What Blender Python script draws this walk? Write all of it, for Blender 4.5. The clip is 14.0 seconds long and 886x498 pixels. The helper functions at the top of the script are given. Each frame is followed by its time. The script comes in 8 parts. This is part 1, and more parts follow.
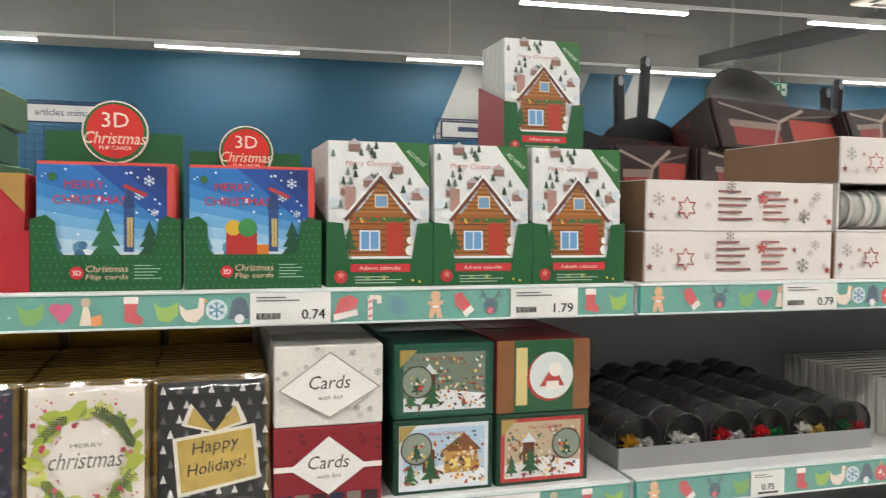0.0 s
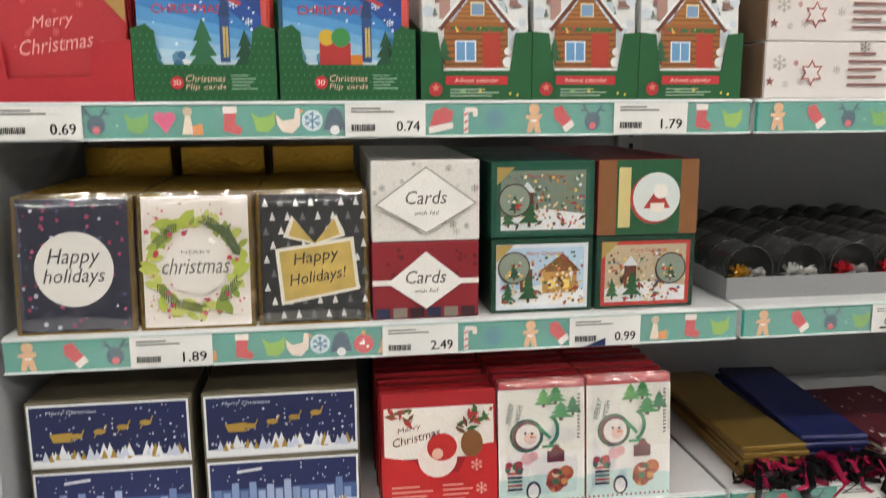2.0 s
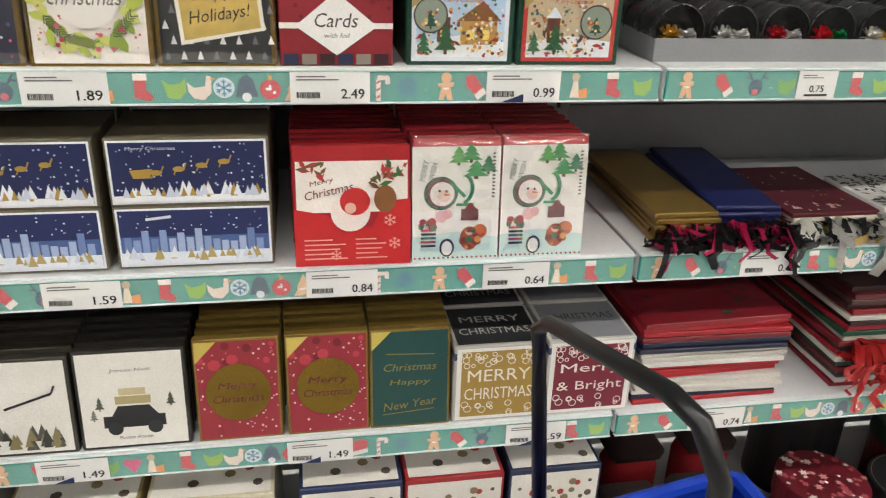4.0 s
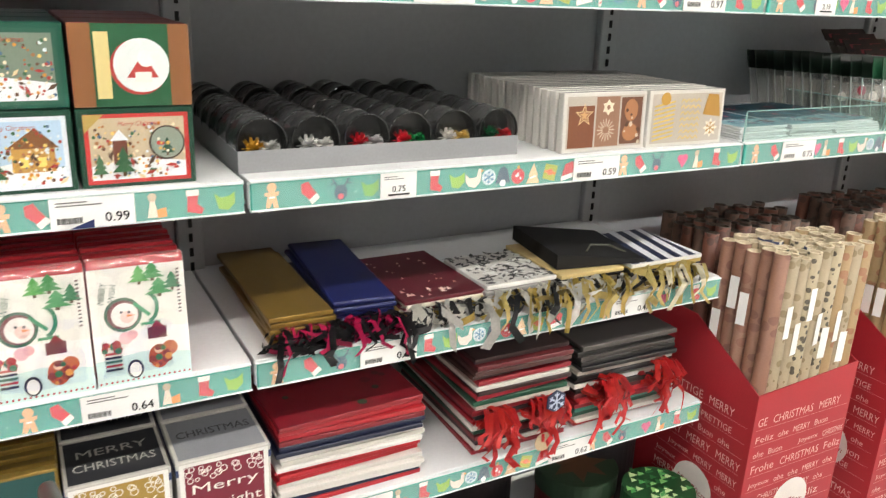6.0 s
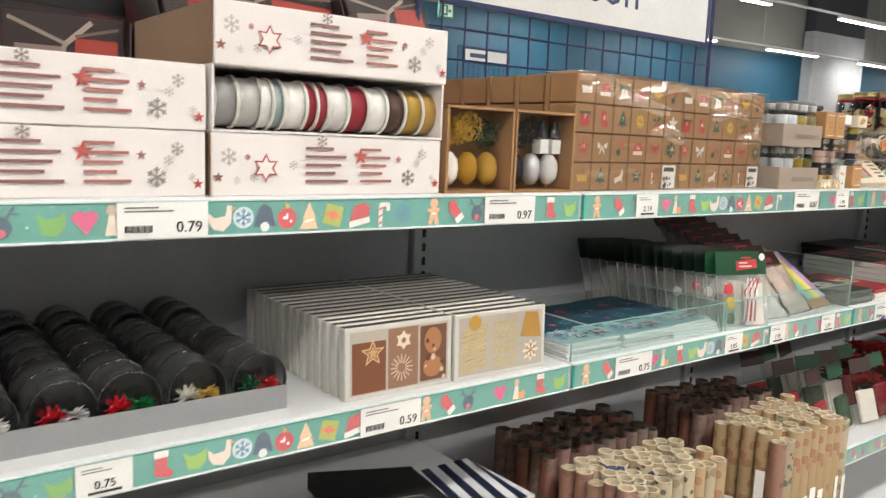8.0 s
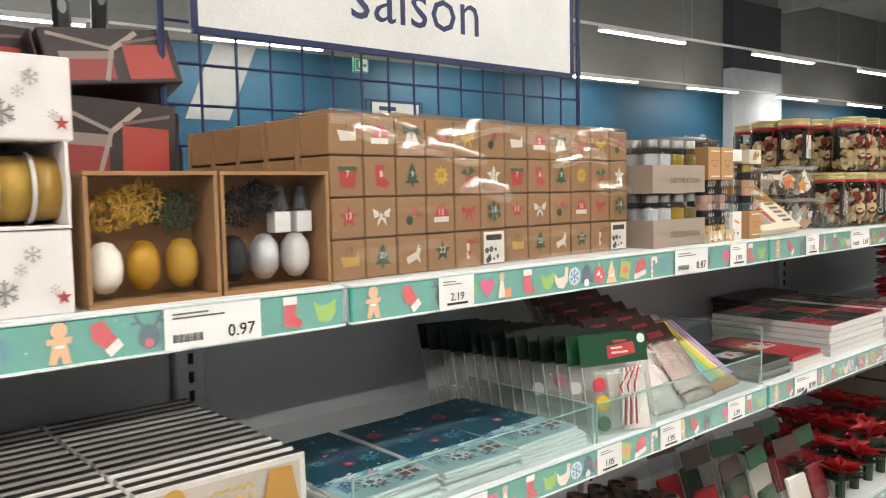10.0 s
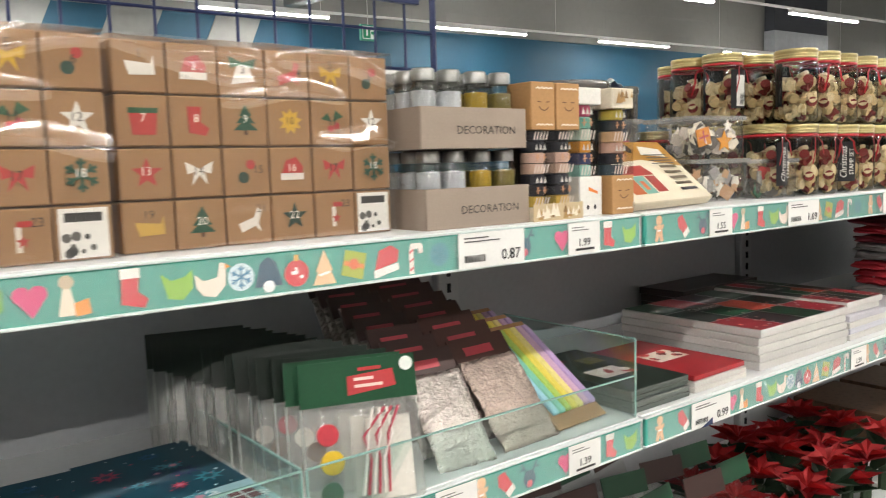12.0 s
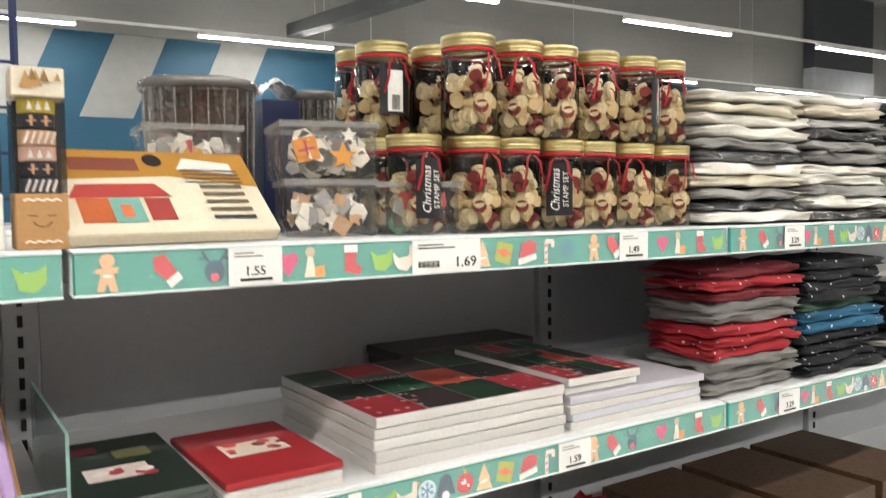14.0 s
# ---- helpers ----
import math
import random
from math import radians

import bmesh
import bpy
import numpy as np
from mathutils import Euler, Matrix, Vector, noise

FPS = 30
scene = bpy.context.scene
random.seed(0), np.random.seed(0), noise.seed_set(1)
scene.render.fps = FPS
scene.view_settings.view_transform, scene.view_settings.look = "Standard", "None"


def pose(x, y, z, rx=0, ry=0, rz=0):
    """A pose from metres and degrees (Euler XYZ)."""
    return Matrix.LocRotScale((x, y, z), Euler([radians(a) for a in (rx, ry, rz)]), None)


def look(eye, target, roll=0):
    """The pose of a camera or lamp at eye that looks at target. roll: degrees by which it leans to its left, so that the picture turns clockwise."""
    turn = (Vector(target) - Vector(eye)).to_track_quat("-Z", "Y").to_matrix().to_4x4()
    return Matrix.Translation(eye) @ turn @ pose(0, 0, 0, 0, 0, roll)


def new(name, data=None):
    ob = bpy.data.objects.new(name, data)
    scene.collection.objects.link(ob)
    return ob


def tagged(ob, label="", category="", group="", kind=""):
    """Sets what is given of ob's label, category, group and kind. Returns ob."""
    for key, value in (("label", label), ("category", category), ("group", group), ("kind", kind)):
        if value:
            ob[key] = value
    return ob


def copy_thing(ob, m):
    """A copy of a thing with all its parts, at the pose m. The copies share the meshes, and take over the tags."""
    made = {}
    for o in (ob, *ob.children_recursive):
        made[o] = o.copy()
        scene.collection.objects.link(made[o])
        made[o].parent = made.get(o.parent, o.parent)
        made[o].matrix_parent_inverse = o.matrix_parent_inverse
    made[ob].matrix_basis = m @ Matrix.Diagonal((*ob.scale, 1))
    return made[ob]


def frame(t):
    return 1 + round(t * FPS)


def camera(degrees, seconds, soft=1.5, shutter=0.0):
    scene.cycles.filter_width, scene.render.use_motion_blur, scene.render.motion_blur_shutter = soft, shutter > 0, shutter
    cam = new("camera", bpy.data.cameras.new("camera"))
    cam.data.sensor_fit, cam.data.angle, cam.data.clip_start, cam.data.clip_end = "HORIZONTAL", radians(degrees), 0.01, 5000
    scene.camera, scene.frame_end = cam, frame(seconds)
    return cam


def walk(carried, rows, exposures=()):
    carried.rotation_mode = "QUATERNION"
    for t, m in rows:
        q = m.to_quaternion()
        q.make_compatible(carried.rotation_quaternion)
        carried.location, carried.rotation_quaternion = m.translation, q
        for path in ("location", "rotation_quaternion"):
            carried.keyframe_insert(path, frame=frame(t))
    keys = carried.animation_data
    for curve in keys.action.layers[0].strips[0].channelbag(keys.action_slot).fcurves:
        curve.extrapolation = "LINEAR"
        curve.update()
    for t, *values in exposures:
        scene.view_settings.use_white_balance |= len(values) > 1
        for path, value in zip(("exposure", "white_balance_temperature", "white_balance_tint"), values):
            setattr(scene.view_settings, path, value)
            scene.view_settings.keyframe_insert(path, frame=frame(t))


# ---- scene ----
cam = camera(58.5, 14.0, 1.1, 0.25)
PATH = [
    (0, (-0.603, -1.04, 1.571), (-0.043, 0.879, 1.482), 0.6),
    (0.5, (-0.583, -1.045, 1.591), (-0.196, 0.916, 1.539), -0.8),
    (1, (-0.553, -1.043, 1.559), (-0.21, 0.927, 1.523), -2.3),
    (1.5, (-0.57, -1.036, 1.51), (-0.259, 0.936, 1.391), -2.0),
    (2, (-0.578, -1.03, 1.468), (-0.301, 0.917, 1.104), -0.3),
    (2.2, (-0.584, -1.028, 1.447), (-0.312, 0.902, 1.0), 0.5),
    (4.3, (-0.472, -1.047, 1.381), (-0.095, 0.737, 0.56), 2.4),
    (4.5, (-0.451, -1.054, 1.385), (0.02, 0.708, 0.566), 2.9),
    (5, (-0.411, -1.071, 1.41), (0.283, 0.63, 0.618), 3.9),
    (5.5, (-0.369, -1.087, 1.43), (0.493, 0.578, 0.734), 3.1),
    (6, (-0.282, -1.091, 1.449), (0.638, 0.57, 0.82), 2.4),
    (6.5, (-0.18, -1.089, 1.485), (0.782, 0.585, 0.964), 2.8),
    (7, (-0.095, -1.084, 1.511), (0.876, 0.61, 1.074), 2.5),
    (7.5, (-0.034, -1.01, 1.508), (1.002, 0.653, 1.107), 2.5),
    (8, (0.014, -0.91, 1.551), (1.219, 0.663, 1.275), 2.3),
    (8.5, (0.093, -0.861, 1.576), (1.39, 0.64, 1.323), 0.8),
    (8.7, (0.135, -0.842, 1.578), (1.459, 0.637, 1.337), 0.3),
    (10.8, (0.713, -0.652, 1.563), (1.992, 0.879, 1.434), -2.3),
    (11, (0.764, -0.626, 1.554), (2.042, 0.906, 1.416), -2.9),
    (11.5, (0.929, -0.645, 1.542), (2.18, 0.901, 1.329), -2.9),
    (12, (1.101, -0.705, 1.543), (2.317, 0.87, 1.339), -1.8),
    (12.5, (1.32, -0.704, 1.551), (2.558, 0.862, 1.426), -1.8),
    (13, (1.53, -0.682, 1.566), (2.789, 0.871, 1.497), -2.3),
    (13.5, (1.722, -0.76, 1.561), (2.93, 0.833, 1.529), -2.6),
    (14, (1.88, -0.825, 1.51), (2.989, 0.835, 1.399), -0.6),
]
walk(cam, [(t, look(eye, target, roll)) for t, eye, target, roll in PATH], [(0.0, -0.35), (1.5, -0.42), (2.2, -0.36), (4.4, -0.24), (5.0, 0.05), (5.5, 0.35), (6.5, 0.2), (7.2, 0.0), (8.0, 0.0), (11.0, 0.0), (12.6, 0.0), (13.4, -0.08), (14.0, 0.06)])

# ---- world and light ----
world = bpy.data.worlds.new("world")
scene.world = world
world.use_nodes = True
world.node_tree.nodes["Background"].inputs["Color"].default_value = (0.6, 0.65, 0.7, 1)
world.node_tree.nodes["Background"].inputs["Strength"].default_value = 0.05
LAMP = 95.0

# ---- materials ----
MATS = {}


def lin(h):
    c = [int(h[i:i + 2], 16) / 255 for i in (0, 2, 4)]
    return tuple(v / 12.92 if v < 0.04045 else ((v + 0.055) / 1.055) ** 2.4 for v in c) + (1,)


def mat(h, rough=0.5, metal=0.0, vary=0.12, grain=60.0, bump=0.05, coat=0.0):
    """A coloured surface with variation at two scales and a fine relief."""
    key = (h, rough, metal, vary, grain, bump, coat)
    if key in MATS:
        return MATS[key]
    m = bpy.data.materials.new("surface_" + h)
    m.use_nodes = True
    nt = m.node_tree
    b = nt.nodes["Principled BSDF"]
    b.inputs["Roughness"].default_value, b.inputs["Metallic"].default_value = rough, metal
    b.inputs["Coat Weight"].default_value = coat
    co = nt.nodes.new("ShaderNodeTexCoord")
    n1, n2 = nt.nodes.new("ShaderNodeTexNoise"), nt.nodes.new("ShaderNodeTexNoise")
    n1.inputs["Scale"].default_value, n2.inputs["Scale"].default_value = grain / 8, grain * 4
    n1.inputs["Detail"].default_value, n2.inputs["Detail"].default_value = 4, 2
    add = nt.nodes.new("ShaderNodeMath")
    add.operation = "ADD"
    mr = nt.nodes.new("ShaderNodeMapRange")
    mr.inputs["From Min"].default_value, mr.inputs["From Max"].default_value = 0.6, 1.4
    mr.inputs["To Min"].default_value, mr.inputs["To Max"].default_value = 1 - vary, 1 + vary
    hsv = nt.nodes.new("ShaderNodeHueSaturation")
    hsv.inputs["Color"].default_value = lin(h)
    for n in (n1, n2):
        nt.links.new(co.outputs["Object"], n.inputs["Vector"])
    nt.links.new(n1.outputs["Fac"], add.inputs[0])
    nt.links.new(n2.outputs["Fac"], add.inputs[1])
    nt.links.new(add.outputs[0], mr.inputs["Value"])
    nt.links.new(mr.outputs["Result"], hsv.inputs["Value"])
    nt.links.new(hsv.outputs["Color"], b.inputs["Base Color"])
    if bump:
        bp = nt.nodes.new("ShaderNodeBump")
        bp.inputs["Strength"].default_value, bp.inputs["Distance"].default_value = bump, 0.002
        nt.links.new(n2.outputs["Fac"], bp.inputs["Height"])
        nt.links.new(bp.outputs["Normal"], b.inputs["Normal"])
    MATS[key] = m
    return m


def ink(h):
    return mat(h, 0.45, 0, 0.1, 90, 0.0)


def clear(name, tint="ffffff", gloss=0.1, rough=0.06, wavy=0.0, haze=0.0):
    """Thin transparent plastic: see-through, with a gloss and, if wavy, crumpled relief."""
    key = (name, tint, gloss, rough, wavy, haze)
    if key in MATS:
        return MATS[key]
    m = bpy.data.materials.new(name)
    m.use_nodes = True
    nt = m.node_tree
    nt.nodes.remove(nt.nodes["Principled BSDF"])
    out = nt.nodes["Material Output"]
    tr, gl, mx = nt.nodes.new("ShaderNodeBsdfTransparent"), nt.nodes.new("ShaderNodeBsdfGlossy"), nt.nodes.new("ShaderNodeMixShader")
    tr.inputs["Color"].default_value = lin(tint)
    gl.inputs["Roughness"].default_value = rough
    fr, pw, ma = nt.nodes.new("ShaderNodeLayerWeight"), nt.nodes.new("ShaderNodeMath"), nt.nodes.new("ShaderNodeMath")
    pw.operation, pw.inputs[1].default_value = "POWER", 4.0
    ma.operation, ma.inputs[1].default_value = "ADD", gloss
    nt.links.new(fr.outputs["Facing"], pw.inputs[0])
    nt.links.new(pw.outputs[0], ma.inputs[0])
    nt.links.new(ma.outputs[0], mx.inputs[0])
    nt.links.new(tr.outputs[0], mx.inputs[1])
    nt.links.new(gl.outputs[0], mx.inputs[2])
    last = mx
    if haze:
        df, m2 = nt.nodes.new("ShaderNodeBsdfDiffuse"), nt.nodes.new("ShaderNodeMixShader")
        df.inputs["Color"].default_value = (0.8, 0.8, 0.8, 1)
        m2.inputs[0].default_value = haze
        nt.links.new(mx.outputs[0], m2.inputs[1])
        nt.links.new(df.outputs[0], m2.inputs[2])
        last = m2
    nt.links.new(last.outputs[0], out.inputs["Surface"])
    if wavy:
        co, no, bp = nt.nodes.new("ShaderNodeTexCoord"), nt.nodes.new("ShaderNodeTexNoise"), nt.nodes.new("ShaderNodeBump")
        no.inputs["Scale"].default_value, no.inputs["Detail"].default_value = 14, 3
        bp.inputs["Strength"].default_value, bp.inputs["Distance"].default_value = wavy, 0.03
        nt.links.new(co.outputs["Object"], no.inputs["Vector"])
        nt.links.new(no.outputs["Fac"], bp.inputs["Height"])
        nt.links.new(bp.outputs["Normal"], gl.inputs["Normal"])
    MATS[key] = m
    m["clear"] = True
    return m


def glow(name, strength):
    m = bpy.data.materials.new(name)
    m.use_nodes = True
    b = m.node_tree.nodes["Principled BSDF"]
    b.inputs["Emission Color"].default_value, b.inputs["Emission Strength"].default_value = (1.0, 0.95, 0.885, 1), strength
    return m


def patterned(h, h2, scale, cover=0.36, rough=0.55, bump=0.05):
    """A surface with scattered printed or knitted spots."""
    m = mat(h, rough, 0, 0.1, 70 + scale / 10, bump).copy()
    nt = m.node_tree
    b = nt.nodes["Principled BSDF"]
    src = b.inputs["Base Color"].links[0].from_socket
    co, vo, st, mx = nt.nodes.new("ShaderNodeTexCoord"), nt.nodes.new("ShaderNodeTexVoronoi"), nt.nodes.new("ShaderNodeMath"), nt.nodes.new("ShaderNodeMix")
    vo.inputs["Scale"].default_value = scale
    st.operation, st.inputs[1].default_value = "LESS_THAN", cover
    mx.data_type = "RGBA"
    mx.inputs["B"].default_value = lin(h2)
    nt.links.new(co.outputs["Object"], vo.inputs["Vector"])
    nt.links.new(vo.outputs["Distance"], st.inputs[0])
    nt.links.new(st.outputs[0], mx.inputs["Factor"])
    nt.links.new(src, mx.inputs["A"])
    nt.links.new(mx.outputs["Result"], b.inputs["Base Color"])
    return m


FILM = clear("cling_film", "ffffff", 0.2, 0.12, 0.0)
FILM2 = clear("tight_film", "ffffff", 0.015, 0.06, 0.1)
PLEXI = clear("clear_acrylic", "eef8f6", 0.05, 0.02)
PLASTIC = clear("clear_plastic", "f8f8f8", 0.03, 0.08, 0.4)
GLASS = clear("jar_glass", "e6e8e4", 0.07, 0.03)
SHELFW = mat("dfe1e2", 0.4, 0, 0.05, 30, 0.03)
PANEL = mat("b6b9bd", 0.5, 0, 0.06, 20, 0.04)
POST = mat("bcbfc2", 0.4, 0.1, 0.05, 30, 0.03)
BLACK = mat("0c0c0d", 0.5)
WHITE = mat("efefec", 0.5, 0, 0.04)
KRAFT = mat("9d7750", 0.75, 0, 0.14, 120, 0.15)
STEEL = mat("c9c9c6", 0.3, 0.9, 0.08)
GOLD = mat("d6b860", 0.4, 0.4, 0.35, 400, 0.5)
GOLDFOIL = mat("8a6f2e", 0.25, 0.8, 0.25, 150, 0.2)
# the diffuse haze in this cover imitates glare that pales the rail print
COVER = clear("rail_cover", "ffffff", 0.03, 0.2, 0.0, 0.09)
TEAL = mat("3fa394", 0.45, 0, 0.08, 60, 0.0)

# ---- mesh helpers ----


def bm_box(w, d, h, bevel=0.0, at=(0, 0, 0), m=None):
    """A box from at: x to the right by w, y back by d, z up by h."""
    bm = bmesh.new()
    bmesh.ops.create_cube(bm, size=1, matrix=Matrix.Translation((at[0] + w / 2, at[1] + d / 2, at[2] + h / 2)) @ Matrix.Diagonal((w, d, h, 1)))
    if bevel:
        bmesh.ops.bevel(bm, geom=bm.edges[:], offset=bevel, segments=1, affect="EDGES")
    if m is not None:
        bmesh.ops.transform(bm, matrix=m, verts=bm.verts)
    return bm


def bm_cyl(r, h, seg=20, at=(0, 0, 0), axis="z", r2=None, caps=True, bevel=0.0):
    bm = bmesh.new()
    turn = {"z": Matrix(), "y": Matrix.Rotation(-math.pi / 2, 4, "X"), "x": Matrix.Rotation(math.pi / 2, 4, "Y")}[axis]
    bmesh.ops.create_cone(bm, cap_ends=caps, segments=seg, radius1=r, radius2=r if r2 is None else r2, depth=h,
                          matrix=Matrix.Translation(at) @ turn @ Matrix.Translation((0, 0, h / 2)))
    if bevel:
        bmesh.ops.bevel(bm, geom=[e for e in bm.edges if len(e.link_faces) == 2 and e.calc_face_angle(0) > 1], offset=bevel, segments=2, affect="EDGES")
    return bm


def bm_lathe(profile, seg=20):
    """A turned shape round z from rows of (radius, height)."""
    bm = bmesh.new()
    rings = []
    for r, z in profile:
        rings.append([bm.verts.new((r * math.cos(2 * math.pi * k / seg), r * math.sin(2 * math.pi * k / seg), z)) for k in range(seg)])
    for a, b in zip(rings, rings[1:]):
        for k in range(seg):
            bm.faces.new((a[k], a[(k + 1) % seg], b[(k + 1) % seg], b[k]))
    return bm


def bm_sheet(pts, thick, m=None):
    """A flat outline in x and z, with a thickness along y."""
    bm = bmesh.new()
    f = bm.faces.new([bm.verts.new((x, 0, z)) for x, z in pts])
    r = bmesh.ops.extrude_face_region(bm, geom=[f])
    bmesh.ops.translate(bm, vec=(0, thick, 0), verts=[v for v in r["geom"] if isinstance(v, bmesh.types.BMVert)])
    bmesh.ops.recalc_face_normals(bm, faces=bm.faces)
    if m is not None:
        bmesh.ops.transform(bm, matrix=m, verts=bm.verts)
    return bm


def join(*bms):
    out = bmesh.new()
    for b in bms:
        me = bpy.data.meshes.new("tmp")
        b.to_mesh(me)
        out.from_mesh(me)
        bpy.data.meshes.remove(me)
        b.free()
    return out


def ribbon(points, width, axis=(1, 0, 0)):
    """A strip along points, broad along axis."""
    bm = bmesh.new()
    a = Vector(axis).normalized() * width / 2
    rows = [(bm.verts.new(Vector(p) - a), bm.verts.new(Vector(p) + a)) for p in points]
    for (p, q), (r, s) in zip(rows, rows[1:]):
        bm.faces.new((p, q, s, r))
    bmesh.ops.solidify(bm, geom=bm.faces[:], thickness=0.0006)
    return bm


def tube(points, r, seg=8):
    bm = bmesh.new()
    pts = [Vector(p) for p in points]
    rings = []
    for i, p in enumerate(pts):
        d = (pts[min(i + 1, len(pts) - 1)] - pts[max(i - 1, 0)]).normalized()
        q = d.to_track_quat("Z", "Y")
        rings.append([bm.verts.new(p + q @ Vector((r * math.cos(2 * math.pi * k / seg), r * math.sin(2 * math.pi * k / seg), 0))) for k in range(seg)])
    for a, b in zip(rings, rings[1:]):
        for k in range(seg):
            bm.faces.new((a[k], a[(k + 1) % seg], b[(k + 1) % seg], b[k]))
    bm.faces.new(rings[0][::-1])
    bm.faces.new(rings[-1])
    return bm


def mesh_of(name, bm, material, smooth=False):
    me = bpy.data.meshes.new(name)
    bm.to_mesh(me)
    bm.free()
    me.materials.append(material)
    if smooth:
        me.polygons.foreach_set("use_smooth", [True] * len(me.polygons))
    return me


def part(name, bm, material, parent=None, label="", smooth=False):
    """One mesh object from a bmesh (or a mesh that is shared), under a thing or a part."""
    me = bm if isinstance(bm, bpy.types.Mesh) else mesh_of(name, bm, material, smooth)
    ob = new(name, me)
    ob.parent = parent
    if me.materials and me.materials[0].get("clear"):
        ob.visible_shadow = False
    return tagged(ob, label)


def thing(name, label, category, m=None, group="", kind=""):
    ob = new(name)
    ob.empty_display_size = 0.05
    if m is not None:
        ob.matrix_basis = m
    return tagged(ob, label, category, group, kind)


def solid(name, bm, material, label, category, m=None, group="", kind="", smooth=False):
    ob = part(name, bm, material, None, label, smooth)
    if m is not None:
        ob.matrix_basis = m
    return tagged(ob, label, category, group, kind)


# ---- prints: flat artwork on a face ----
LETTERS = {}


def letters(s):
    if s not in LETTERS:
        cu = bpy.data.curves.new("letters", "FONT")
        cu.body, cu.resolution_u = s, 2
        ob = bpy.data.objects.new("letters", cu)
        me = bpy.data.meshes.new_from_object(ob)
        vs = [(v.co.x, v.co.y) for v in me.vertices]
        fs = [tuple(p.vertices) for p in me.polygons]
        bpy.data.objects.remove(ob)
        bpy.data.meshes.remove(me)
        x0, x1 = min(v[0] for v in vs), max(v[0] for v in vs)
        y0, y1 = min(v[1] for v in vs), max(v[1] for v in vs)
        LETTERS[s] = ([((x - x0), (y - y0)) for x, y in vs], fs, x1 - x0, y1 - y0)
    return LETTERS[s]


class Print:
    """Collects coloured shapes in u (right) and v (up), in metres, and makes one thin printed mesh of them."""

    def __init__(self):
        self.v, self.f, self.c, self.cols, self.n = [], [], [], [], 0

    def faces(self, vs, fs, col):
        if col not in self.cols:
            self.cols.append(col)
        self.n += 1
        k, off = len(self.v), 0.0005 + 0.00012 * min(self.n, 14) + 0.000004 * self.n
        self.v += [(u, -off, w) for u, w in vs]
        self.f += [tuple(i + k for i in f) for f in fs]
        self.c += [self.cols.index(col)] * len(fs)
        return self

    def poly(self, pts, col):
        return self.faces(pts, [tuple(range(len(pts)))], col)

    def rect(self, u, v, w, h, col):
        return self.poly([(u, v), (u + w, v), (u + w, v + h), (u, v + h)], col)

    def disc(self, u, v, r, col, ry=None, seg=24):
        ry = ry or r
        return self.poly([(u + r * math.cos(2 * math.pi * k / seg), v + ry * math.sin(2 * math.pi * k / seg)) for k in range(seg)], col)

    def ring(self, u, v, r, w, col, seg=24):
        vs = [(u + q * math.cos(2 * math.pi * k / seg), v + q * math.sin(2 * math.pi * k / seg)) for q in (r, r - w) for k in range(seg)]
        return self.faces(vs, [(k, (k + 1) % seg, seg + (k + 1) % seg, seg + k) for k in range(seg)], col)

    def star(self, u, v, r, col, n=5, inner=0.42, turn=90):
        return self.poly([(u + (r if k % 2 == 0 else r * inner) * math.cos(radians(turn + 180 * k / n)), v + (r if k % 2 == 0 else r * inner) * math.sin(radians(turn + 180 * k / n))) for k in range(2 * n)], col)

    def line(self, a, b, w, col):
        dx, dy = b[0] - a[0], b[1] - a[1]
        n = math.hypot(dx, dy) or 1
        px, py = -dy / n * w / 2, dx / n * w / 2
        return self.poly([(a[0] + px, a[1] + py), (a[0] - px, a[1] - py), (b[0] - px, b[1] - py), (b[0] + px, b[1] + py)], col)

    def flake(self, u, v, r, col, w=None):
        w = w or r * 0.16
        for k in range(6):
            a = radians(60 * k + 30)
            c, s = math.cos(a), math.sin(a)
            self.line((u, v), (u + r * c, v + r * s), w, col)
            for sg in (-1, 1):
                b = a + sg * 0.8
                self.line((u + 0.55 * r * c, v + 0.55 * r * s), (u + 0.55 * r * c + 0.38 * r * math.cos(b), v + 0.55 * r * s + 0.38 * r * math.sin(b)), w * 0.8, col)
        return self

    def tree(self, u, v, w, h, col, trunk="5b3a22"):
        self.rect(u - w * 0.07, v, w * 0.14, h * 0.2, trunk)
        for k in range(3):
            a, s = v + h * (0.15 + 0.24 * k), 1 - 0.25 * k
            self.poly([(u - w / 2 * s, a), (u + w / 2 * s, a), (u, a + h * 0.38)], col)
        return self

    def text(self, s, u, v, h, col, width=None, slant=0.0, turn=0.0):
        """Words centred on (u, v)."""
        vs, fs, w0, h0 = letters(s)
        k = h / h0
        kx = width / w0 if width else k
        c, sn = math.cos(radians(turn)), math.sin(radians(turn))
        out = []
        for x, y in vs:
            a, b = (x - w0 / 2) * kx + slant * (y - h0 / 2) * k, (y - h0 / 2) * k
            out.append((u + a * c - b * sn, v + a * sn + b * c))
        return self.faces(out, fs, col)

    def lines(self, u, v, w, n, gap, h, col, rng=None):
        """Small print that nobody could read: plain bars."""
        for k in range(n):
            self.rect(u, v - k * gap, w * (0.6 + 0.4 * ((k * 37) % 10) / 10), h, col)
        return self

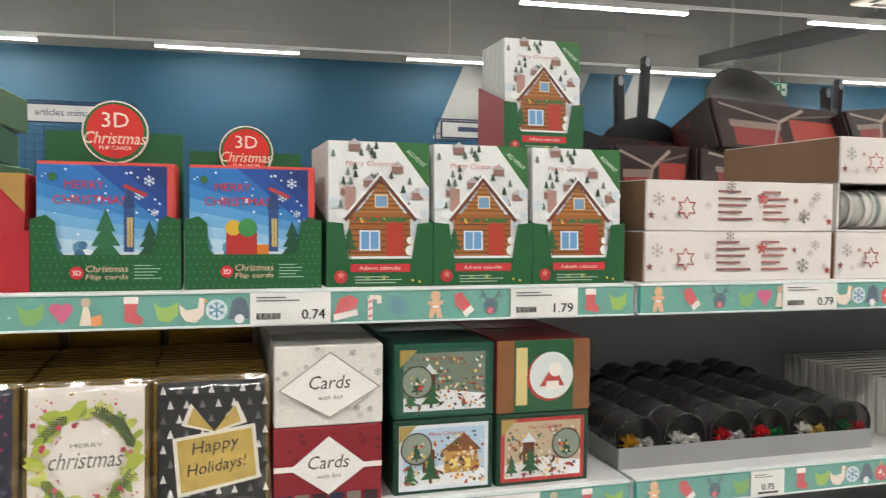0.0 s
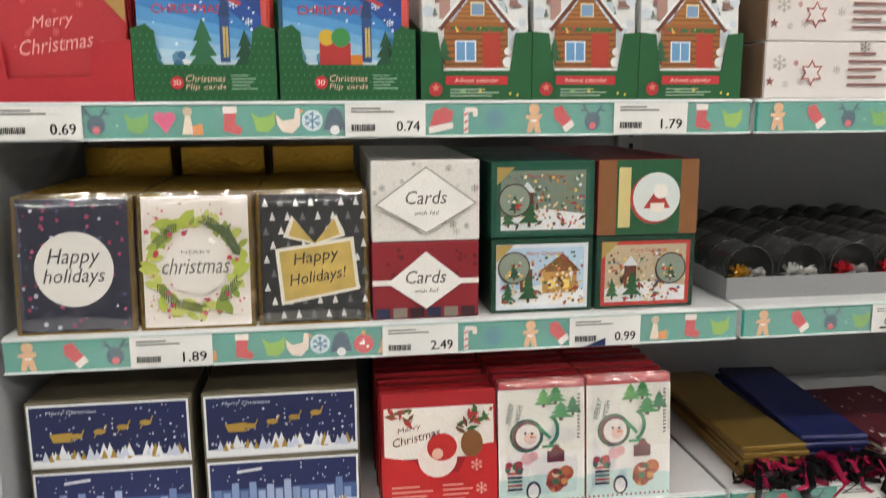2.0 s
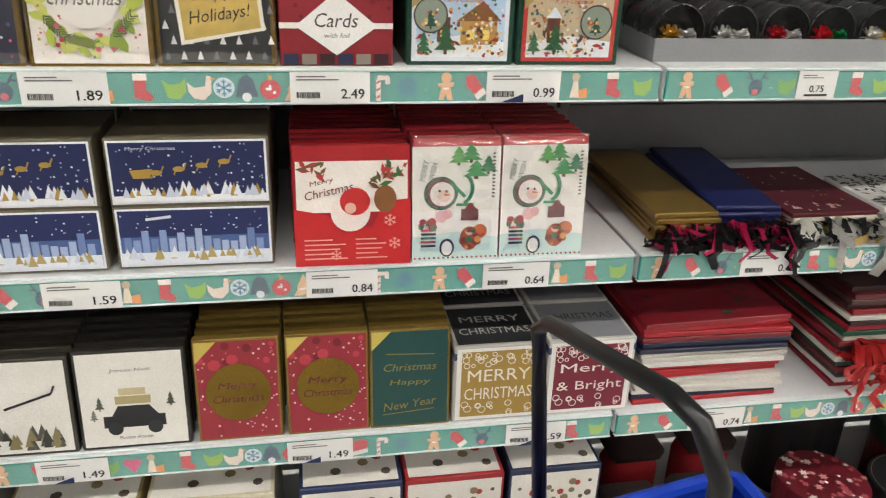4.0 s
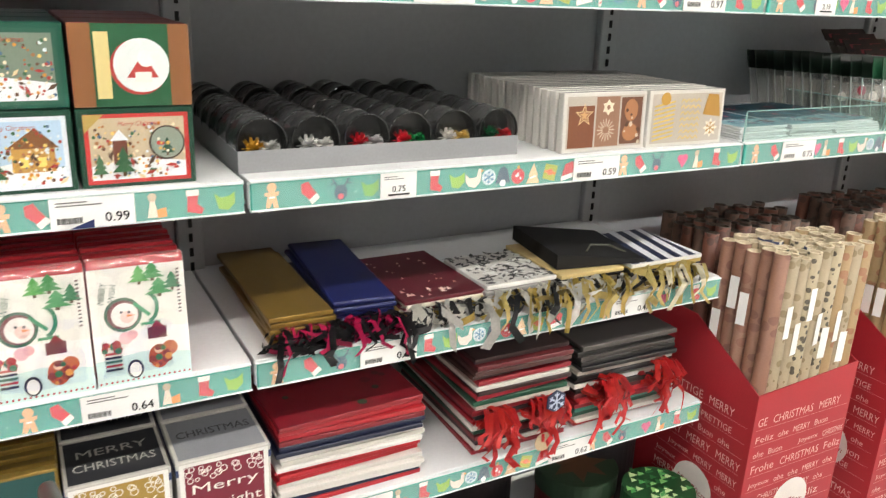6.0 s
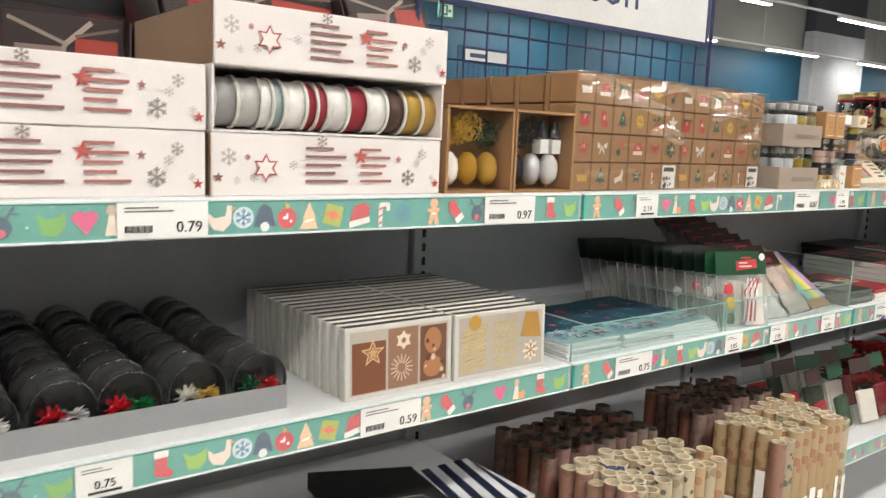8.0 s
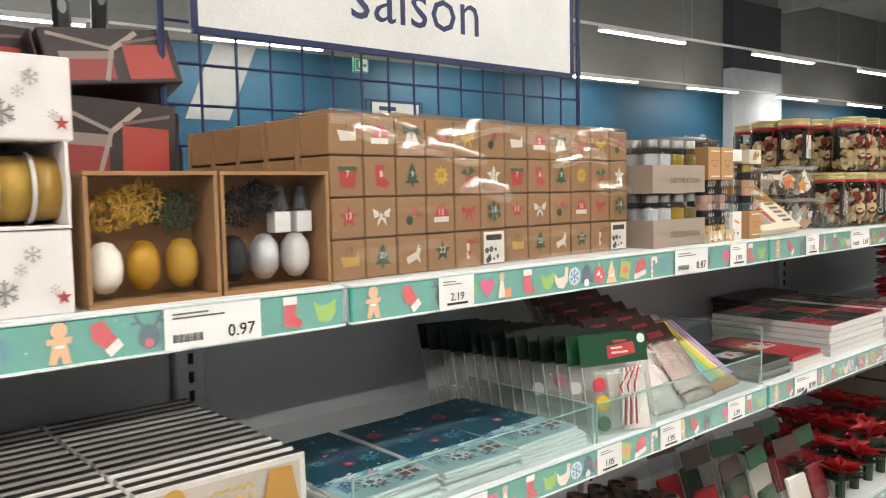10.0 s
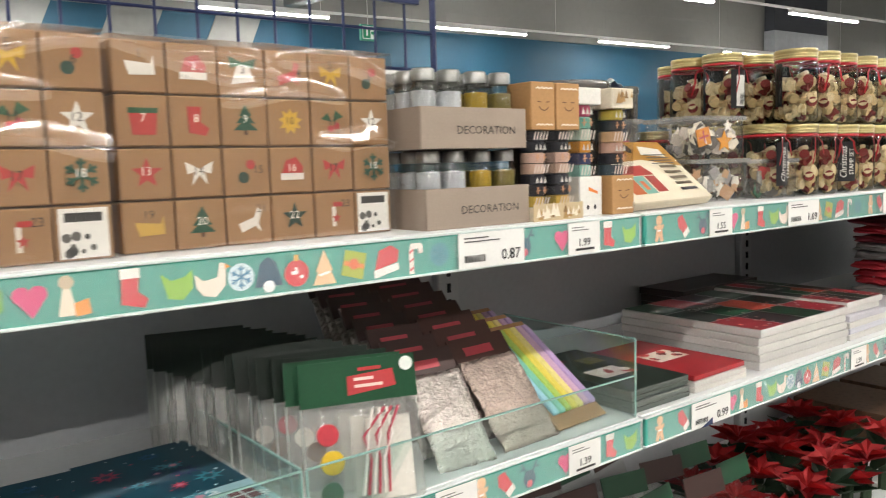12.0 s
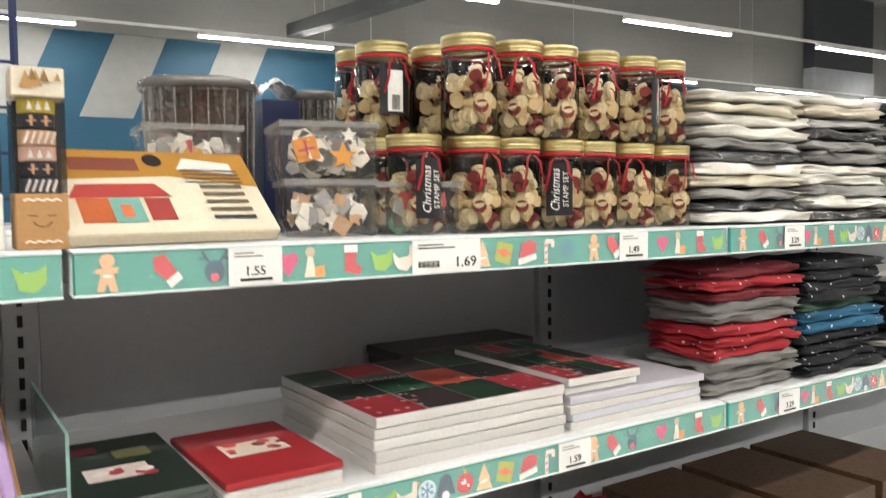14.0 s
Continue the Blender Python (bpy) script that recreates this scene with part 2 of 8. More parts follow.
    def confetti(self, u, v, w, h, n, r, cols, seed=1, shape="disc"):
        rg = random.Random(seed)
        for _ in range(n):
            a, b, c, s = u + rg.random() * w, v + rg.random() * h, rg.choice(cols), r * (0.6 + 0.8 * rg.random())
            if shape == "disc":
                self.disc(a, b, s, c, seg=7)
            elif shape == "flake":
                self.flake(a, b, s, c)
            elif shape == "tree":
                self.poly([(a - s * 0.7, b), (a + s * 0.7, b), (a, b + 2 * s)], c)
            elif shape == "leaf":
                t = rg.random() * 6.28
                self.poly([(a + s * 2 * math.cos(t), b + s * 2 * math.sin(t)), (a - s * 0.7 * math.sin(t), b + s * 0.7 * math.cos(t)), (a - s * 2 * math.cos(t), b - s * 2 * math.sin(t)), (a + s * 0.7 * math.sin(t), b - s * 0.7 * math.cos(t))], c)
            else:
                self.star(a, b, s, c)
        return self

    def make(self, parent, m=None, name="printed_artwork", mats=None):
        me = bpy.data.meshes.new(name)
        me.from_pydata(self.v, [], self.f)
        for c in self.cols:
            me.materials.append(c if isinstance(c, bpy.types.Material) else ink(c))
        me.polygons.foreach_set("material_index", self.c)
        ob = new(name, me)
        ob.parent = parent
        if m is not None:
            ob.matrix_basis = m
        return ob


UPFACE = Matrix.Rotation(-math.pi / 2, 4, "X")  # lays a print on a top face: u right, v back
rnd = random.Random(7)

# ---- the shop ----
Z = (1.471, 1.177, 0.892, 0.597)
ZB = 0.150
BACK = 0.462
solid("floor", bm_box(40, 22, 0.2, 0, (-8, -8, -0.2)), mat("cfcdc8", 0.35, 0, 0.08, 6, 0.02), "pale grey polished shop floor", "floor", kind="structure")
BLUE, GREYW = mat("114c66", 0.55, 0, 0.07, 8, 0.03), mat("828280", 0.75, 0, 0.04, 3, 0.03)
BG = Matrix.Translation((0, 9.62, 0)) @ Matrix.Rotation(radians(-4), 4, "Z")  # the far wall runs slightly askew to the aisle
solid("wall_north", bm_box(44, 0.3, 3.60, 0, (-12, 0, 0), BG), BLUE, "petrol blue painted lower part of the shop wall", "wall", kind="structure")
upper = solid("wall_north_upper", bm_box(44, 0.28, 2.4, 0, (-12, 0.02, 3.60), BG), mat("8c8c8a", 0.7, 0, 0.06, 8, 0.05), "grey painted block wall above the blue band", "wall", kind="structure")
blocks = bmesh.new()
for r in range(8):
    for c in range(60):
        bmesh.ops.create_cube(blocks, size=1, matrix=BG @ Matrix.Translation((-7.6 + c * 0.62 + (r % 2) * 0.31, 0.018, 3.755 + r * 0.3)) @ Matrix.Diagonal((0.6185, 0.006, 0.2985, 1)))
tagged(part("blocks", blocks, GREYW, upper), kind="stuff")
solid("wall_south", bm_box(40, 0.3, 6, 0, (-8, -8.3, 0)), GREYW, "plain grey shop wall", "wall", kind="structure")
solid("wall_west", bm_box(0.3, 19.2, 3.58, 0, (-8.3, -8.3, 0)), BLUE, "petrol blue painted side wall", "wall", kind="structure")
solid("wall_west_upper", bm_box(0.3, 19.2, 2.42, 0, (-8.3, -8.3, 3.58)), GREYW, "grey upper side wall", "wall", kind="structure")
solid("wall_east", bm_box(0.3, 17.2, 6, 0, (32, -8.3, 0)), GREYW, "far grey shop wall", "wall", kind="structure")
solid("ceiling", bm_box(40.6, 19.8, 0.2, 0, (-8.3, -8.3, 6.0)), mat("b9bab8", 0.8, 0, 0.05, 5, 0.03), "pale grey shop ceiling", "ceiling", kind="structure")
for k in range(6):
    solid("trim_beam", bm_box(0.25, 17, 0.35, 0.01, (-5 + 6 * k, -8, 5.64)), mat("9c9d9c", 0.6), "grey roof beam below the ceiling", "beam", kind="structure")
# slanted white stripes on the blue wall
for x in (2.72, 3.98, 5.25):
    w = 0.6
    solid("wall_stripe", bm_sheet([(x - 0.42, 2.6), (x - 0.42 + w, 2.6), (x + w, 3.596), (x, 3.596)], 0.012, BG @ Matrix.Translation((0, -0.012, 0))), mat("8f918f", 0.6), "slanted white stripe painted on the blue wall", "wall stripe", group="slanted stripes", kind="structure")

LED = glow("led_tube", LAMP)
HOUSING = mat("e6e6e4", 0.4)


def lamp_bar(x, y, length, turn=0.0, z=3.5):
    m = pose(x, y, z, 0, 0, turn)
    t = thing("ceiling_light", "white linear tube light on a hanging rail, switched on", "ceiling light", m, "linear shop lights")
    part("housing", bm_box(length, 0.07, 0.045, 0.006, (0, -0.035, 0.012)), HOUSING, t)
    part("diffuser", bm_box(length - 0.02, 0.06, 0.012, 0, (0.01, -0.03, 0)), LED, t, "glowing white diffuser")
    if turn > 45:
        part("hanger", bm_cyl(0.004, 2.45, 6, (0.8, 0, 0.05)), STEEL, t)


AISLE = [-5.2 + 1.9 * k for k in range(9)]
ROW1 = (-7.2, -4.2, -1.25, 1.75, 4.72, 8.0, 11.2, 14.4, 17.6, 20.8)
ROW2 = (-7.9, -4.7, -1.4, 2.1, 5.1, 8.43, 11.76, 15.0, 18.3)
for y, row, skew in ((8.85, ROW1, -0.07), (5.95, ROW2, -0.07), (2.9, ROW1[:8], -0.07), (-1.75, AISLE, 0), (-4.3, AISLE, 0)):
    for x in row:
        lamp_bar(x, y + skew * x, 1.68, math.degrees(math.atan(skew)))
    rail = thing("light_rail", "thin white hanging rail that carries the lights", "light rail", Matrix.Translation((0, y, 0)) @ Matrix.Rotation(math.atan(skew), 4, "Z"), "light rails")
    part("rail", bm_box(34, 0.03, 0.03, 0, (-7.9, -0.015, 3.56)), HOUSING, rail)
    for x in range(-6, 26, 4):
        part("hanger", bm_cyl(0.004, 2.41, 6, (x + 0.3, 0, 3.59)), STEEL, rail)
lamp_bar(-3.2, 7.7, 1.7, 90)
lamp_bar(-3.2, 4.3, 1.7, 90)


def exit_sign(x, y, z):
    t = thing("exit_sign", "small green and white emergency exit sign hung from above", "exit sign", Matrix.Translation((x, y, z)))
    part("body", bm_box(0.24, 0.05, 0.2, 0.004), mat("2c8f74", 0.5), t)
    Print().rect(0.02, 0.02, 0.2, 0.16, "e9f5ee").rect(0.03, 0.03, 0.11, 0.14, "1f8f63").disc(0.09, 0.135, 0.018, "f2f7f4").rect(0.075, 0.06, 0.03, 0.06, "f2f7f4").rect(0.15, 0.08, 0.05, 0.035, "1f8f63").make(t)
    part("hanger", bm_cyl(0.006, 2.62, 6, (0.12, 0.025, 0.2)), STEEL, t)


ac = thing("air_conditioner", "white square ceiling air conditioner cassette hung above the lights", "air conditioner", pose(5.92, 4.86, 3.64, 0, 0, -4))
part("casing", bm_box(1.0, 0.8, 0.24, 0.02, (-0.5, -0.4, 0.03)), mat("bdb9b0", 0.6, 0, 0.1), ac)
part("panel", bm_box(1.16, 0.94, 0.03, 0.012, (-0.58, -0.47, 0)), mat("d6d0c4", 0.5, 0, 0.08), ac, "off-white front panel")
part("grille", bm_box(0.62, 0.5, 0.012, 0.004, (-0.31, -0.25, -0.012)), mat("a59d92", 0.6), ac, "greyish air intake grille")
for u, v, w, d in ((-0.4, -0.4, 0.8, 0.06), (-0.4, 0.34, 0.8, 0.06), (-0.5, -0.3, 0.06, 0.6), (0.44, -0.3, 0.06, 0.6)):
    part("outlet", bm_box(w, d, 0.008, 0.002, (u, v, -0.006)), mat("3a3a38", 0.6), ac, "dark air outlet slot")
for u in (-0.44, 0.44):
    for v in (-0.34, 0.34):
        part("hanger", bm_cyl(0.006, 2.1, 6, (u, v, 0.27)), STEEL, ac)
duct = thing("cable_duct", "dark grey duct hung across under the shop ceiling", "duct", pose(5.92, 8.55, 3.62, 0, 0, 8.4))
part("duct", bm_box(0.2, 3.2, 0.16, 0.01, (-0.1, -3.2, 0)), mat("5e5f5f", 0.6, 0, 0.1), duct)
for v in (-0.5, -2.6):
    part("hanger", bm_cyl(0.006, 2.22, 6, (0, v, 0.16)), STEEL, duct)
exit_sign(6.62, 8.0, 3.19)
exit_sign(-3.32, 8.25, 3.2)
col = thing("column", "broad square pilaster on the far wall, dark above and pale grey below", "column")
part("lower_cladding", bm_box(1.96, 0.26, 4.15, 0.01, (16.8, -0.27, 0), BG), mat("a5a9ae", 0.6), col)
part("shaft", bm_box(1.92, 0.24, 1.48, 0.01, (16.82, -0.25, 4.15), BG), mat("3d4047", 0.6), col)

# ---- the gondola ----
gond = thing("gondola", "grey steel double-sided shop gondola with perforated posts", "shop shelving", kind="")
for k in range(-1, 6):
    x = k + 0.0
    p = part("post", bm_box(0.05, 0.03, 1.46, 0.003, (x - 0.025, BACK - 0.016, 0.0)), POST, gond)
    slots = bmesh.new()
    for i in range(46):
        z = 0.06 + i * 0.03
        bmesh.ops.create_cube(slots, size=1, matrix=Matrix.Translation((x, BACK - 0.017, z)) @ Matrix.Diagonal((0.007, 0.004, 0.017, 1)))
    part("slot_row", slots, BLACK, p, "row of dark slots")
for k in range(-1, 5):
    for z0, z1 in ((0.16, 0.585), (0.587, 1.012), (1.014, 1.455)):
        part("back_panel", bm_box(0.948, 0.02, z1 - z0, 0.002, (k + 0.026, BACK, z0)), PANEL, gond)
    part("back_panel", bm_box(0.99, 0.01, 1.3, 0.002, (k + 0.005, BACK + 0.03, 0.16)), PANEL, gond)
    part("plinth", bm_box(0.998, 0.02, ZB - 0.03, 0.002, (k + 0.001, -0.095, 0)), POST, gond)
    part("far_plinth", bm_box(0.998, 0.02, ZB - 0.03, 0.002, (k + 0.001, 1.02, 0)), POST, gond)

# the seasonal print of the price rails: place along one metre, motif
MOTIFS = (("ginger", 0.03), ("mitten", 0.087), ("deer", 0.136), ("leaf", 0.183), ("heart", 0.217), ("angel", 0.247), ("sock", 0.297), ("bird", 0.336), ("goose", 0.368), ("flake", 0.397), ("bell", 0.425),
          ("ball", 0.455), ("fir", 0.486), ("gift", 0.521), ("hat", 0.562), ("cane", 0.598), ("flake2", 0.633), ("ginger", 0.685), ("mitten", 0.725), ("deer", 0.765), ("heart", 0.83), ("angel", 0.868), ("sock", 0.92), ("bird", 0.962))


def motif(p, kind, u, v):
    s = 0.00122
    if kind == "ginger":
        p.disc(u, v + 10 * s, 6 * s, "e8b98a", seg=12).poly([(u - 9 * s, v + 4 * s), (u + 9 * s, v + 5 * s), (u + 8 * s, v), (u + 5 * s, v), (u + 8 * s, v - 15 * s), (u + 2 * s, v - 15 * s), (u, v - 8 * s), (u - 3 * s, v - 15 * s), (u - 8 * s, v - 14 * s), (u - 5 * s, v), (u - 9 * s, v)], "e8b98a")
        p.rect(u - 3 * s, v - 3 * s, 6 * s, 2 * s, "ffffff")
    elif kind == "mitten":
        p.poly([(u - 11 * s, v + 11 * s), (u - 2 * s, v + 14 * s), (u + 9 * s, v - 2 * s), (u, v - 9 * s), (u - 10 * s, v)], "d2323c").poly([(u - 1 * s, v - 9 * s), (u + 9 * s, v - 1 * s), (u + 13 * s, v - 7 * s), (u + 3 * s, v - 15 * s)], "f4efe9")
    elif kind == "deer":
        p.disc(u, v - 3 * s, 9 * s, "16566b", 10 * s, 12).disc(u, v - 8 * s, 4 * s, "d95a6a", seg=9)
        for g in (-1, 1):
            p.line((u + g * 4 * s, v + 4 * s), (u + g * 11 * s, v + 15 * s), 2.4 * s, "16566b").line((u + g * 8 * s, v + 9 * s), (u + g * 14 * s, v + 8 * s), 2 * s, "16566b")
    elif kind in ("leaf", "bird"):
        p.poly([(u - 12 * s, v + 9 * s), (u - 4 * s, v + 3 * s), (u + 6 * s, v + 5 * s), (u + 12 * s, v + 10 * s), (u + 12 * s, v - 4 * s), (u + 4 * s, v - 12 * s), (u - 7 * s, v - 10 * s), (u - 9 * s, v - 2 * s)], "8ec43f" if kind == "bird" else "6fb54a")
    elif kind == "heart":
        p.disc(u - 5 * s, v + 4 * s, 6 * s, "d8417f", seg=10).disc(u + 5 * s, v + 4 * s, 6 * s, "d8417f", seg=10).poly([(u - 11 * s, v + 3 * s), (u + 11 * s, v + 3 * s), (u + 1 * s, v - 12 * s)], "d8417f")
    elif kind == "angel":
        p.poly([(u - 8 * s, v - 13 * s), (u + 4 * s, v - 13 * s), (u, v + 8 * s), (u - 4 * s, v + 8 * s)], "efe3cf").disc(u - 2 * s, v + 10 * s, 5 * s, "c9b79a", seg=9).poly([(u + 2 * s, v - 5 * s), (u + 12 * s, v - 2 * s), (u + 13 * s, v - 13 * s), (u + 3 * s, v - 14 * s)], "ef9a3d")
    elif kind == "sock":
        p.poly([(u - 7 * s, v + 8 * s), (u + 5 * s, v + 8 * s), (u + 4 * s, v - 2 * s), (u + 11 * s, v - 8 * s), (u + 8 * s, v - 14 * s), (u - 8 * s, v - 10 * s)], "d2323c").rect(u - 8 * s, v + 8 * s, 14 * s, 7 * s, "f6f1ec")
    elif kind == "goose":
        p.poly([(u - 13 * s, v + 6 * s), (u - 6 * s, v), (u + 5 * s, v + 2 * s), (u + 7 * s, v + 13 * s), (u + 12 * s, v + 12 * s), (u + 11 * s, v - 5 * s), (u + 3 * s, v - 13 * s), (u - 7 * s, v - 11 * s), (u - 12 * s, v - 4 * s)], "f0e2d4").poly([(u + 11 * s, v + 12 * s), (u + 16 * s, v + 9 * s), (u + 11 * s, v + 8 * s)], "ef9a3d")
    elif kind in ("flake", "flake2"):
        p.disc(u, v, 11 * s, "cfe7ee" if kind == "flake" else "3f95a5", seg=14).flake(u, v, 9 * s, "2f7fa6" if kind == "flake" else "2b8494")
    elif kind == "bell":
        p.poly([(u - 12 * s, v - 10 * s), (u + 12 * s, v - 10 * s), (u + 7 * s, v + 9 * s), (u, v + 14 * s), (u - 7 * s, v + 9 * s)], "17506a").disc(u, v - 10 * s, 5 * s, "e9f2f4", seg=9)
    elif kind == "ball":
        p.disc(u, v - 2 * s, 11 * s, "d2323c", seg=16).rect(u - 2 * s, v + 8 * s, 4 * s, 5 * s, "d9a441")
        p.confetti(u - 6 * s, v - 8 * s, 12 * s, 12 * s, 6, 1.3 * s, ["ffffff"], 3)
    elif kind == "fir":
        p.poly([(u - 11 * s, v - 14 * s), (u + 11 * s, v - 14 * s), (u + 6 * s, v - 3 * s), (u + 8 * s, v - 3 * s), (u, v + 15 * s), (u - 8 * s, v - 3 * s), (u - 6 * s, v - 3 * s)], "ecc79c").line((u - 5 * s, v - 6 * s), (u + 5 * s, v - 4 * s), 2 * s, "ffffff")
    elif kind == "gift":
        p.poly([(u - 13 * s, v - 8 * s), (u + 8 * s, v - 14 * s), (u + 13 * s, v + 8 * s), (u - 8 * s, v + 13 * s)], "a9b832").line((u - 10 * s, v + 2 * s), (u + 10 * s, v - 3 * s), 4 * s, "e58a3a").disc(u, v, 5 * s, "e5703a", seg=9)
    elif kind == "hat":
        p.poly([(u - 13 * s, v - 8 * s), (u + 11 * s, v - 2 * s), (u + 13 * s, v + 8 * s), (u + 4 * s, v + 13 * s), (u - 8 * s, v + 9 * s)], "d2323c").poly([(u - 14 * s, v - 8 * s), (u + 12 * s, v - 3 * s), (u + 13 * s, v - 9 * s), (u - 13 * s, v - 15 * s)], "f6f1ec")
    elif kind == "cane":
        p.line((u - 3 * s, v - 15 * s), (u - 3 * s, v + 8 * s), 5 * s, "f3e9e2").line((u - 4 * s, v + 10 * s), (u + 8 * s, v + 10 * s), 5 * s, "f3e9e2").line((u + 7 * s, v + 11 * s), (u + 7 * s, v + 3 * s), 5 * s, "f3e9e2")
        for q in (-12, -4, 4):
            p.line((u - 5 * s, v + q * s), (u - 1 * s, v + (q + 3) * s), 2 * s, "d9565f")


def rail_print():
    p = Print()
    p.confetti(0.006, -0.018, 0.985, 0.036, 70, 0.0011, ["7fd0bf", "a9e2d4", "54b9a6"], 5)
    for kind, u in MOTIFS:
        motif(p, kind, u, 0.0)
    return p


RAIL = None


def shelf(k, z, depth=0.455, front=0.0):
    global RAIL
    t = thing("shelf", "white steel shop shelf with a teal Christmas price rail", "shelf", Matrix.Translation((k, front, z)), "gondola shelves")
    part("board", bm_box(0.994, depth, 0.004, 0.001, (0.003, 0.006, -0.004)), SHELFW, t)
    part("front_lip", bm_box(0.994, 0.012, 0.04, 0.002, (0.003, 0.008, -0.046)), SHELFW, t)
    for x in (0.004, 0.982):
        part("bracket", bm_sheet([(0, 0), (0, -0.03), (depth - 0.02, -0.055), (depth - 0.02, 0)], 0.012, Matrix.Translation((x, 0.02, -0.004)) @ Matrix.Rotation(math.pi / 2, 4, "Z") @ Matrix.Translation((0, -0.012, 0))), POST, t)
    r = part("price_rail", bm_box(0.990, 0.006, 0.043, 0.0015, (0.005, 0.0, -0.046)), TEAL, t, "teal rail insert printed with Christmas motifs")
    for zz in (-0.0045, -0.0475):
        part("rail_edge", bm_box(0.992, 0.009, 0.003, 0.0008, (0.004, -0.002, zz)), mat("dfe9e8", 0.3), r)
    part("cover", bm_box(0.988, 0.0004, 0.038, 0, (0.006, -0.0034, -0.0435)), COVER, r, "clear plastic rail cover")
    if RAIL is None:
        ob = rail_print().make(r, Matrix.Translation((0.005, 0, -0.0245)))
        RAIL = ob.data
    else:
        ob = new("printed_artwork", RAIL)
        ob.parent, ob.matrix_basis = r, Matrix.Translation((0.005, 0, -0.0245))
    return t


for k in range(-1, 5):
    shelf(k, Z[0])
    shelf(k, Z[1])
shelf(-1, Z[2]), shelf(0, Z[2]), shelf(-1, Z[3]), shelf(0, Z[3])
for k in (2, 3, 4):
    shelf(k, 0.80), shelf(k, 0.46)
for k in range(-1, 5):
    shelf(k, ZB, 0.56, -0.105)
    solid("far_shelf", bm_box(0.99, 0.44, 0.03, 0.002, (k + 0.005, BACK + 0.05, 1.44)), SHELFW, "white steel top shelf on the far side of the gondola", "shelf", group="far shelves")
end = thing("end_panel", "grey steel end panel closing the gondola", "panel")
part("panel", bm_box(0.012, 0.50, 1.44, 0.002, (-1.018, -0.02, 0.0)), PANEL, end)
part("front_post", bm_box(0.05, 0.03, 1.40, 0.003, (-1.075, -0.055, 0.0)), POST, end)

# ---- price tags ----


def price_tag(x, z, price, w=0.103, h=0.041, kind="wide", front=0.0, corner=False):
    t = thing("price_tag", "white printed shelf price label reading " + price, "price tag", Matrix.Translation((x, front - 0.005, z - 0.046)), "shelf price labels")
    part("card", bm_box(w, 0.0008, h, 0, (0, 0, 0.001)), WHITE, t)
    p = Print()
    if kind == "wide":
        [p.text(price, w * 0.78 + dx, h * 0.33, 0.0128, "0c0c0c", w * 0.29) for dx in (0, 0.0005)]
        p.lines(0.008, h * 0.86, w * 0.6, 2, 0.004, 0.0016, "6a6a6a")
        for i in range(14):
            p.rect(0.008 + i * 0.0022, h * 0.2, 0.0012 if i % 3 else 0.0017, 0.008, "2a2a2a")
        if corner:
            p.poly([(w * 0.2, 0.001), (w * 0.5, 0.001), (w * 0.5, h * 0.3)], "1d2c5a")
    else:
        [p.text(price, w * 0.5 + dx, h * 0.4, 0.0098, "0c0c0c") for dx in (0, 0.0004)]
        p.lines(0.006, h * 0.86, w * 0.6, 2, 0.0035, 0.0013, "7a7a7a").rect(w * 0.2, h * 0.14, w * 0.6, 0.003, "2a2a2a")
    p.make(t)


for x, z, s in ((-0.977, 0, "0.69"), (-0.557, 0, "0.74"), (-0.201, 0, "1.79"), (0.254, 0, "0.79"), (0.784, 0, "0.97"), (1.664, 0, "0.87"), (2.383, 0, "1.69"), (-0.84, 1, "1.89"), (-0.515, 1, "2.49"), (-0.255, 1, "0.99"),
                (0.575, 1, "0.59"), (1.11, 1, "0.75"), (-0.86, 2, "1.59"), (-0.505, 2, "0.84"), (-0.245, 2, "0.64"), (0.174, 2, "0.45"), (0.70, 2, "0.47"), (-0.915, 3, "1.49"), (-0.545, 3, "1.49"), (-0.19, 3, "1.59"), (0.135, 3, "0.74"), (0.58, 3, "0.62"), (2.11, 1, "0.99")):
    price_tag(x, Z[z], s, corner=(z, s) in ((1, "0.99"), (3, "1.49"), (3, "1.59")))
for x, z, s in ((1.135, 0, "2.19"), (1.845, 0, "1.99"), (2.155, 0, "1.55"), (2.74, 0, "1.49"), (3.15, 0, "3.29"), (0.205, 1, "0.75"), (1.45, 1, "1.05"), (1.62, 1, "1.95"), (1.84, 1, "1.39"), (2.62, 1, "1.59"), (3.14, 1, "3.29")):
    price_tag(x, Z[z], s, 0.062 if z else 0.06, 0.041, "small")

# ---- packs, boxes and cards ----


def T3(x, y, z, rz=0.0, rx=0.0):
    return pose(x, y, z, rx, 0, rz)


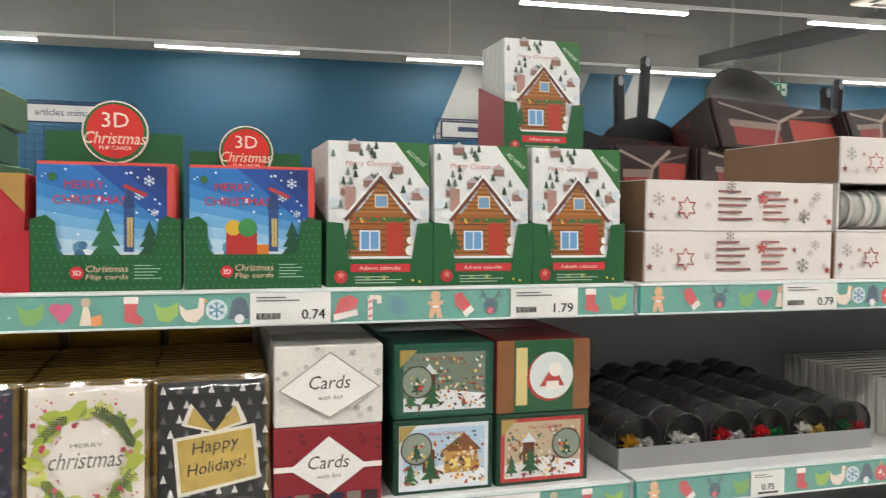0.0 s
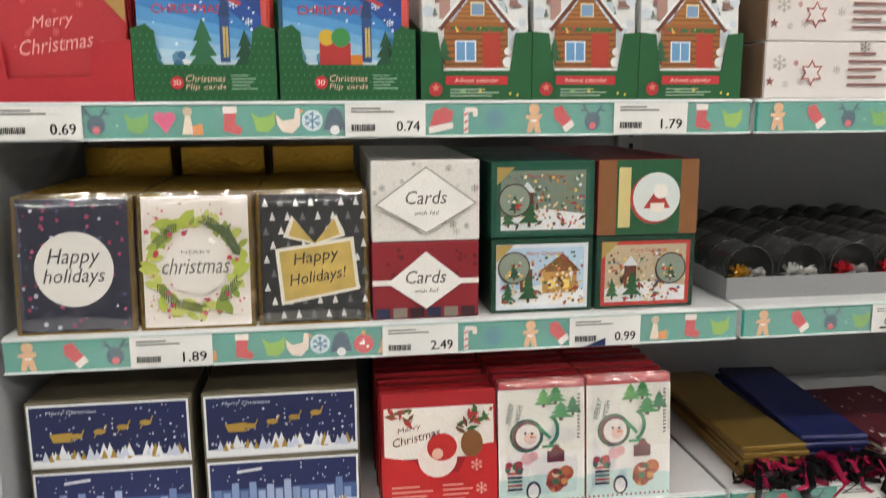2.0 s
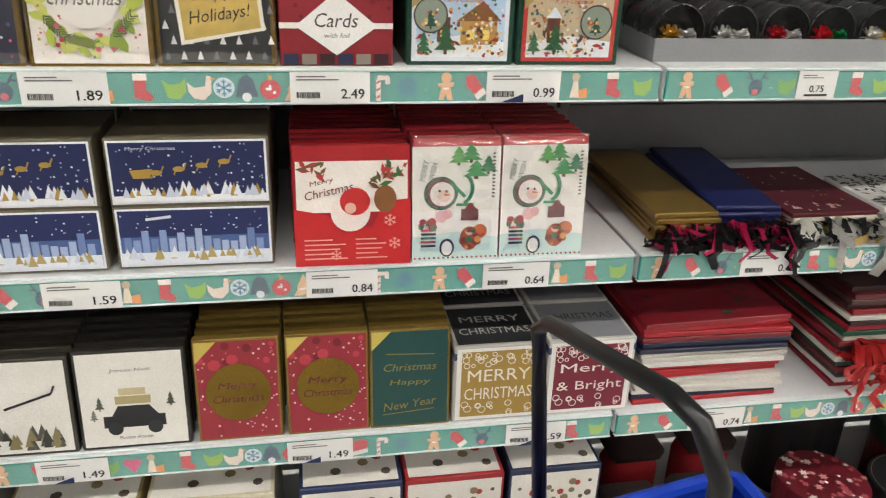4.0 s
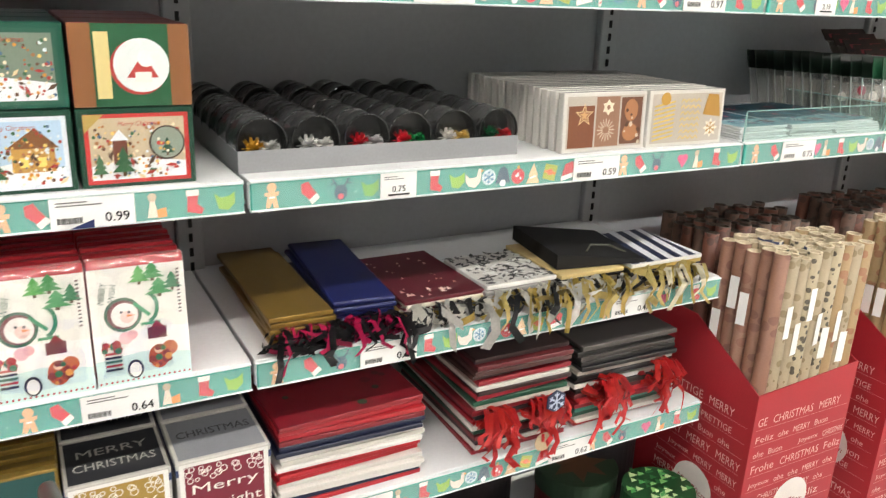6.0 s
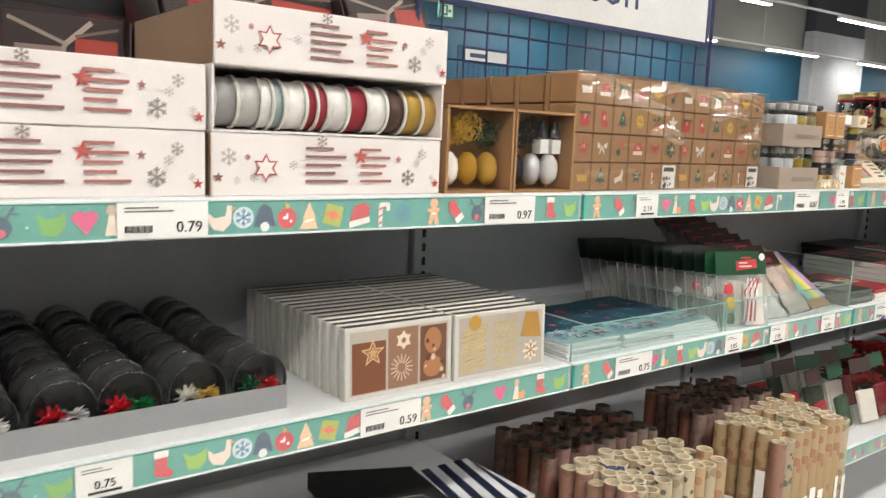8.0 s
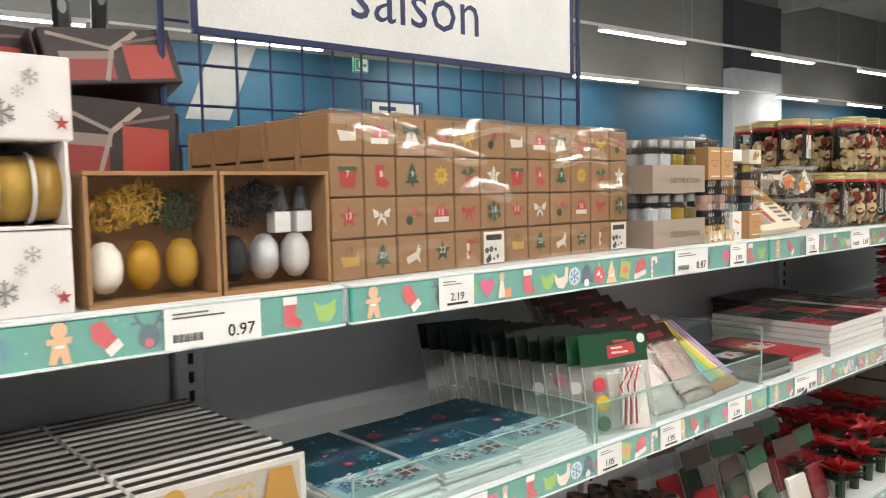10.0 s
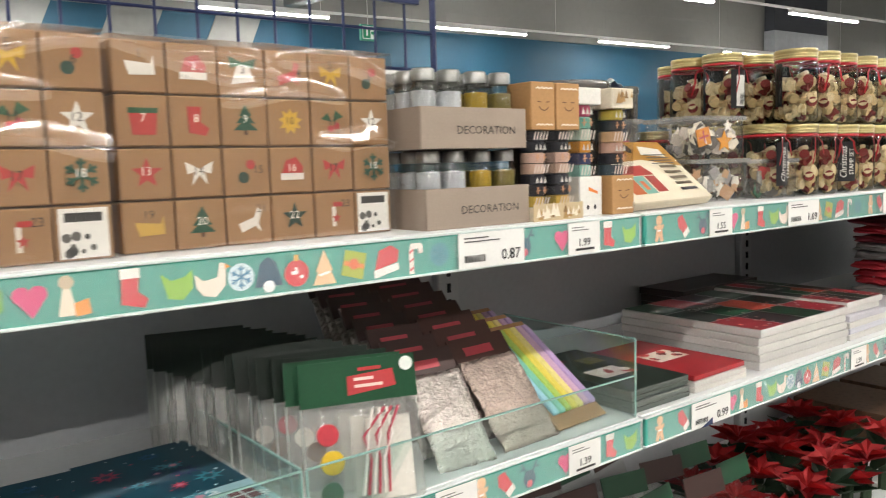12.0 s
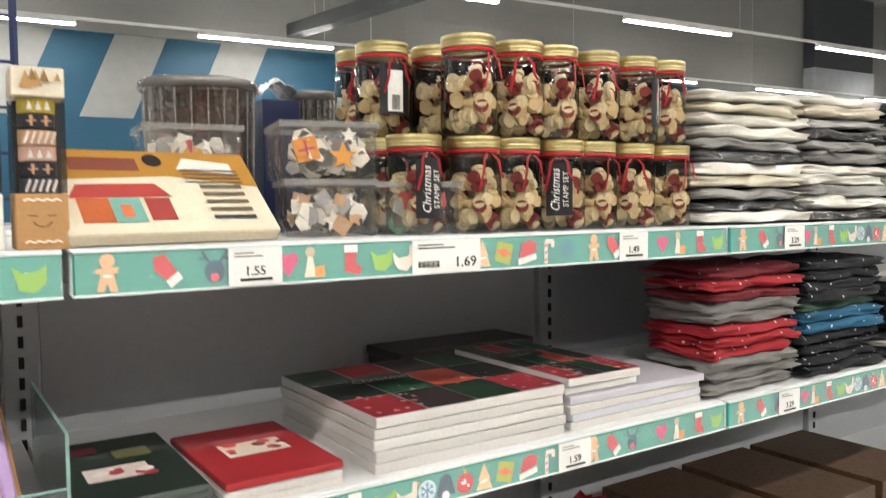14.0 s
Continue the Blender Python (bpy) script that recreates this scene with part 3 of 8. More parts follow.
def pack_row(name, label, category, x, z, w, h, n, step, design, edge="c8a24a", front=0.02, thick=0.011, lean=4.0, cover=None, group="", upper=None, wrap=False):
    """A row of flat packs one behind the other; the front one carries its print, and so do those behind."""
    body = mesh_of(name, bm_box(w, thick, h, 0.0015), cover or mat(edge, 0.35, 0.3))
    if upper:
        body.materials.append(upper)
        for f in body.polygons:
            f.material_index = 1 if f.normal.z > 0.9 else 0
    art = None
    for i in range(n):
        rr = random.Random(i * 17 + int(abs(x) * 1000))
        ob = solid(name, body, None, label, category, T3(x + rr.uniform(-0.002, 0.002), front + i * step, z, rr.uniform(-0.6, 0.6), -lean - rr.uniform(0, 1.2)), group or name + "s in a row")
        if i > 0:
            continue
        p = Print()
        design(p, w, h)
        p.make(ob)
        if wrap:
            bm = bmesh.new()
            bmesh.ops.create_grid(bm, x_segments=26, y_segments=30, size=0.5)
            for v in bm.verts:
                u, q = v.co.x + 0.5, v.co.y + 0.5
                edge = min(u, 1 - u, q, 1 - q)
                v.co = Vector((u * (w + 0.004) - 0.002, -0.0045 + 0.006 * max(0, 0.08 - edge) / 0.08 + 0.0016 * noise.noise(Vector((u * 7, q * 7, x * 9))), q * (h + 0.003)))
            part("wrap", bm, FILM, ob, "shiny clear wrap", True)


def boxed(name, label, category, x, y, z, w, d, h, material, design=None, group="", rz=0.0, side=None, top=None):
    ob = solid(name, bm_box(w, d, h, 0.0015), material, label, category, T3(x, y, z, rz), group)
    if design:
        p = Print()
        design(p, w, h)
        p.make(ob)
    if side:
        p = Print()
        side(p, d, h)
        p.make(ob, Matrix.Rotation(-math.pi / 2, 4, "Z") @ Matrix.Translation((-d, 0, 0)))
    if top:
        p = Print()
        top(p, w, d)
        p.make(ob, Matrix.Translation((0, 0, h)) @ UPFACE)
    return ob


def d_navy_circle(p, w, h):
    p.rect(0.006, 0.004, w - 0.012, h - 0.008, "1a1d38").confetti(0.008, 0.008, w - 0.016, h - 0.016, 60, 0.0022, ["b32d63", "d3d6e8", "e05a8b", "4a5a8a"], 2)
    p.confetti(0.012, 0.012, w - 0.024, h - 0.024, 14, 0.004, ["c23d6a", "3a4f52"], 8, "star").disc(w / 2, h * 0.47, w * 0.33, "f2efe9", seg=30)
    p.text("Happy", w / 2, h * 0.55, 0.026, "26262c", w * 0.42, 0.25).text("holidays", w / 2, h * 0.41, 0.024, "26262c", w * 0.5, 0.25)


def d_wreath(p, w, h):
    p.rect(0.006, 0.004, w - 0.012, h - 0.008, "f3ece4")
    p.confetti(0.01, 0.01, w - 0.02, h - 0.02, 90, 0.0014, ["c9415a", "4a4a3c", "e07a8c", "c9a24a"], 6)
    rg = random.Random(4)

    def leaf(u, v, s, t, c):
        p.poly([(u + s * math.cos(t + k) * m, v + s * math.sin(t + k) * m) for k, m in ((0, 1.0), (0.7, 0.62), (1.57, 0.42), (2.44, 0.6), (3.14, 0.9), (3.84, 0.6), (4.71, 0.42), (5.58, 0.62))], c)

    for i in range(46):
        a = 6.283 * i / 46 + rg.uniform(-0.05, 0.05)
        r = w * rg.uniform(0.34, 0.45)
        u, v = w / 2 + r * math.cos(a), h * 0.48 + r * 1.05 * math.sin(a)
        leaf(min(max(u, 0.014), w - 0.014), v, rg.uniform(0.009, 0.016), a + rg.uniform(-1.2, 1.2), rg.choice(["b9c84e", "c9d264", "a3b544", "d3d878", "8fa640"]))
    for i in range(9):
        a = rg.choice((0.4, 1.0, 2.4, 3.9, 4.6, 5.4)) + rg.uniform(-0.2, 0.2)
        u, v, t = w / 2 + w * 0.36 * math.cos(a), h * 0.48 + w * 0.38 * math.sin(a), a + 1.57
        for k in range(9):
            c = (u + (k - 4) * 0.004 * math.cos(t), v + (k - 4) * 0.004 * math.sin(t))
            p.line(c, (c[0] + 0.009 * math.cos(t + 0.7), c[1] + 0.009 * math.sin(t + 0.7)), 0.0016, "4f6238").line(c, (c[0] + 0.009 * math.cos(t - 0.7), c[1] + 0.009 * math.sin(t - 0.7)), 0.0016, "4f6238")
    p.confetti(0.012, 0.016, w - 0.024, h - 0.03, 22, 0.0026, ["c9415a", "d8607a"], 9)
    p.disc(w / 2, h * 0.48, w * 0.27, "f4efe8").text("christmas", w / 2, h * 0.47, 0.021, "6a6a64", w * 0.58, 0.25).text("MERRY", w / 2, h * 0.57, 0.005, "8a887e", w * 0.26)


def d_black_gift(p, w, h):
    p.rect(0.006, 0.004, w - 0.012, h - 0.008, "141519")
    for r in range(9):
        for c in range(7):
            u, v = w * (0.09 + 0.135 * c + (r % 2) * 0.06), h * (0.05 + 0.105 * r)
            p.poly([(u - 0.004, v), (u + 0.004, v), (u, v + 0.011)], "e8e8e6" if (r + c) % 3 else "6d6d70")
    q = [(0.24, 0.18), (0.88, 0.27), (0.84, 0.62), (0.2, 0.55)]
    p.poly([(w * (0.54 + 1.1 * (a - 0.54)), h * (0.4 + 1.14 * (b - 0.4))) for a, b in q], "f3efe2").poly([(w * a, h * b) for a, b in q], GOLD)
    for a in (-1, 1):
        p.poly([(w * 0.52, h * 0.6), (w * (0.52 + a * 0.28), h * 0.66), (w * (0.52 + a * 0.2), h * 0.82)], "f3efe2").poly([(w * 0.52, h * 0.61), (w * (0.52 + a * 0.23), h * 0.67), (w * (0.52 + a * 0.18), h * 0.79)], GOLD)
    p.text("Happy", w * 0.53, h * 0.5, 0.02, "2b2413", w * 0.4, 0.25, 8).text("Holidays!", w * 0.54, h * 0.35, 0.02, "2b2413", w * 0.5, 0.25, 8)


def d_cards_white(p, w, h):
    p.confetti(0.004, 0.004, w - 0.008, h - 0.008, 40, 0.004, ["b9b6ae", "8d8b86", "d0cdc6"], 12, "flake")
    p.poly([(w * 0.5, h * 0.1), (w * 0.97, h * 0.47), (w * 0.5, h * 0.93), (w * 0.03, h * 0.47)], "a09c94").poly([(w * 0.5, h * 0.12), (w * 0.95, h * 0.47), (w * 0.5, h * 0.91), (w * 0.05, h * 0.47)], "f1efea")
    p.text("Cards", w / 2, h * 0.55, 0.018, "4a4744", w * 0.38, 0.2).text("with foil", w / 2, h * 0.36, 0.006, "6a6764", w * 0.22, 0.2)


def d_cards_red(p, w, h):
    p.confetti(0.004, h * 0.5, w - 0.008, h * 0.45, 26, 0.003, ["7c1a22", "8f2a30", "6b2028"], 13)
    for i in range(6):
        p.rect(w * (0.03 + i * 0.16), 0.002, w * 0.13, h * 0.13, ("2a2f4a", "8a7f74", "3a2026")[i % 3])
    p.rect(0, h * 0.45, w, h * 0.07, "efe9e2").poly([(w * 0.5, h * 0.13), (w * 0.86, h * 0.48), (w * 0.5, h * 0.88), (w * 0.14, h * 0.48)], "f1efea")
    p.text("Cards", w / 2, h * 0.55, 0.018, "4a4744", w * 0.38, 0.2).text("with foil", w / 2, h * 0.37, 0.006, "6a6764", w * 0.22, 0.2)


def d_scene(border, seed, disc=(0.25, 0.6), sky="a8c4d8", warm=True):
    def go(p, w, h):
        p.rect(w * 0.05, h * 0.05, w * 0.9, h * 0.88, border).rect(w * 0.09, h * 0.1, w * 0.82, h * 0.78, sky)
        p.poly([(w * 0.09, h * 0.1), (w * 0.91, h * 0.1), (w * 0.91, h * 0.3), (w * 0.5, h * 0.38), (w * 0.09, h * 0.28)], "eef1f4")
        if warm:
            p.rect(w * 0.5, h * 0.26, w * 0.34, h * 0.3, "c99a4e").poly([(w * 0.46, h * 0.55), (w * 0.88, h * 0.55), (w * 0.7, h * 0.8)], "8a5a34").rect(w * 0.56, h * 0.32, w * 0.07, h * 0.12, "f6dd7a").rect(w * 0.7, h * 0.32, w * 0.07, h * 0.12, "f6dd7a")
        p.confetti(w * 0.1, h * 0.12, w * 0.8, h * 0.7, 150, 0.0019, ["b2443c", "3f6a48", "f0e2c4", "6a4a34", "e3ebf0", "d9963f", "4a6a8a", "a8744a", "f2d27a"], seed).confetti(w * 0.1, h * 0.12, w * 0.8, h * 0.35, 16, 0.003, ["a83a34", "5a4434", "e3cfa4"], seed + 5, "leaf")
        p.rect(w * 0.28, h * 0.3, w * 0.12, h * 0.3, "6a3a2a").poly([(w * 0.26, h * 0.6), (w * 0.42, h * 0.6), (w * 0.34, h * 0.74)], "dfe6ec").rect(w * 0.31, h * 0.36, w * 0.03, h * 0.08, "f0cf6a").text("Merry Christmas", w * 0.52, h * 0.8, 0.008, "b0342e", w * 0.36, 0.2)
        p.tree(w * 0.36, h * 0.14, 0.03, 0.04, "2f5e3b").tree(w * 0.16, h * 0.14, 0.02, 0.03, "3a6b46")
        p.disc(w * disc[0], h * disc[1], h * 0.22, "4a3a2e").disc(w * disc[0], h * disc[1], h * 0.2, "8d9a8c").tree(w * disc[0], h * (disc[1] - 0.17), 0.018, 0.025, "28503a").confetti(w * disc[0] - 0.012, h * disc[1] - 0.012, 0.024, 0.02, 9, 0.0022, ["c63d34", "f0e6d2", "e0b45a"], seed + 1)
        p.poly([(w * 0.05, h * 0.93), (w * 0.22, h * 0.93), (w * 0.05, h * 0.7)], "b59a55")
    return go


def d_globe(p, w, h):
    p.rect(0, 0, w * 0.18, h, "8a5a34").rect(w * 0.82, 0, w * 0.18, h, "8a5a34").rect(w * 0.18, 0, w * 0.64, h, "1f5a38").rect(w * 0.2, h * 0.1, w * 0.12, h * 0.8, "d9c88a")
    p.disc(w * 0.56, h * 0.48, h * 0.34, "b23a36").disc(w * 0.58, h * 0.5, h * 0.33, "dfe6e4").poly([(w * 0.45, h * 0.35), (w * 0.72, h * 0.35), (w * 0.6, h * 0.65)], "b9413c").disc(w * 0.62, h * 0.58, h * 0.1, "f4f1ea").rect(w * 0.52, h * 0.3, w * 0.14, h * 0.12, "efe9df")


def d_navy_sleigh(p, w, h):
    p.rect(0.003, 0.003, w - 0.006, h - 0.006, "e9ecf0").rect(0.006, 0.006, w - 0.012, h - 0.012, "1c2553").confetti(0.008, 0.02, w - 0.016, h * 0.7, 70, 0.0012, ["dfe4ee", "aab4d0"], 3)
    p.rect(0.006, 0.006, w - 0.012, h * 0.1, "eef1f4").confetti(0.01, 0.012, w - 0.02, 0.004, 40, 0.0075, ["e9edf3", "cfd6e6", "b08f3f"], 5, "tree")
    for i in range(4):
        u, v = w * (0.3 + i * 0.14), h * (0.5 + i * 0.05)
        p.disc(u, v, 0.008, "b08f3f", 0.004, 9).line((u + 0.006, v), (u + 0.01, v + 0.009), 0.002, "b08f3f").line((u - 0.004, v - 0.002), (u - 0.007, v - 0.008), 0.0015, "b08f3f")
    p.poly([(w * 0.16, h * 0.42), (w * 0.26, h * 0.42), (w * 0.28, h * 0.56), (w * 0.14, h * 0.54)], "b08f3f").text("Merry Christmas", w * 0.28, h * 0.85, 0.006, "dfe4ee", w * 0.3, 0.2)


def d_navy_city(p, w, h):
    p.rect(0.003, 0.003, w - 0.006, h - 0.006, "e9ecf0").rect(0.006, 0.006, w - 0.012, h - 0.012, "222c5e").rect(0.006, 0.006, w - 0.012, h * 0.45, "4a6399")
    rg = random.Random(9)
    for i in range(16):
        u = w * (0.05 + 0.056 * i)
        p.rect(u, h * 0.2, w * 0.045, h * rg.uniform(0.2, 0.45), rg.choice(["8aa0cc", "6f86b8", "a9badb"]))
    p.rect(0.006, 0.006, w - 0.012, h * 0.2, "e6ebf3").confetti(0.01, 0.01, w - 0.02, 0.006, 36, 0.007, ["e9edf3", "b8a36a", "d5ddea"], 15, "tree").confetti(0.01, h * 0.6, w - 0.02, h * 0.3, 30, 0.001, ["dfe4ee"], 5).line((w * 0.2, h * 0.8), (w * 0.36, h * 0.84), 0.004, "dfe4ee")


def d_santa(p, w, h):
    p.rect(0.004, h * 0.5, w - 0.008, h * 0.47, "f3ece3").confetti(0.006, h * 0.82, w * 0.22, h * 0.13, 16, 0.004, ["3f6b3a", "b9413c", "7a5a34"], 3, "leaf").confetti(w * 0.76, h * 0.82, w * 0.2, h * 0.13, 16, 0.004, ["3f6b3a", "b9413c"], 4, "leaf")
    p.text("Merry", w * 0.24, h * 0.78, 0.009, "6a2a22", w * 0.2, 0.2, 12).text("Christmas", w * 0.3, h * 0.7, 0.012, "6a2a22", w * 0.42, 0.2, 12)
    p.poly([(0, 0), (w, 0), (w, h * 0.62), (w * 0.78, h * 0.6), (w * 0.66, h * 0.36), (w * 0.4, h * 0.34), (w * 0.28, h * 0.48), (0, h * 0.54)], "c92b2d")
    p.disc(w * 0.48, h * 0.5, w * 0.17, "f2e4dc", 0.028).disc(w * 0.52, h * 0.6, w * 0.13, "c8302f", 0.02).disc(w * 0.48, h * 0.54, 0.008, "e9b9a4").disc(w * 0.78, h * 0.62, 0.016, "8a5a34", 0.02).confetti(w * 0.66, h * 0.74, w * 0.26, h * 0.12, 8, 0.004, ["6b4a2c", "3f6b3a"], 6, "leaf")
    p.lines(w * 0.08, h * 0.24, w * 0.4, 5, 0.007, 0.002, "e8a89a").lines(w * 0.52, h * 0.24, w * 0.3, 5, 0.007, 0.002, "e8a89a").flake(w * 0.82, h * 0.42, 0.009, "e8a89a").flake(w * 0.86, h * 0.2, 0.009, "e8a89a").flake(w * 0.35, h * 0.1, 0.008, "e8a89a")


def d_snowman(p, w, h):
    p.rect(0, 0, w, h, "f1eee6").poly([(0, 0), (w, 0), (w, h * 0.2), (w * 0.5, h * 0.26), (0, h * 0.22)], "cfe8e4").poly([(0, h * 0.22), (w * 0.5, h * 0.26), (w, h * 0.2), (w, h * 0.44), (w * 0.6, h * 0.47), (0, h * 0.44)], "f8f6f2")
    u, v = w * 0.34, h * 0.6
    p.disc(u, v, 0.023, "7c3b42").disc(u, v - 0.001, 0.018, "f3ece6").disc(u + 0.003, v - 0.004, 0.009, "f0cfc6").ring(u - 0.002, v, 0.025, 0.004, "3f6b50", 20).disc(u + 0.006, v + 0.003, 0.002, "2a2a30", seg=8).disc(u - 0.004, v + 0.004, 0.002, "2a2a30", seg=8).poly([(u + 0.003, v), (u + 0.014, v - 0.002), (u + 0.003, v - 0.004)], "e2833c")
    for k in range(6):
        a, b = 1.2 - 0.42 * k, 1.2 - 0.42 * (k + 1)
        p.line((w * 0.56 + 0.016 * math.cos(a), h * 0.64 + 0.022 * math.sin(a)), (w * 0.56 + 0.016 * math.cos(b), h * 0.64 + 0.022 * math.sin(b)), 0.0055, "2f7f5a")
    p.line((w * 0.44, h * 0.69), (w * 0.6, h * 0.57), 0.005, "3f9a6a").line((w * 0.5, h * 0.5), (w * 0.7, h * 0.5), 0.004, "3f9a6a")
    for a, b, q, c in ((0.52, 0.84, 0.03, "5aa652"), (0.66, 0.86, 0.034, "3f8f4e"), (0.72, 0.72, 0.04, "4f9f63"), (0.86, 0.76, 0.028, "3a8058")):
        p.tree(w * a, h * b, q, 0.028, c)
    p.text("MERRY", w * 0.13, h * 0.8, 0.008, "4d6b5c", w * 0.24, 0.1, 78).text("WISH", w * 0.23, h * 0.79, 0.008, "4d6b5c", w * 0.2, 0.1, 78)
    p.rect(w * 0.56, h * 0.36, w * 0.2, h * 0.1, "6b2a33").poly([(w * 0.6, h * 0.46), (w * 0.66, h * 0.52), (w * 0.74, h * 0.46)], "8a3038").disc(w * 0.33, h * 0.4, 0.009, "f2c4c4").disc(w * 0.4, h * 0.42, 0.007, "eab0b4")
    for k in range(5):
        p.rect(w * 0.1, h * (0.13 + 0.035 * k), w * 0.17, h * 0.02, ("26262c", "b23a3e", "2f6a5a", "26262c", "c9574a")[k])
    p.confetti(w * 0.08, h * 0.29, w * 0.2, h * 0.07, 9, 0.005, ["b23a3e", "d9803c", "3f7a5a"], 5).disc(w * 0.66, h * 0.2, 0.014, "b5562f", 0.018).disc(w * 0.78, h * 0.26, 0.011, "c9703c").disc(w * 0.66, h * 0.26, 0.006, "e6c8b0").confetti(w * 0.56, h * 0.1, w * 0.32, h * 0.18, 14, 0.0045, ["8a3b2a", "b23a3e", "3f7a4e", "d99a4a"], 7)
    p.disc(w * 0.4, h * 0.12, 0.011, "2c2c34", 0.014).disc(w * 0.4, h * 0.115, 0.008, "f4f2ee", 0.011)
    for i in range(18):
        p.disc(w * (0.03 + i * 0.0555), 0.005, 0.0017, "b23040", seg=6)
    for i in range(13):
        p.rect(w * 0.91, h * (0.56 + 0.031 * i), 0.004, h * 0.014, "2e3a3a" if i % 2 else "6a4040")


def d_red_gold(p, w, h):
    p.rect(0.004, 0.004, w - 0.008, h - 0.008, "9c2f3c").confetti(0.006, 0.006, w - 0.012, h - 0.012, 80, 0.0016, ["e9c9c4", "d98a8a", "f0e2dc"], 3).confetti(0.006, h * 0.75, w - 0.012, h * 0.2, 8, 0.007, ["c4424f", "7c1f2c"], 2)
    p.disc(w / 2, h * 0.48, w * 0.38, GOLDFOIL).text("Merry", w / 2, h * 0.54, 0.015, "5e2028", w * 0.46, 0.25).text("Christmas", w / 2, h * 0.42, 0.013, "5e2028", w * 0.6, 0.25).poly([(0.003, h - 0.003), (w * 0.28, h - 0.003), (0.003, h * 0.78)], "c9b45a")


def d_teal_gold(p, w, h):
    p.rect(0.004, 0.004, w - 0.008, h - 0.008, "1f4a47").text("Christmas", w / 2, h * 0.62, 0.013, "93803c", w * 0.66, 0.25).text("Happy", w / 2, h * 0.46, 0.012, "93803c", w * 0.5, 0.25).text("New Year", w / 2, h * 0.24, 0.014, "93803c", w * 0.66, 0.25, 6).line((w * 0.2, h * 0.76), (w * 0.8, h * 0.74), 0.0016, "93803c").poly([(0.003, h - 0.003), (w * 0.26, h - 0.003), (0.003, h * 0.8)], "c9b45a").line((w * 0.15, h * 0.14), (w * 0.8, h * 0.18), 0.0014, "93803c")


def d_car(p, w, h):
    p.rect(0.005, 0.005, w - 0.01, h - 0.01, "e9e6de").rect(w * 0.22, h * 0.22, w * 0.56, h * 0.12, "232528").poly([(w * 0.3, h * 0.34), (w * 0.36, h * 0.44), (w * 0.64, h * 0.44), (w * 0.72, h * 0.34)], "232528").disc(w * 0.32, h * 0.21, 0.011, "2e3033").disc(w * 0.68, h * 0.21, 0.011, "2e3033")
    p.rect(w * 0.34, h * 0.46, w * 0.32, h * 0.08, "b0a273").rect(w * 0.38, h * 0.55, w * 0.24, h * 0.07, "c9bd94").tree(w * 0.2, h * 0.4, 0.014, 0.024, "565a4e").tree(w * 0.84, h * 0.42, 0.014, 0.024, "565a4e").tree(w * 0.14, h * 0.3, 0.012, 0.02, "7a7d70")
    p.text("Joyeux Noël", w / 2, h * 0.8, 0.007, "6f6c64", w * 0.36, 0.2).text("Bonne Année", w / 2, h * 0.12, 0.006, "6f6c64", w * 0.3, 0.2)


def d_pines(p, w, h):
    p.rect(0.005, 0.005, w - 0.01, h - 0.01, "e9e6de").confetti(0.01, 0.01, w - 0.03, h * 0.12, 30, 0.01, ["57554c", "8a7f5a", "3b3d38"], 5, "tree").line((w * 0.3, h * 0.5), (w * 0.8, h * 0.64), 0.004, "2a2a2c").line((w * 0.8, h * 0.64), (w * 0.84, h * 0.72), 0.003, "2a2a2c")


def d_ornate(base, dark, a, b):
    def go(p, w, h):
        p.rect(0.004, 0.004, w - 0.008, h - 0.008, "eceae4").rect(w * 0.08, h * 0.07, w * 0.84, h * 0.86, base)
        rg = random.Random(3)
        for i in range(40):
            u, v = w * rg.uniform(0.1, 0.9), h * rg.choice([rg.uniform(0.08, 0.25), rg.uniform(0.75, 0.92)])
            p.ring(u, v, rg.uniform(0.003, 0.007), 0.0014, dark, 10)
        p.text(a, w / 2, h * 0.62, 0.022, dark, w * 0.7).text(b, w / 2, h * 0.38, 0.022, dark, w * 0.76)
    return go


def d_red_script(p, w, h):
    p.rect(0.008, 0.03, w - 0.016, h - 0.05, "b62a33").text("Merry", w * 0.45, h * 0.66, 0.018, "e8aaa4", w * 0.3, 0.3, 8).text("Christmas", w * 0.47, h * 0.48, 0.018, "e8aaa4", w * 0.56, 0.3, 8).confetti(0.008, 0.03, w - 0.016, h - 0.05, 14, 0.003, ["d4625f"], 3, "flake").poly([(w * 0.72, h), (w, h), (w, h * 0.66)], "b08a4a")


# ---- top shelf, first bay ----
GREEN = mat("1d5c33", 0.5, 0, 0.1, 80, 0.03)


def tray_front(p, w, h, dots):
    if dots:
        for r in range(9):
            for c in range(22):
                u, v = 0.004 + c * (w - 0.008) / 21 + (r % 2) * 0.003, 0.004 + r * 0.0095
                if u < w - 0.003 and not (0.16 * w < u < 0.84 * w and v > 0.044):
                    p.disc(u, v, 0.0011, "3f8f5c", seg=6)


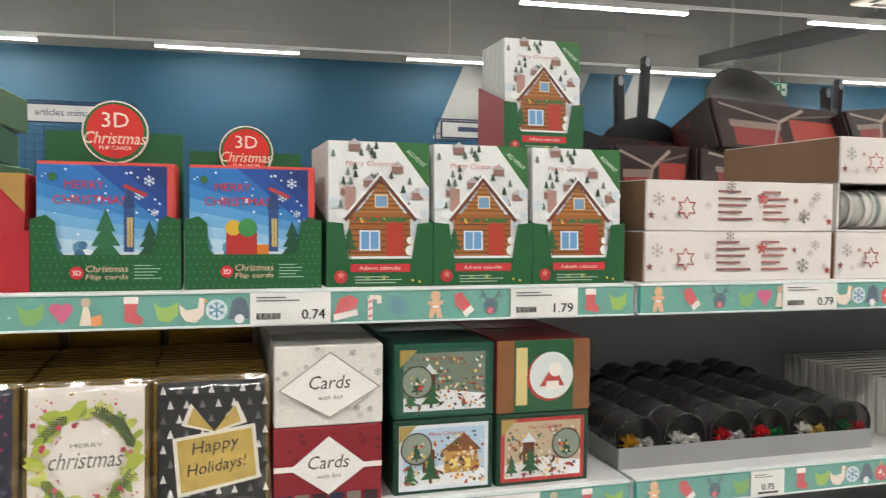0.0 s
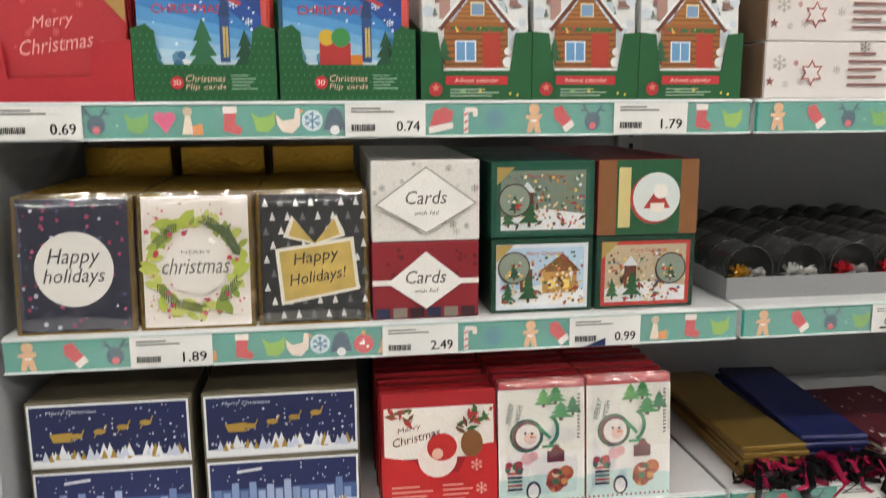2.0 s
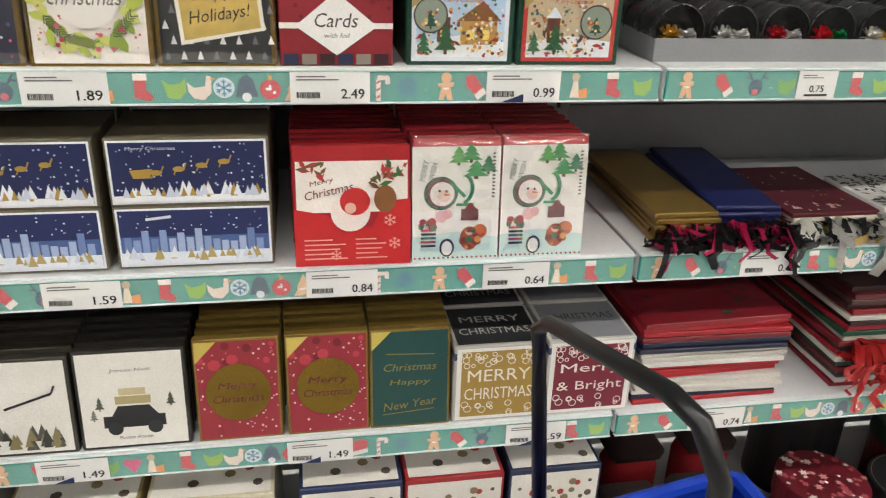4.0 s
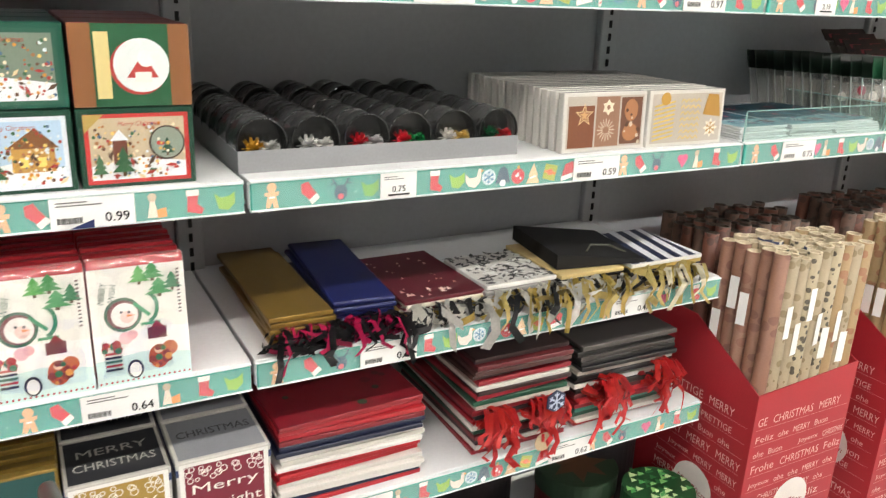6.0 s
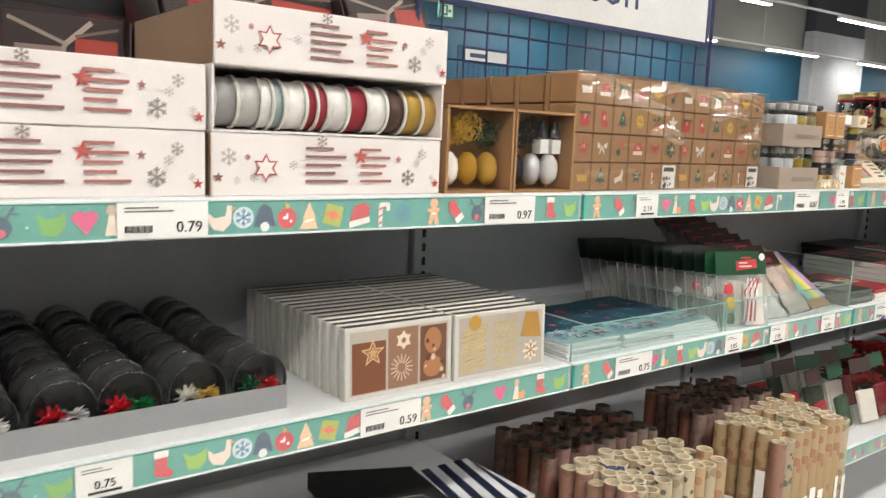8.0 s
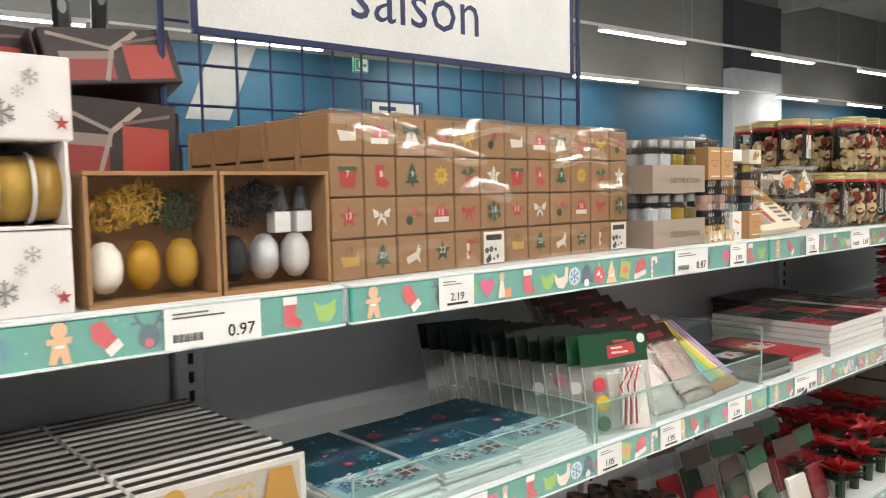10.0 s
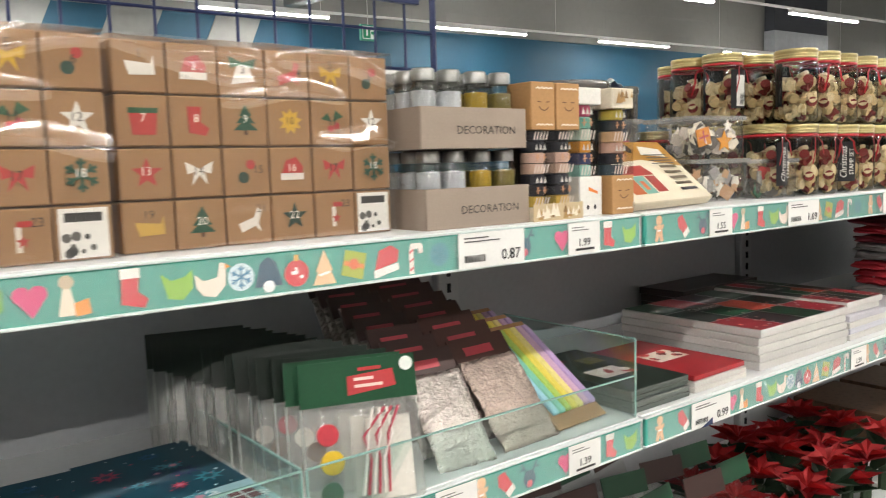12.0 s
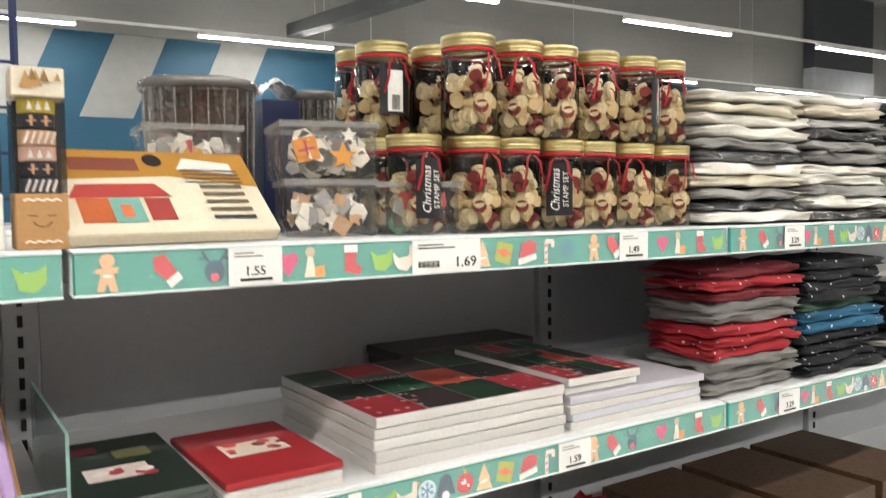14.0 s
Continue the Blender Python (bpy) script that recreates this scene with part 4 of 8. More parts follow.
def d_flip(variant):
    def go(p, w, h):
        p.rect(0, 0, w, h, "2a74bd")
        for i, c in enumerate(("3a86c9", "559bd4", "74b1de", "97c6e6", "b9d9ec")):
            p.poly([(0, h * 0.2), (w, h * 0.2), (w, h * (0.62 - 0.09 * i)), (w * 0.55, h * (0.7 - 0.08 * i)), (0, h * (0.86 - 0.11 * i))], c)
        p.poly([(w * 0.4, h), (w, h), (w, h * 0.5)], "23509f").poly([(w * 0.62, h), (w, h), (w, h * 0.66)], "1e4088").poly([(w * 0.8, h), (w, h), (w, h * 0.8)], "1a3474")
        p.confetti(0, h * 0.4, w, h * 0.58, 30, 0.0013, ["e9f2fa"], 3).text("MERRY", w * 0.36, h * 0.84, 0.01, "c8343a", w * 0.3).text("CHRISTMAS", w * 0.4, h * 0.72, 0.011, "c8343a", w * 0.56)
        p.rect(w * 0.66, h * 0.3, w * 0.08, h * 0.36, "2f4f86").poly([(w * 0.65, h * 0.66), (w * 0.75, h * 0.66), (w * 0.7, h * 0.88)], "27406e").rect(0, h * 0.08, w, h * 0.22, "cfdfeb").confetti(0, h * 0.26, w * 0.4, h * 0.1, 7, 0.008, ["5f8fb0", "3f6f96", "e9f0f5"], 4).rect(w * 0.685, h * 0.34, 0.003, h * 0.24, "c9b06a").rect(w * 0.71, h * 0.34, 0.003, h * 0.24, "c9b06a").tree(w * 0.86, h * 0.2, 0.032, 0.055, "1f4f38").tree(w * 0.93, h * 0.22, 0.02, 0.04, "2c6a46").flake(w * 0.86, h * 0.88, 0.007, "dfeaf5").flake(w * 0.78, h * 0.76, 0.006, "dfeaf5").flake(w * 0.9, h * 0.62, 0.005, "dfeaf5").line((w * 0.66, h * 0.84), (w * 0.84, h * 0.76), 0.005, "b23a40").tree(w * 0.14, h * 0.25, 0.02, 0.03, "4a86a0")
        if variant:
            p.rect(w * 0.3, h * 0.22, w * 0.26, h * 0.24, "b5312f").disc(w * 0.36, h * 0.5, 0.01, "d8b23a").disc(w * 0.48, h * 0.5, 0.012, "3f8f4e").rect(w * 0.56, h * 0.22, w * 0.1, h * 0.14, "d9822f")
        else:
            p.tree(w * 0.52, h * 0.16, 0.045, 0.075, "2c6a46")
        p.disc(w * 0.12, h * 0.9, 0.005, "2f6a3a")
    return go


def flip_box(x, variant, header_y, header_top):
    w, d = 0.173, max(0.1, header_y + 0.01)
    t = thing("flip_card_display", "green cardboard display tray of 3D Christmas flip cards", "card display", T3(x, 0.012, Z[0]), "flip card displays")
    front = part("tray", bm_sheet([(0, 0), (w, 0), (w, 0.088), (w * 0.9, 0.094), (w * 0.84, 0.085), (w * 0.82, 0.05), (w * 0.78, 0.045), (w * 0.2, 0.045), (w * 0.17, 0.052), (w * 0.16, 0.085), (w * 0.1, 0.094), (0, 0.088)], 0.0015), GREEN, t)
    p = Print()
    tray_front(p, w, 0.09, True)
    p.disc(w * 0.3, 0.023, 0.008, "d2323c").text("3D", w * 0.3, 0.023, 0.006, "ffffff").text("Christmas", w * 0.5, 0.028, 0.008, "f2c9b0", w * 0.28, 0.2).text("Flip cards", w * 0.5, 0.017, 0.008, "f2c9b0", w * 0.28, 0.2).lines(w * 0.68, 0.031, w * 0.2, 5, 0.004, 0.0012, "9fc7ab")
    p.make(front)
    part("tray_side", bm_box(0.0015, d, 0.09, 0, (0, 0.0016, 0)), GREEN, t)
    part("tray_side", bm_box(0.0015, d, 0.09, 0, (w - 0.0015, 0.0016, 0)), GREEN, t)
    part("tray_floor", bm_box(w - 0.004, d, 0.0015, 0, (0.002, 0.002, 0)), GREEN, t)
    part("header_board", bm_box(w, 0.002, header_top, 0, (0, header_y, 0)), GREEN, t)
    logo = part("logo_board", bm_cyl(0.042, 0.003, 28, (w / 2, header_y - 0.004, header_top), "y"), mat("efe8dc", 0.5), t)
    Print().disc(0, 0, 0.040, "1f6a38").disc(0, 0.001, 0.036, "d9352f").text("3D", 0, 0.016, 0.02, "f6efe2", 0.034).text("Christmas", 0, -0.008, 0.016, "f3ead2", 0.078, 0.25).text("FLIP CARDS", 0, -0.021, 0.005, "f6efe2", 0.04).disc(0, -0.03, 0.006, "c8343a", seg=10).make(logo, Matrix.Translation((w / 2, header_y - 0.004, header_top)))
    for i in range(int(d / 0.011) - 1):
        c = solid("flip_card", bm_box(0.158, 0.007, 0.158, 0.001), mat("d8524c", 0.5), "square Christmas card with a blue 3D picture", "greeting card", T3(x + 0.006 + (i % 2) * 0.003, 0.017 + i * 0.011, Z[0] + 0.002, 0, -3), "flip cards")
        if i == 0:
            p = Print()
            d_flip(variant)(p, 0.15, 0.154)
            p.make(c)


flip_box(-0.814, 0, 0.10, 0.205)
flip_box(-0.637, 1, 0.26, 0.195)


def d_house(p, w, h):
    p.rect(0.001, 0.001, w - 0.002, h - 0.002, "e7e9e9").poly([(w * 0.66, h), (w, h), (w, h * 0.68)], "2f6a35").text("ADVENT", w * 0.87, h * 0.89, 0.006, "cfe0cf", None, 0, -40)
    rg = random.Random(11)
    for i in range(48):
        u, v = w * rg.uniform(0.05, 0.94), h * rg.uniform(0.42, 0.95)
        if u > w * 0.7 and v > h * 0.7:
            continue
        p.tree(u, v, 0.009, 0.012, rg.choice(["49604f", "2f4a3a", "6a7a70"]))
    for u, v in ((0.2, 0.93), (0.12, 0.62), (0.62, 0.78), (0.82, 0.6), (0.34, 0.68)):
        p.rect(w * u, h * v, 0.016, 0.009, "8d6a62").poly([(w * u - 0.002, h * v + 0.009), (w * u + 0.018, h * v + 0.009), (w * u + 0.008, h * v + 0.017)], "b9b4b4")
    p.text("Merry Christmas", w * 0.42, h * 0.84, 0.009, "c98a8a", w * 0.5, 0.25)
    p.confetti(w * 0.05, h * 0.3, w * 0.9, h * 0.35, 30, 0.006, ["d3dde6", "c4d0da", "eef2f4"], 9).rect(w * 0.16, h * 0.52, w * 0.1, h * 0.16, "b08a80").rect(w * 0.2, h * 0.2, w * 0.6, h * 0.3, "9a5f2c").poly([(w * 0.28, h * 0.5), (w * 0.74, h * 0.5), (w * 0.51, h * 0.72)], "a86c34").line((w * 0.16, h * 0.45), (w * 0.52, h * 0.76), 0.006, "6b3b2e").line((w * 0.5, h * 0.76), (w * 0.86, h * 0.45), 0.006, "6b3b2e").line((w * 0.15, h * 0.47), (w * 0.52, h * 0.785), 0.003, "f3f5f6").line((w * 0.5, h * 0.785), (w * 0.87, h * 0.47), 0.003, "f3f5f6")
    for i in range(7):
        p.rect(w * 0.2, h * (0.22 + 0.04 * i), w * 0.6, 0.0016, "5f3a18")
        p.rect(w * (0.3 + 0.03 * i), h * (0.52 + 0.03 * i), w * (0.42 - 0.06 * i), 0.0015, "6b4420")
    p.rect(w * 0.3, h * 0.24, w * 0.2, h * 0.14, "dfe9f2").rect(w * 0.315, h * 0.25, w * 0.17, h * 0.12, "6b9fce").rect(w * 0.395, h * 0.25, 0.0015, h * 0.12, "eef2f5").rect(w * 0.56, h * 0.2, w * 0.17, h * 0.23, "b23a2c").rect(w * 0.45, h * 0.54, w * 0.13, h * 0.09, "e9d9b0").rect(w * 0.46, h * 0.545, w * 0.11, h * 0.075, "7a9cc0")
    p.rect(w * 0.24, h * 0.44, w * 0.52, 0.006, "3f6b3a").confetti(w * 0.24, h * 0.44, w * 0.5, 0.006, 14, 0.0016, ["e6c34a", "c8343a"], 4).rect(w * 0.2, h * 0.1, w * 0.62, h * 0.1, "eef1f3").disc(w * 0.8, h * 0.24, 0.007, "f5f5f5").disc(w * 0.8, h * 0.31, 0.005, "f5f5f5").tree(w * 0.2, h * 0.22, 0.022, 0.035, "2f5e3b")


def house_box(x, y, z, n=14, red=False):
    w, d = 0.147, 0.02 + n * 0.013
    t = thing("advent_card_display", "green cardboard tray of log cabin Christmas advent cards", "card display", T3(x, y, z), "advent card displays")
    f = part("tray", bm_sheet([(0, 0), (w, 0), (w, 0.088), (w * 0.85, 0.086), (w * 0.8, 0.038), (w * 0.2, 0.038), (w * 0.15, 0.086), (0, 0.088)], 0.0015), GREEN, t)
    Print().rect(w * 0.22, 0.02, w * 0.56, 0.011, "c8343a").text("Advent calendar", w * 0.5, 0.0255, 0.005, "f0d8d0", w * 0.4).lines(w * 0.26, 0.013, w * 0.5, 3, 0.004, 0.0012, "b9d2bd").disc(w * 0.13, 0.014, 0.009, "b9343a", seg=14).star(w * 0.13, 0.016, 0.006, "dd8a7a").confetti(w * 0.2, 0.006, w * 0.7, 0.01, 8, 0.0014, ["e6c34a", "8ac06a"], 3).make(f)
    for q in (0, w - 0.0015):
        part("tray_side", bm_sheet([(0, 0), (d, 0), (d, 0.13), (0, 0.088)], 0.0015, Matrix.Translation((q + 0.0015, 0.0016, 0)) @ Matrix.Rotation(math.pi / 2, 4, "Z")), mat("a02a34", 0.5) if red else GREEN, t)
    part("tray_floor", bm_box(w - 0.004, d, 0.0015, 0, (0.002, 0.002, 0)), GREEN, t)
    body = mesh_of("advent_card", bm_box(0.141, 0.008, 0.196, 0.001), mat("d9dbd8", 0.45))
    for i in range(n):
        c = solid("advent_card", body, None, "white advent card printed with a red log cabin", "greeting card", T3(x + 0.003, y + 0.004 + i * 0.013, z + 0.002, 0, -3.5), "advent cards")
        if i == 0:
            p = Print()
            d_house(p, 0.141, 0.196)
            p.make(c)


for x in (-0.457, -0.309, -0.161):
    house_box(x, 0.014, Z[0])
house_box(-0.128, 0.225, Z[0] + 0.204, 9, True)
t = thing("red_card_display", "red cardboard tray of red Christmas cards with gold corner", "card display", T3(-0.98, 0.012, Z[0]))
part("tray", bm_sheet([(0, 0), (0.165, 0), (0.165, 0.075), (0.12, 0.07), (0.115, 0.03), (0.02, 0.03), (0.015, 0.07), (0, 0.075)], 0.0015), mat("b3242f", 0.5), t)
part("tray_side", bm_box(0.0015, 0.2, 0.075, 0, (0.1635, 0.0016, 0)), mat("b3242f", 0.5), t)
part("tray_floor", bm_box(0.16, 0.2, 0.0015, 0, (0.002, 0.002, 0)), mat("b3242f", 0.5), t)
pack_row("red_card", "red greeting card with a script Merry Christmas", "greeting card", -0.977, Z[0] + 0.002, 0.156, 0.142, 12, 0.014, d_red_script, "c0303a", 0.018, 0.01, 3, mat("b62a33", 0.5))


def d_kit(p, w, h):
    p.rect(0, 0, w * 0.86, h, "33551f").rect(w * 0.86, 0, w * 0.14, h, "d97a2e").text("STARTER", w * 0.22, h * 0.62, 0.007, "c9d4b4", w * 0.2).text("KIT", w * 0.48, h * 0.58, 0.016, "e3ead8", w * 0.24).rect(w * 0.6, h * 0.2, w * 0.2, h * 0.6, "6f9a4a").confetti(w * 0.6, h * 0.2, w * 0.2, h * 0.5, 8, 0.006, ["7ab04a", "3b3f2a"], 2)


for i in range(5):
    boxed("kit_box", "green and orange craft kit box in clear wrap, stacked", "box", -1.05 + (i % 2) * 0.008, 0.205 + (i % 2) * 0.01, Z[0] + i * 0.056, 0.148, 0.2, 0.054, mat("3f6b35", 0.35), d_kit, "stacked kit boxes", (-6, 3, -4, 5, -3)[i])

# ---- second shelf, first bay ----
for x, d in ((-0.979, d_navy_circle), (-0.827, d_wreath), (-0.679, d_black_gift)):
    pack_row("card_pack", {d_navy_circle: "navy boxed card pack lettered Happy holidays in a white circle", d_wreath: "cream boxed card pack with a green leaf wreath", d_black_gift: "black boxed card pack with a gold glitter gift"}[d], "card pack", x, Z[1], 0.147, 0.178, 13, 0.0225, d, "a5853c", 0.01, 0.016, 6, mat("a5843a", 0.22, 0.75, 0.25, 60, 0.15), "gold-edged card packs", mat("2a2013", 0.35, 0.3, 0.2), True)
for x in (-0.97, -0.82, -0.672):
    boxed("foil_card_box", "tall gold foil card box behind the packs", "card box", x, 0.325, Z[1], 0.135, 0.08, 0.222, mat("d0a440", 0.16, 0.85, 0.25, 30, 0.25), None, "gold foil boxes", rnd.uniform(-2, 2))
for x, wd in ((-0.526, 0.146),):
    for j in range(3):
        boxed("card_box", "dark red box of Christmas cards with a white diamond", "card box", x, 0.015 + j * 0.125, Z[1], wd, 0.12, 0.106, mat("8f2630", 0.45), d_cards_red, "card boxes")
        boxed("card_box", "white box of Christmas cards with silver snowflakes", "card box", x + 0.001, 0.016 + j * 0.125, Z[1] + 0.107, wd, 0.12, 0.109, mat("e6e3dd", 0.45), d_cards_white, "card boxes")
DKG, DKR = mat("12402f", 0.4), mat("8c2127", 0.4)
for j in range(3):
    y = 0.02 + j * 0.125
    for x, z, m, d in ((-0.362, 0, DKG, d_scene("dfe6ee", 3, (0.22, 0.62), "bcd6ec")), (-0.211, 0, DKG, d_scene("c23a36", 6, (0.75, 0.55), "c8b89a", False)), (-0.362, 0.107, mat("175442", 0.4), d_scene("2a5c4a", 9, (0.22, 0.5), "7a8a7a", False)), (-0.211, 0.107, DKR, d_globe)):
        b = boxed("card_box", "boxed Christmas cards with a cut-out window and village picture", "card box", x, y, Z[1] + z, 0.146, 0.12, 0.105, m, d if j == 0 else None, "picture card boxes")
        if j == 0:
            part("film", bm_box(0.146, 0.0006, 0.105, 0, (0, -0.006, 0)), FILM2, b)

# ---- third shelf, first bay ----
for x in (-0.985, -0.762):
    for j in range(2):
        pack_row("card_pack", "clear-wrapped pack of navy winter night cards", "card pack", x, Z[2] + 0.002, 0.212, 0.092, 1, 0.05, d_navy_city, "8a8168", 0.02 + 0.18 * j, 0.15, 0, mat("6b6350", 0.4, 0, 0.3, 200), "navy card packs")
        pack_row("card_pack", "clear-wrapped pack of navy cards with a golden sleigh", "card pack", x, Z[2] + 0.095, 0.212, 0.095, 1, 0.05, d_navy_sleigh, "8a8168", 0.02 + 0.18 * j, 0.15, 0, mat("6b6350", 0.4, 0, 0.3, 200), "navy card packs")
pack_row("card_pack", "red pack of Christmas cards with a bearded gift bringer", "card pack", -0.52, Z[2], 0.165, 0.175, 8, 0.028, lambda p, w, h: d_santa(p, w, h * 0.9), "b32a2e", 0.008, 0.018, 5, mat("a9262c", 0.35, 0, 0.15), "red card packs")
for x in (-0.352, -0.22):
    pack_row("card_pack", "cellophane pack of snowman cards with red envelopes", "card pack", x, Z[2], 0.128, 0.184, 8, 0.028, lambda p, w, h: d_snowman(p, w, h * 0.93), "b32a2e", 0.008, 0.018, 5, mat("b23038", 0.3, 0, 0.2), "snowman card packs", None, True)

boxed("card_box", "dark red card box standing behind the packs", "card box", -0.515, 0.27, Z[2], 0.158, 0.15, 0.245, mat("7a1a22", 0.4), None, "back row card boxes")
for x in (-0.35, -0.218):
    boxed("card_box", "clear-topped card box with snowman print behind the packs", "card box", x, 0.27, Z[2], 0.124, 0.15, 0.245, mat("b9b6ae", 0.4), lambda p, w, h: [p.rect(0, h * 0.78, w, h * 0.2, "d9d6cc"), d_snowman(p, w, h * 0.7), p.disc(w * 0.3, h * 0.88, 0.016, "3a3638", 0.012), p.tree(w * 0.75, h * 0.8, 0.03, 0.04, "2f6a44"), p.confetti(w * 0.3, h * 0.82, w * 0.4, h * 0.12, 12, 0.005, ["6b3a2c", "2c2a2e", "a83a3a"], 4)], "back row card boxes")

# ---- fourth shelf, first bay ----
for x, w, h, d, m, lab in ((-0.99, 0.135, 0.16, d_pines, "3a372f", "white card pack with dark pine trees"), (-0.85, 0.16, 0.165, d_car, "2c2a26", "white card pack with a loaded car"), (-0.676, 0.128, 0.172, d_red_gold, "8f7538", "red card pack with a gold disc"), (-0.543, 0.128, 0.172, d_red_gold, "8f7538", "red card pack with a gold disc"), (-0.411, 0.128, 0.172, d_teal_gold, "8f7538", "dark teal card pack with gold lettering")):
    pack_row("card_pack", lab, "card pack", x, Z[3], w, h, 14, 0.026, d, m, 0.01, 0.018, 5, mat(m, 0.3, 0.4 if m[0] == "8" else 0.05, 0.2), "boxed card packs")
for x, base, dark, a, b, m in ((-0.279, "a9893f", "ece7da", "MERRY", "CHRISTMAS", "b9b6ae"), (-0.124, "7a1f33", "efe6dc", "Merry", "& Bright", "c9c6be")):
    for j in range(3):
        bx = boxed("card_box", "square card box with ornate cut-paper lettering", "card box", x, 0.01 + j * 0.135, Z[3], 0.148, 0.13, 0.142, mat(m, 0.35), d_ornate(base, dark, a, b), "ornate card boxes", 0, None, (lambda p, w, h, c=dark: p.rect(0.006, 0.006, w - 0.012, h - 0.012, "2b2c30").text("MERRY", w / 2, h * 0.65, 0.02, "b9b6ae", w * 0.7).text("CHRISTMAS", w / 2, h * 0.35, 0.02, "b9b6ae", w * 0.8)) if x < -0.2 else (lambda p, w, h: p.rect(0.006, 0.006, w - 0.012, h - 0.012, "8b8d92").text("CHRISTMAS", w / 2, h * 0.6, 0.02, "3a3a3e", w * 0.8)))
        part("blue_band", bm_box(0.149, 0.131, 0.012, 0, (-0.0005, -0.0005, 0.118)), mat("26345e", 0.4), bx)

# ---- base, first bay ----
for i, (x, w) in enumerate(((-0.98, 0.2), (-0.77, 0.2), (-0.53, 0.17), (-0.355, 0.17), (-0.175, 0.165))):
    for j in range(3):
        boxed("card_box", "long box of Christmas cards, white picture lid" if i > 1 else "gold and cream card box, stacked", "card box", x, 0.0 + 0.001 * j, ZB + j * 0.115, w, 0.3, 0.112, mat(("9a8a55", "d9d0b4", "26345e", "a3272c", "1f2a4a")[i], 0.4), None if j < 2 else (lambda p, w, h: p.rect(0.004, 0.02, w - 0.008, h - 0.03, "e9e5dc").confetti(0.01, 0.03, w - 0.02, h * 0.5, 14, 0.006, ["5a5046", "b23a36", "8a7a5a"], 3)), "base card boxes", 0, None, None if j < 2 else (lambda p, w, h: p.rect(0.006, 0.006, w - 0.012, h - 0.012, "ece8df").confetti(0.02, 0.02, w - 0.04, h * 0.7, 30, 0.007, ["5a5046", "b23a36", "8a7a5a", "3f5a3a"], 3)))

# ---- top shelf, second bay: ribbon boxes ----
CARTON = mat("e4dedb", 0.6, 0, 0.05, 100, 0.05)
CARTON_IN = mat("7c6048", 0.8, 0, 0.12, 90, 0.1)


def d_carton(p, w, h):
    for u, v, r, c in ((0.06, 0.62, 0.011, "b9b3ae"), (0.13, 0.62, 0.004, "a8443f"), (0.155, 0.3, 0.006, "b9b3ae"), (0.09, 0.25, 0.005, "c0bab4"), (0.87, 0.55, 0.006, "b9b3ae"), (0.9, 0.72, 0.008, "aaa49e"), (0.83, 0.3, 0.012, "8d8882"), (0.95, 0.3, 0.005, "b9b3ae"), (0.43, 0.9, 0.008, "8a7f78"), (0.31, 0.5, 0.006, "b9b3ae")):
        p.flake(w * u, h * v, r, c)
    p.star(w * 0.2, h * 0.45, 0.018, "a8443f", 6, 0.55).star(w * 0.2, h * 0.45, 0.0145, "e4dedb", 6, 0.55).star(w * 0.60, h * 0.66, 0.012, "b5524c", 5, 0.4).star(w * 0.02, h * 0.3, 0.007, "8a5a52", 5).star(w * 0.97, h * 0.2, 0.007, "a8443f", 5).star(w * 0.78, h * 0.62, 0.006, "a06a62", 5)
    p.lines(w * 0.36, h * 0.76, w * 0.2, 5, h * 0.135, 0.0035, "8a615c").lines(w * 0.6, h * 0.76, w * 0.16, 5, h * 0.135, 0.0035, "a86f68")


def carton(x, y, z, w=0.342, h=0.078, d=0.30):
    t = thing("ribbon_carton", "white cardboard carton printed with snowflakes and red stars", "carton", T3(x, y, z, 0.3), "ribbon cartons")
    b = part("body", bm_box(w, d, h - 0.001, 0.0015), CARTON, t)
    part("side_panel", bm_box(0.002, d - 0.004, h - 0.004, 0, (-0.0022, 0.003, 0.0015)), CARTON_IN, t, "brown raw cardboard side")
    p = Print()
    d_carton(p, w, h)
    p.make(b)


carton(0.019, 0.012, Z[0]), carton(0.021, 0.014, Z[0] + 0.078)
carton(0.368, 0.012, Z[0]), carton(0.371, 0.012, Z[0] + 0.157, 0.345, 0.076)
t = thing("open_ribbon_carton", "open white carton showing a row of ribbon reels", "carton", T3(0.368, 0.012, Z[0] + 0.078))
for nm, bm in (("floor_panel", bm_box(0.342, 0.3, 0.003)), ("side_panel", bm_box(0.003, 0.3, 0.075, 0, (0, 0, 0.0032))), ("side_panel", bm_box(0.003, 0.3, 0.075, 0, (0.339, 0, 0.0032))), ("back_panel", bm_box(0.334, 0.003, 0.075, 0, (0.004, 0.29, 0.0032)))):
    part(nm, bm, CARTON, t)
REELS = ("9a9a98", "b9b9b6", "dcdad6", "93a3a3", "e4e2de", "8f1f30", "8f1f30", "e2e0dc", "8f1f30", "e4e2de", "4a3426", "b08f3f", "a5813a")
x = 0.376
for i, c in enumerate(REELS):
    wd = 0.016 if i in (2, 3, 5, 6) else 0.0305
    r = thing("ribbon_reel", "reel of shiny decorative gift ribbon", "ribbon reel", T3(x, 0.055, Z[0] + 0.081 + 0.034), "ribbon reels")
    part("ribbon", bm_cyl(0.0305, wd - 0.004, 28, (0.002, 0, 0), "x", None, True, 0.0008), mat(c, 0.3, 0.35 if c[0] in "9b" else 0.05, 0.25, 500, 0.3), r, "", True)
    for q in (0, wd - 0.002):
        part("flange", bm_cyl(0.0335, 0.0015, 28, (q, 0, 0), "x"), mat("d8d6d0", 0.5), r)
    x += wd
    if x > 0.69:
        break

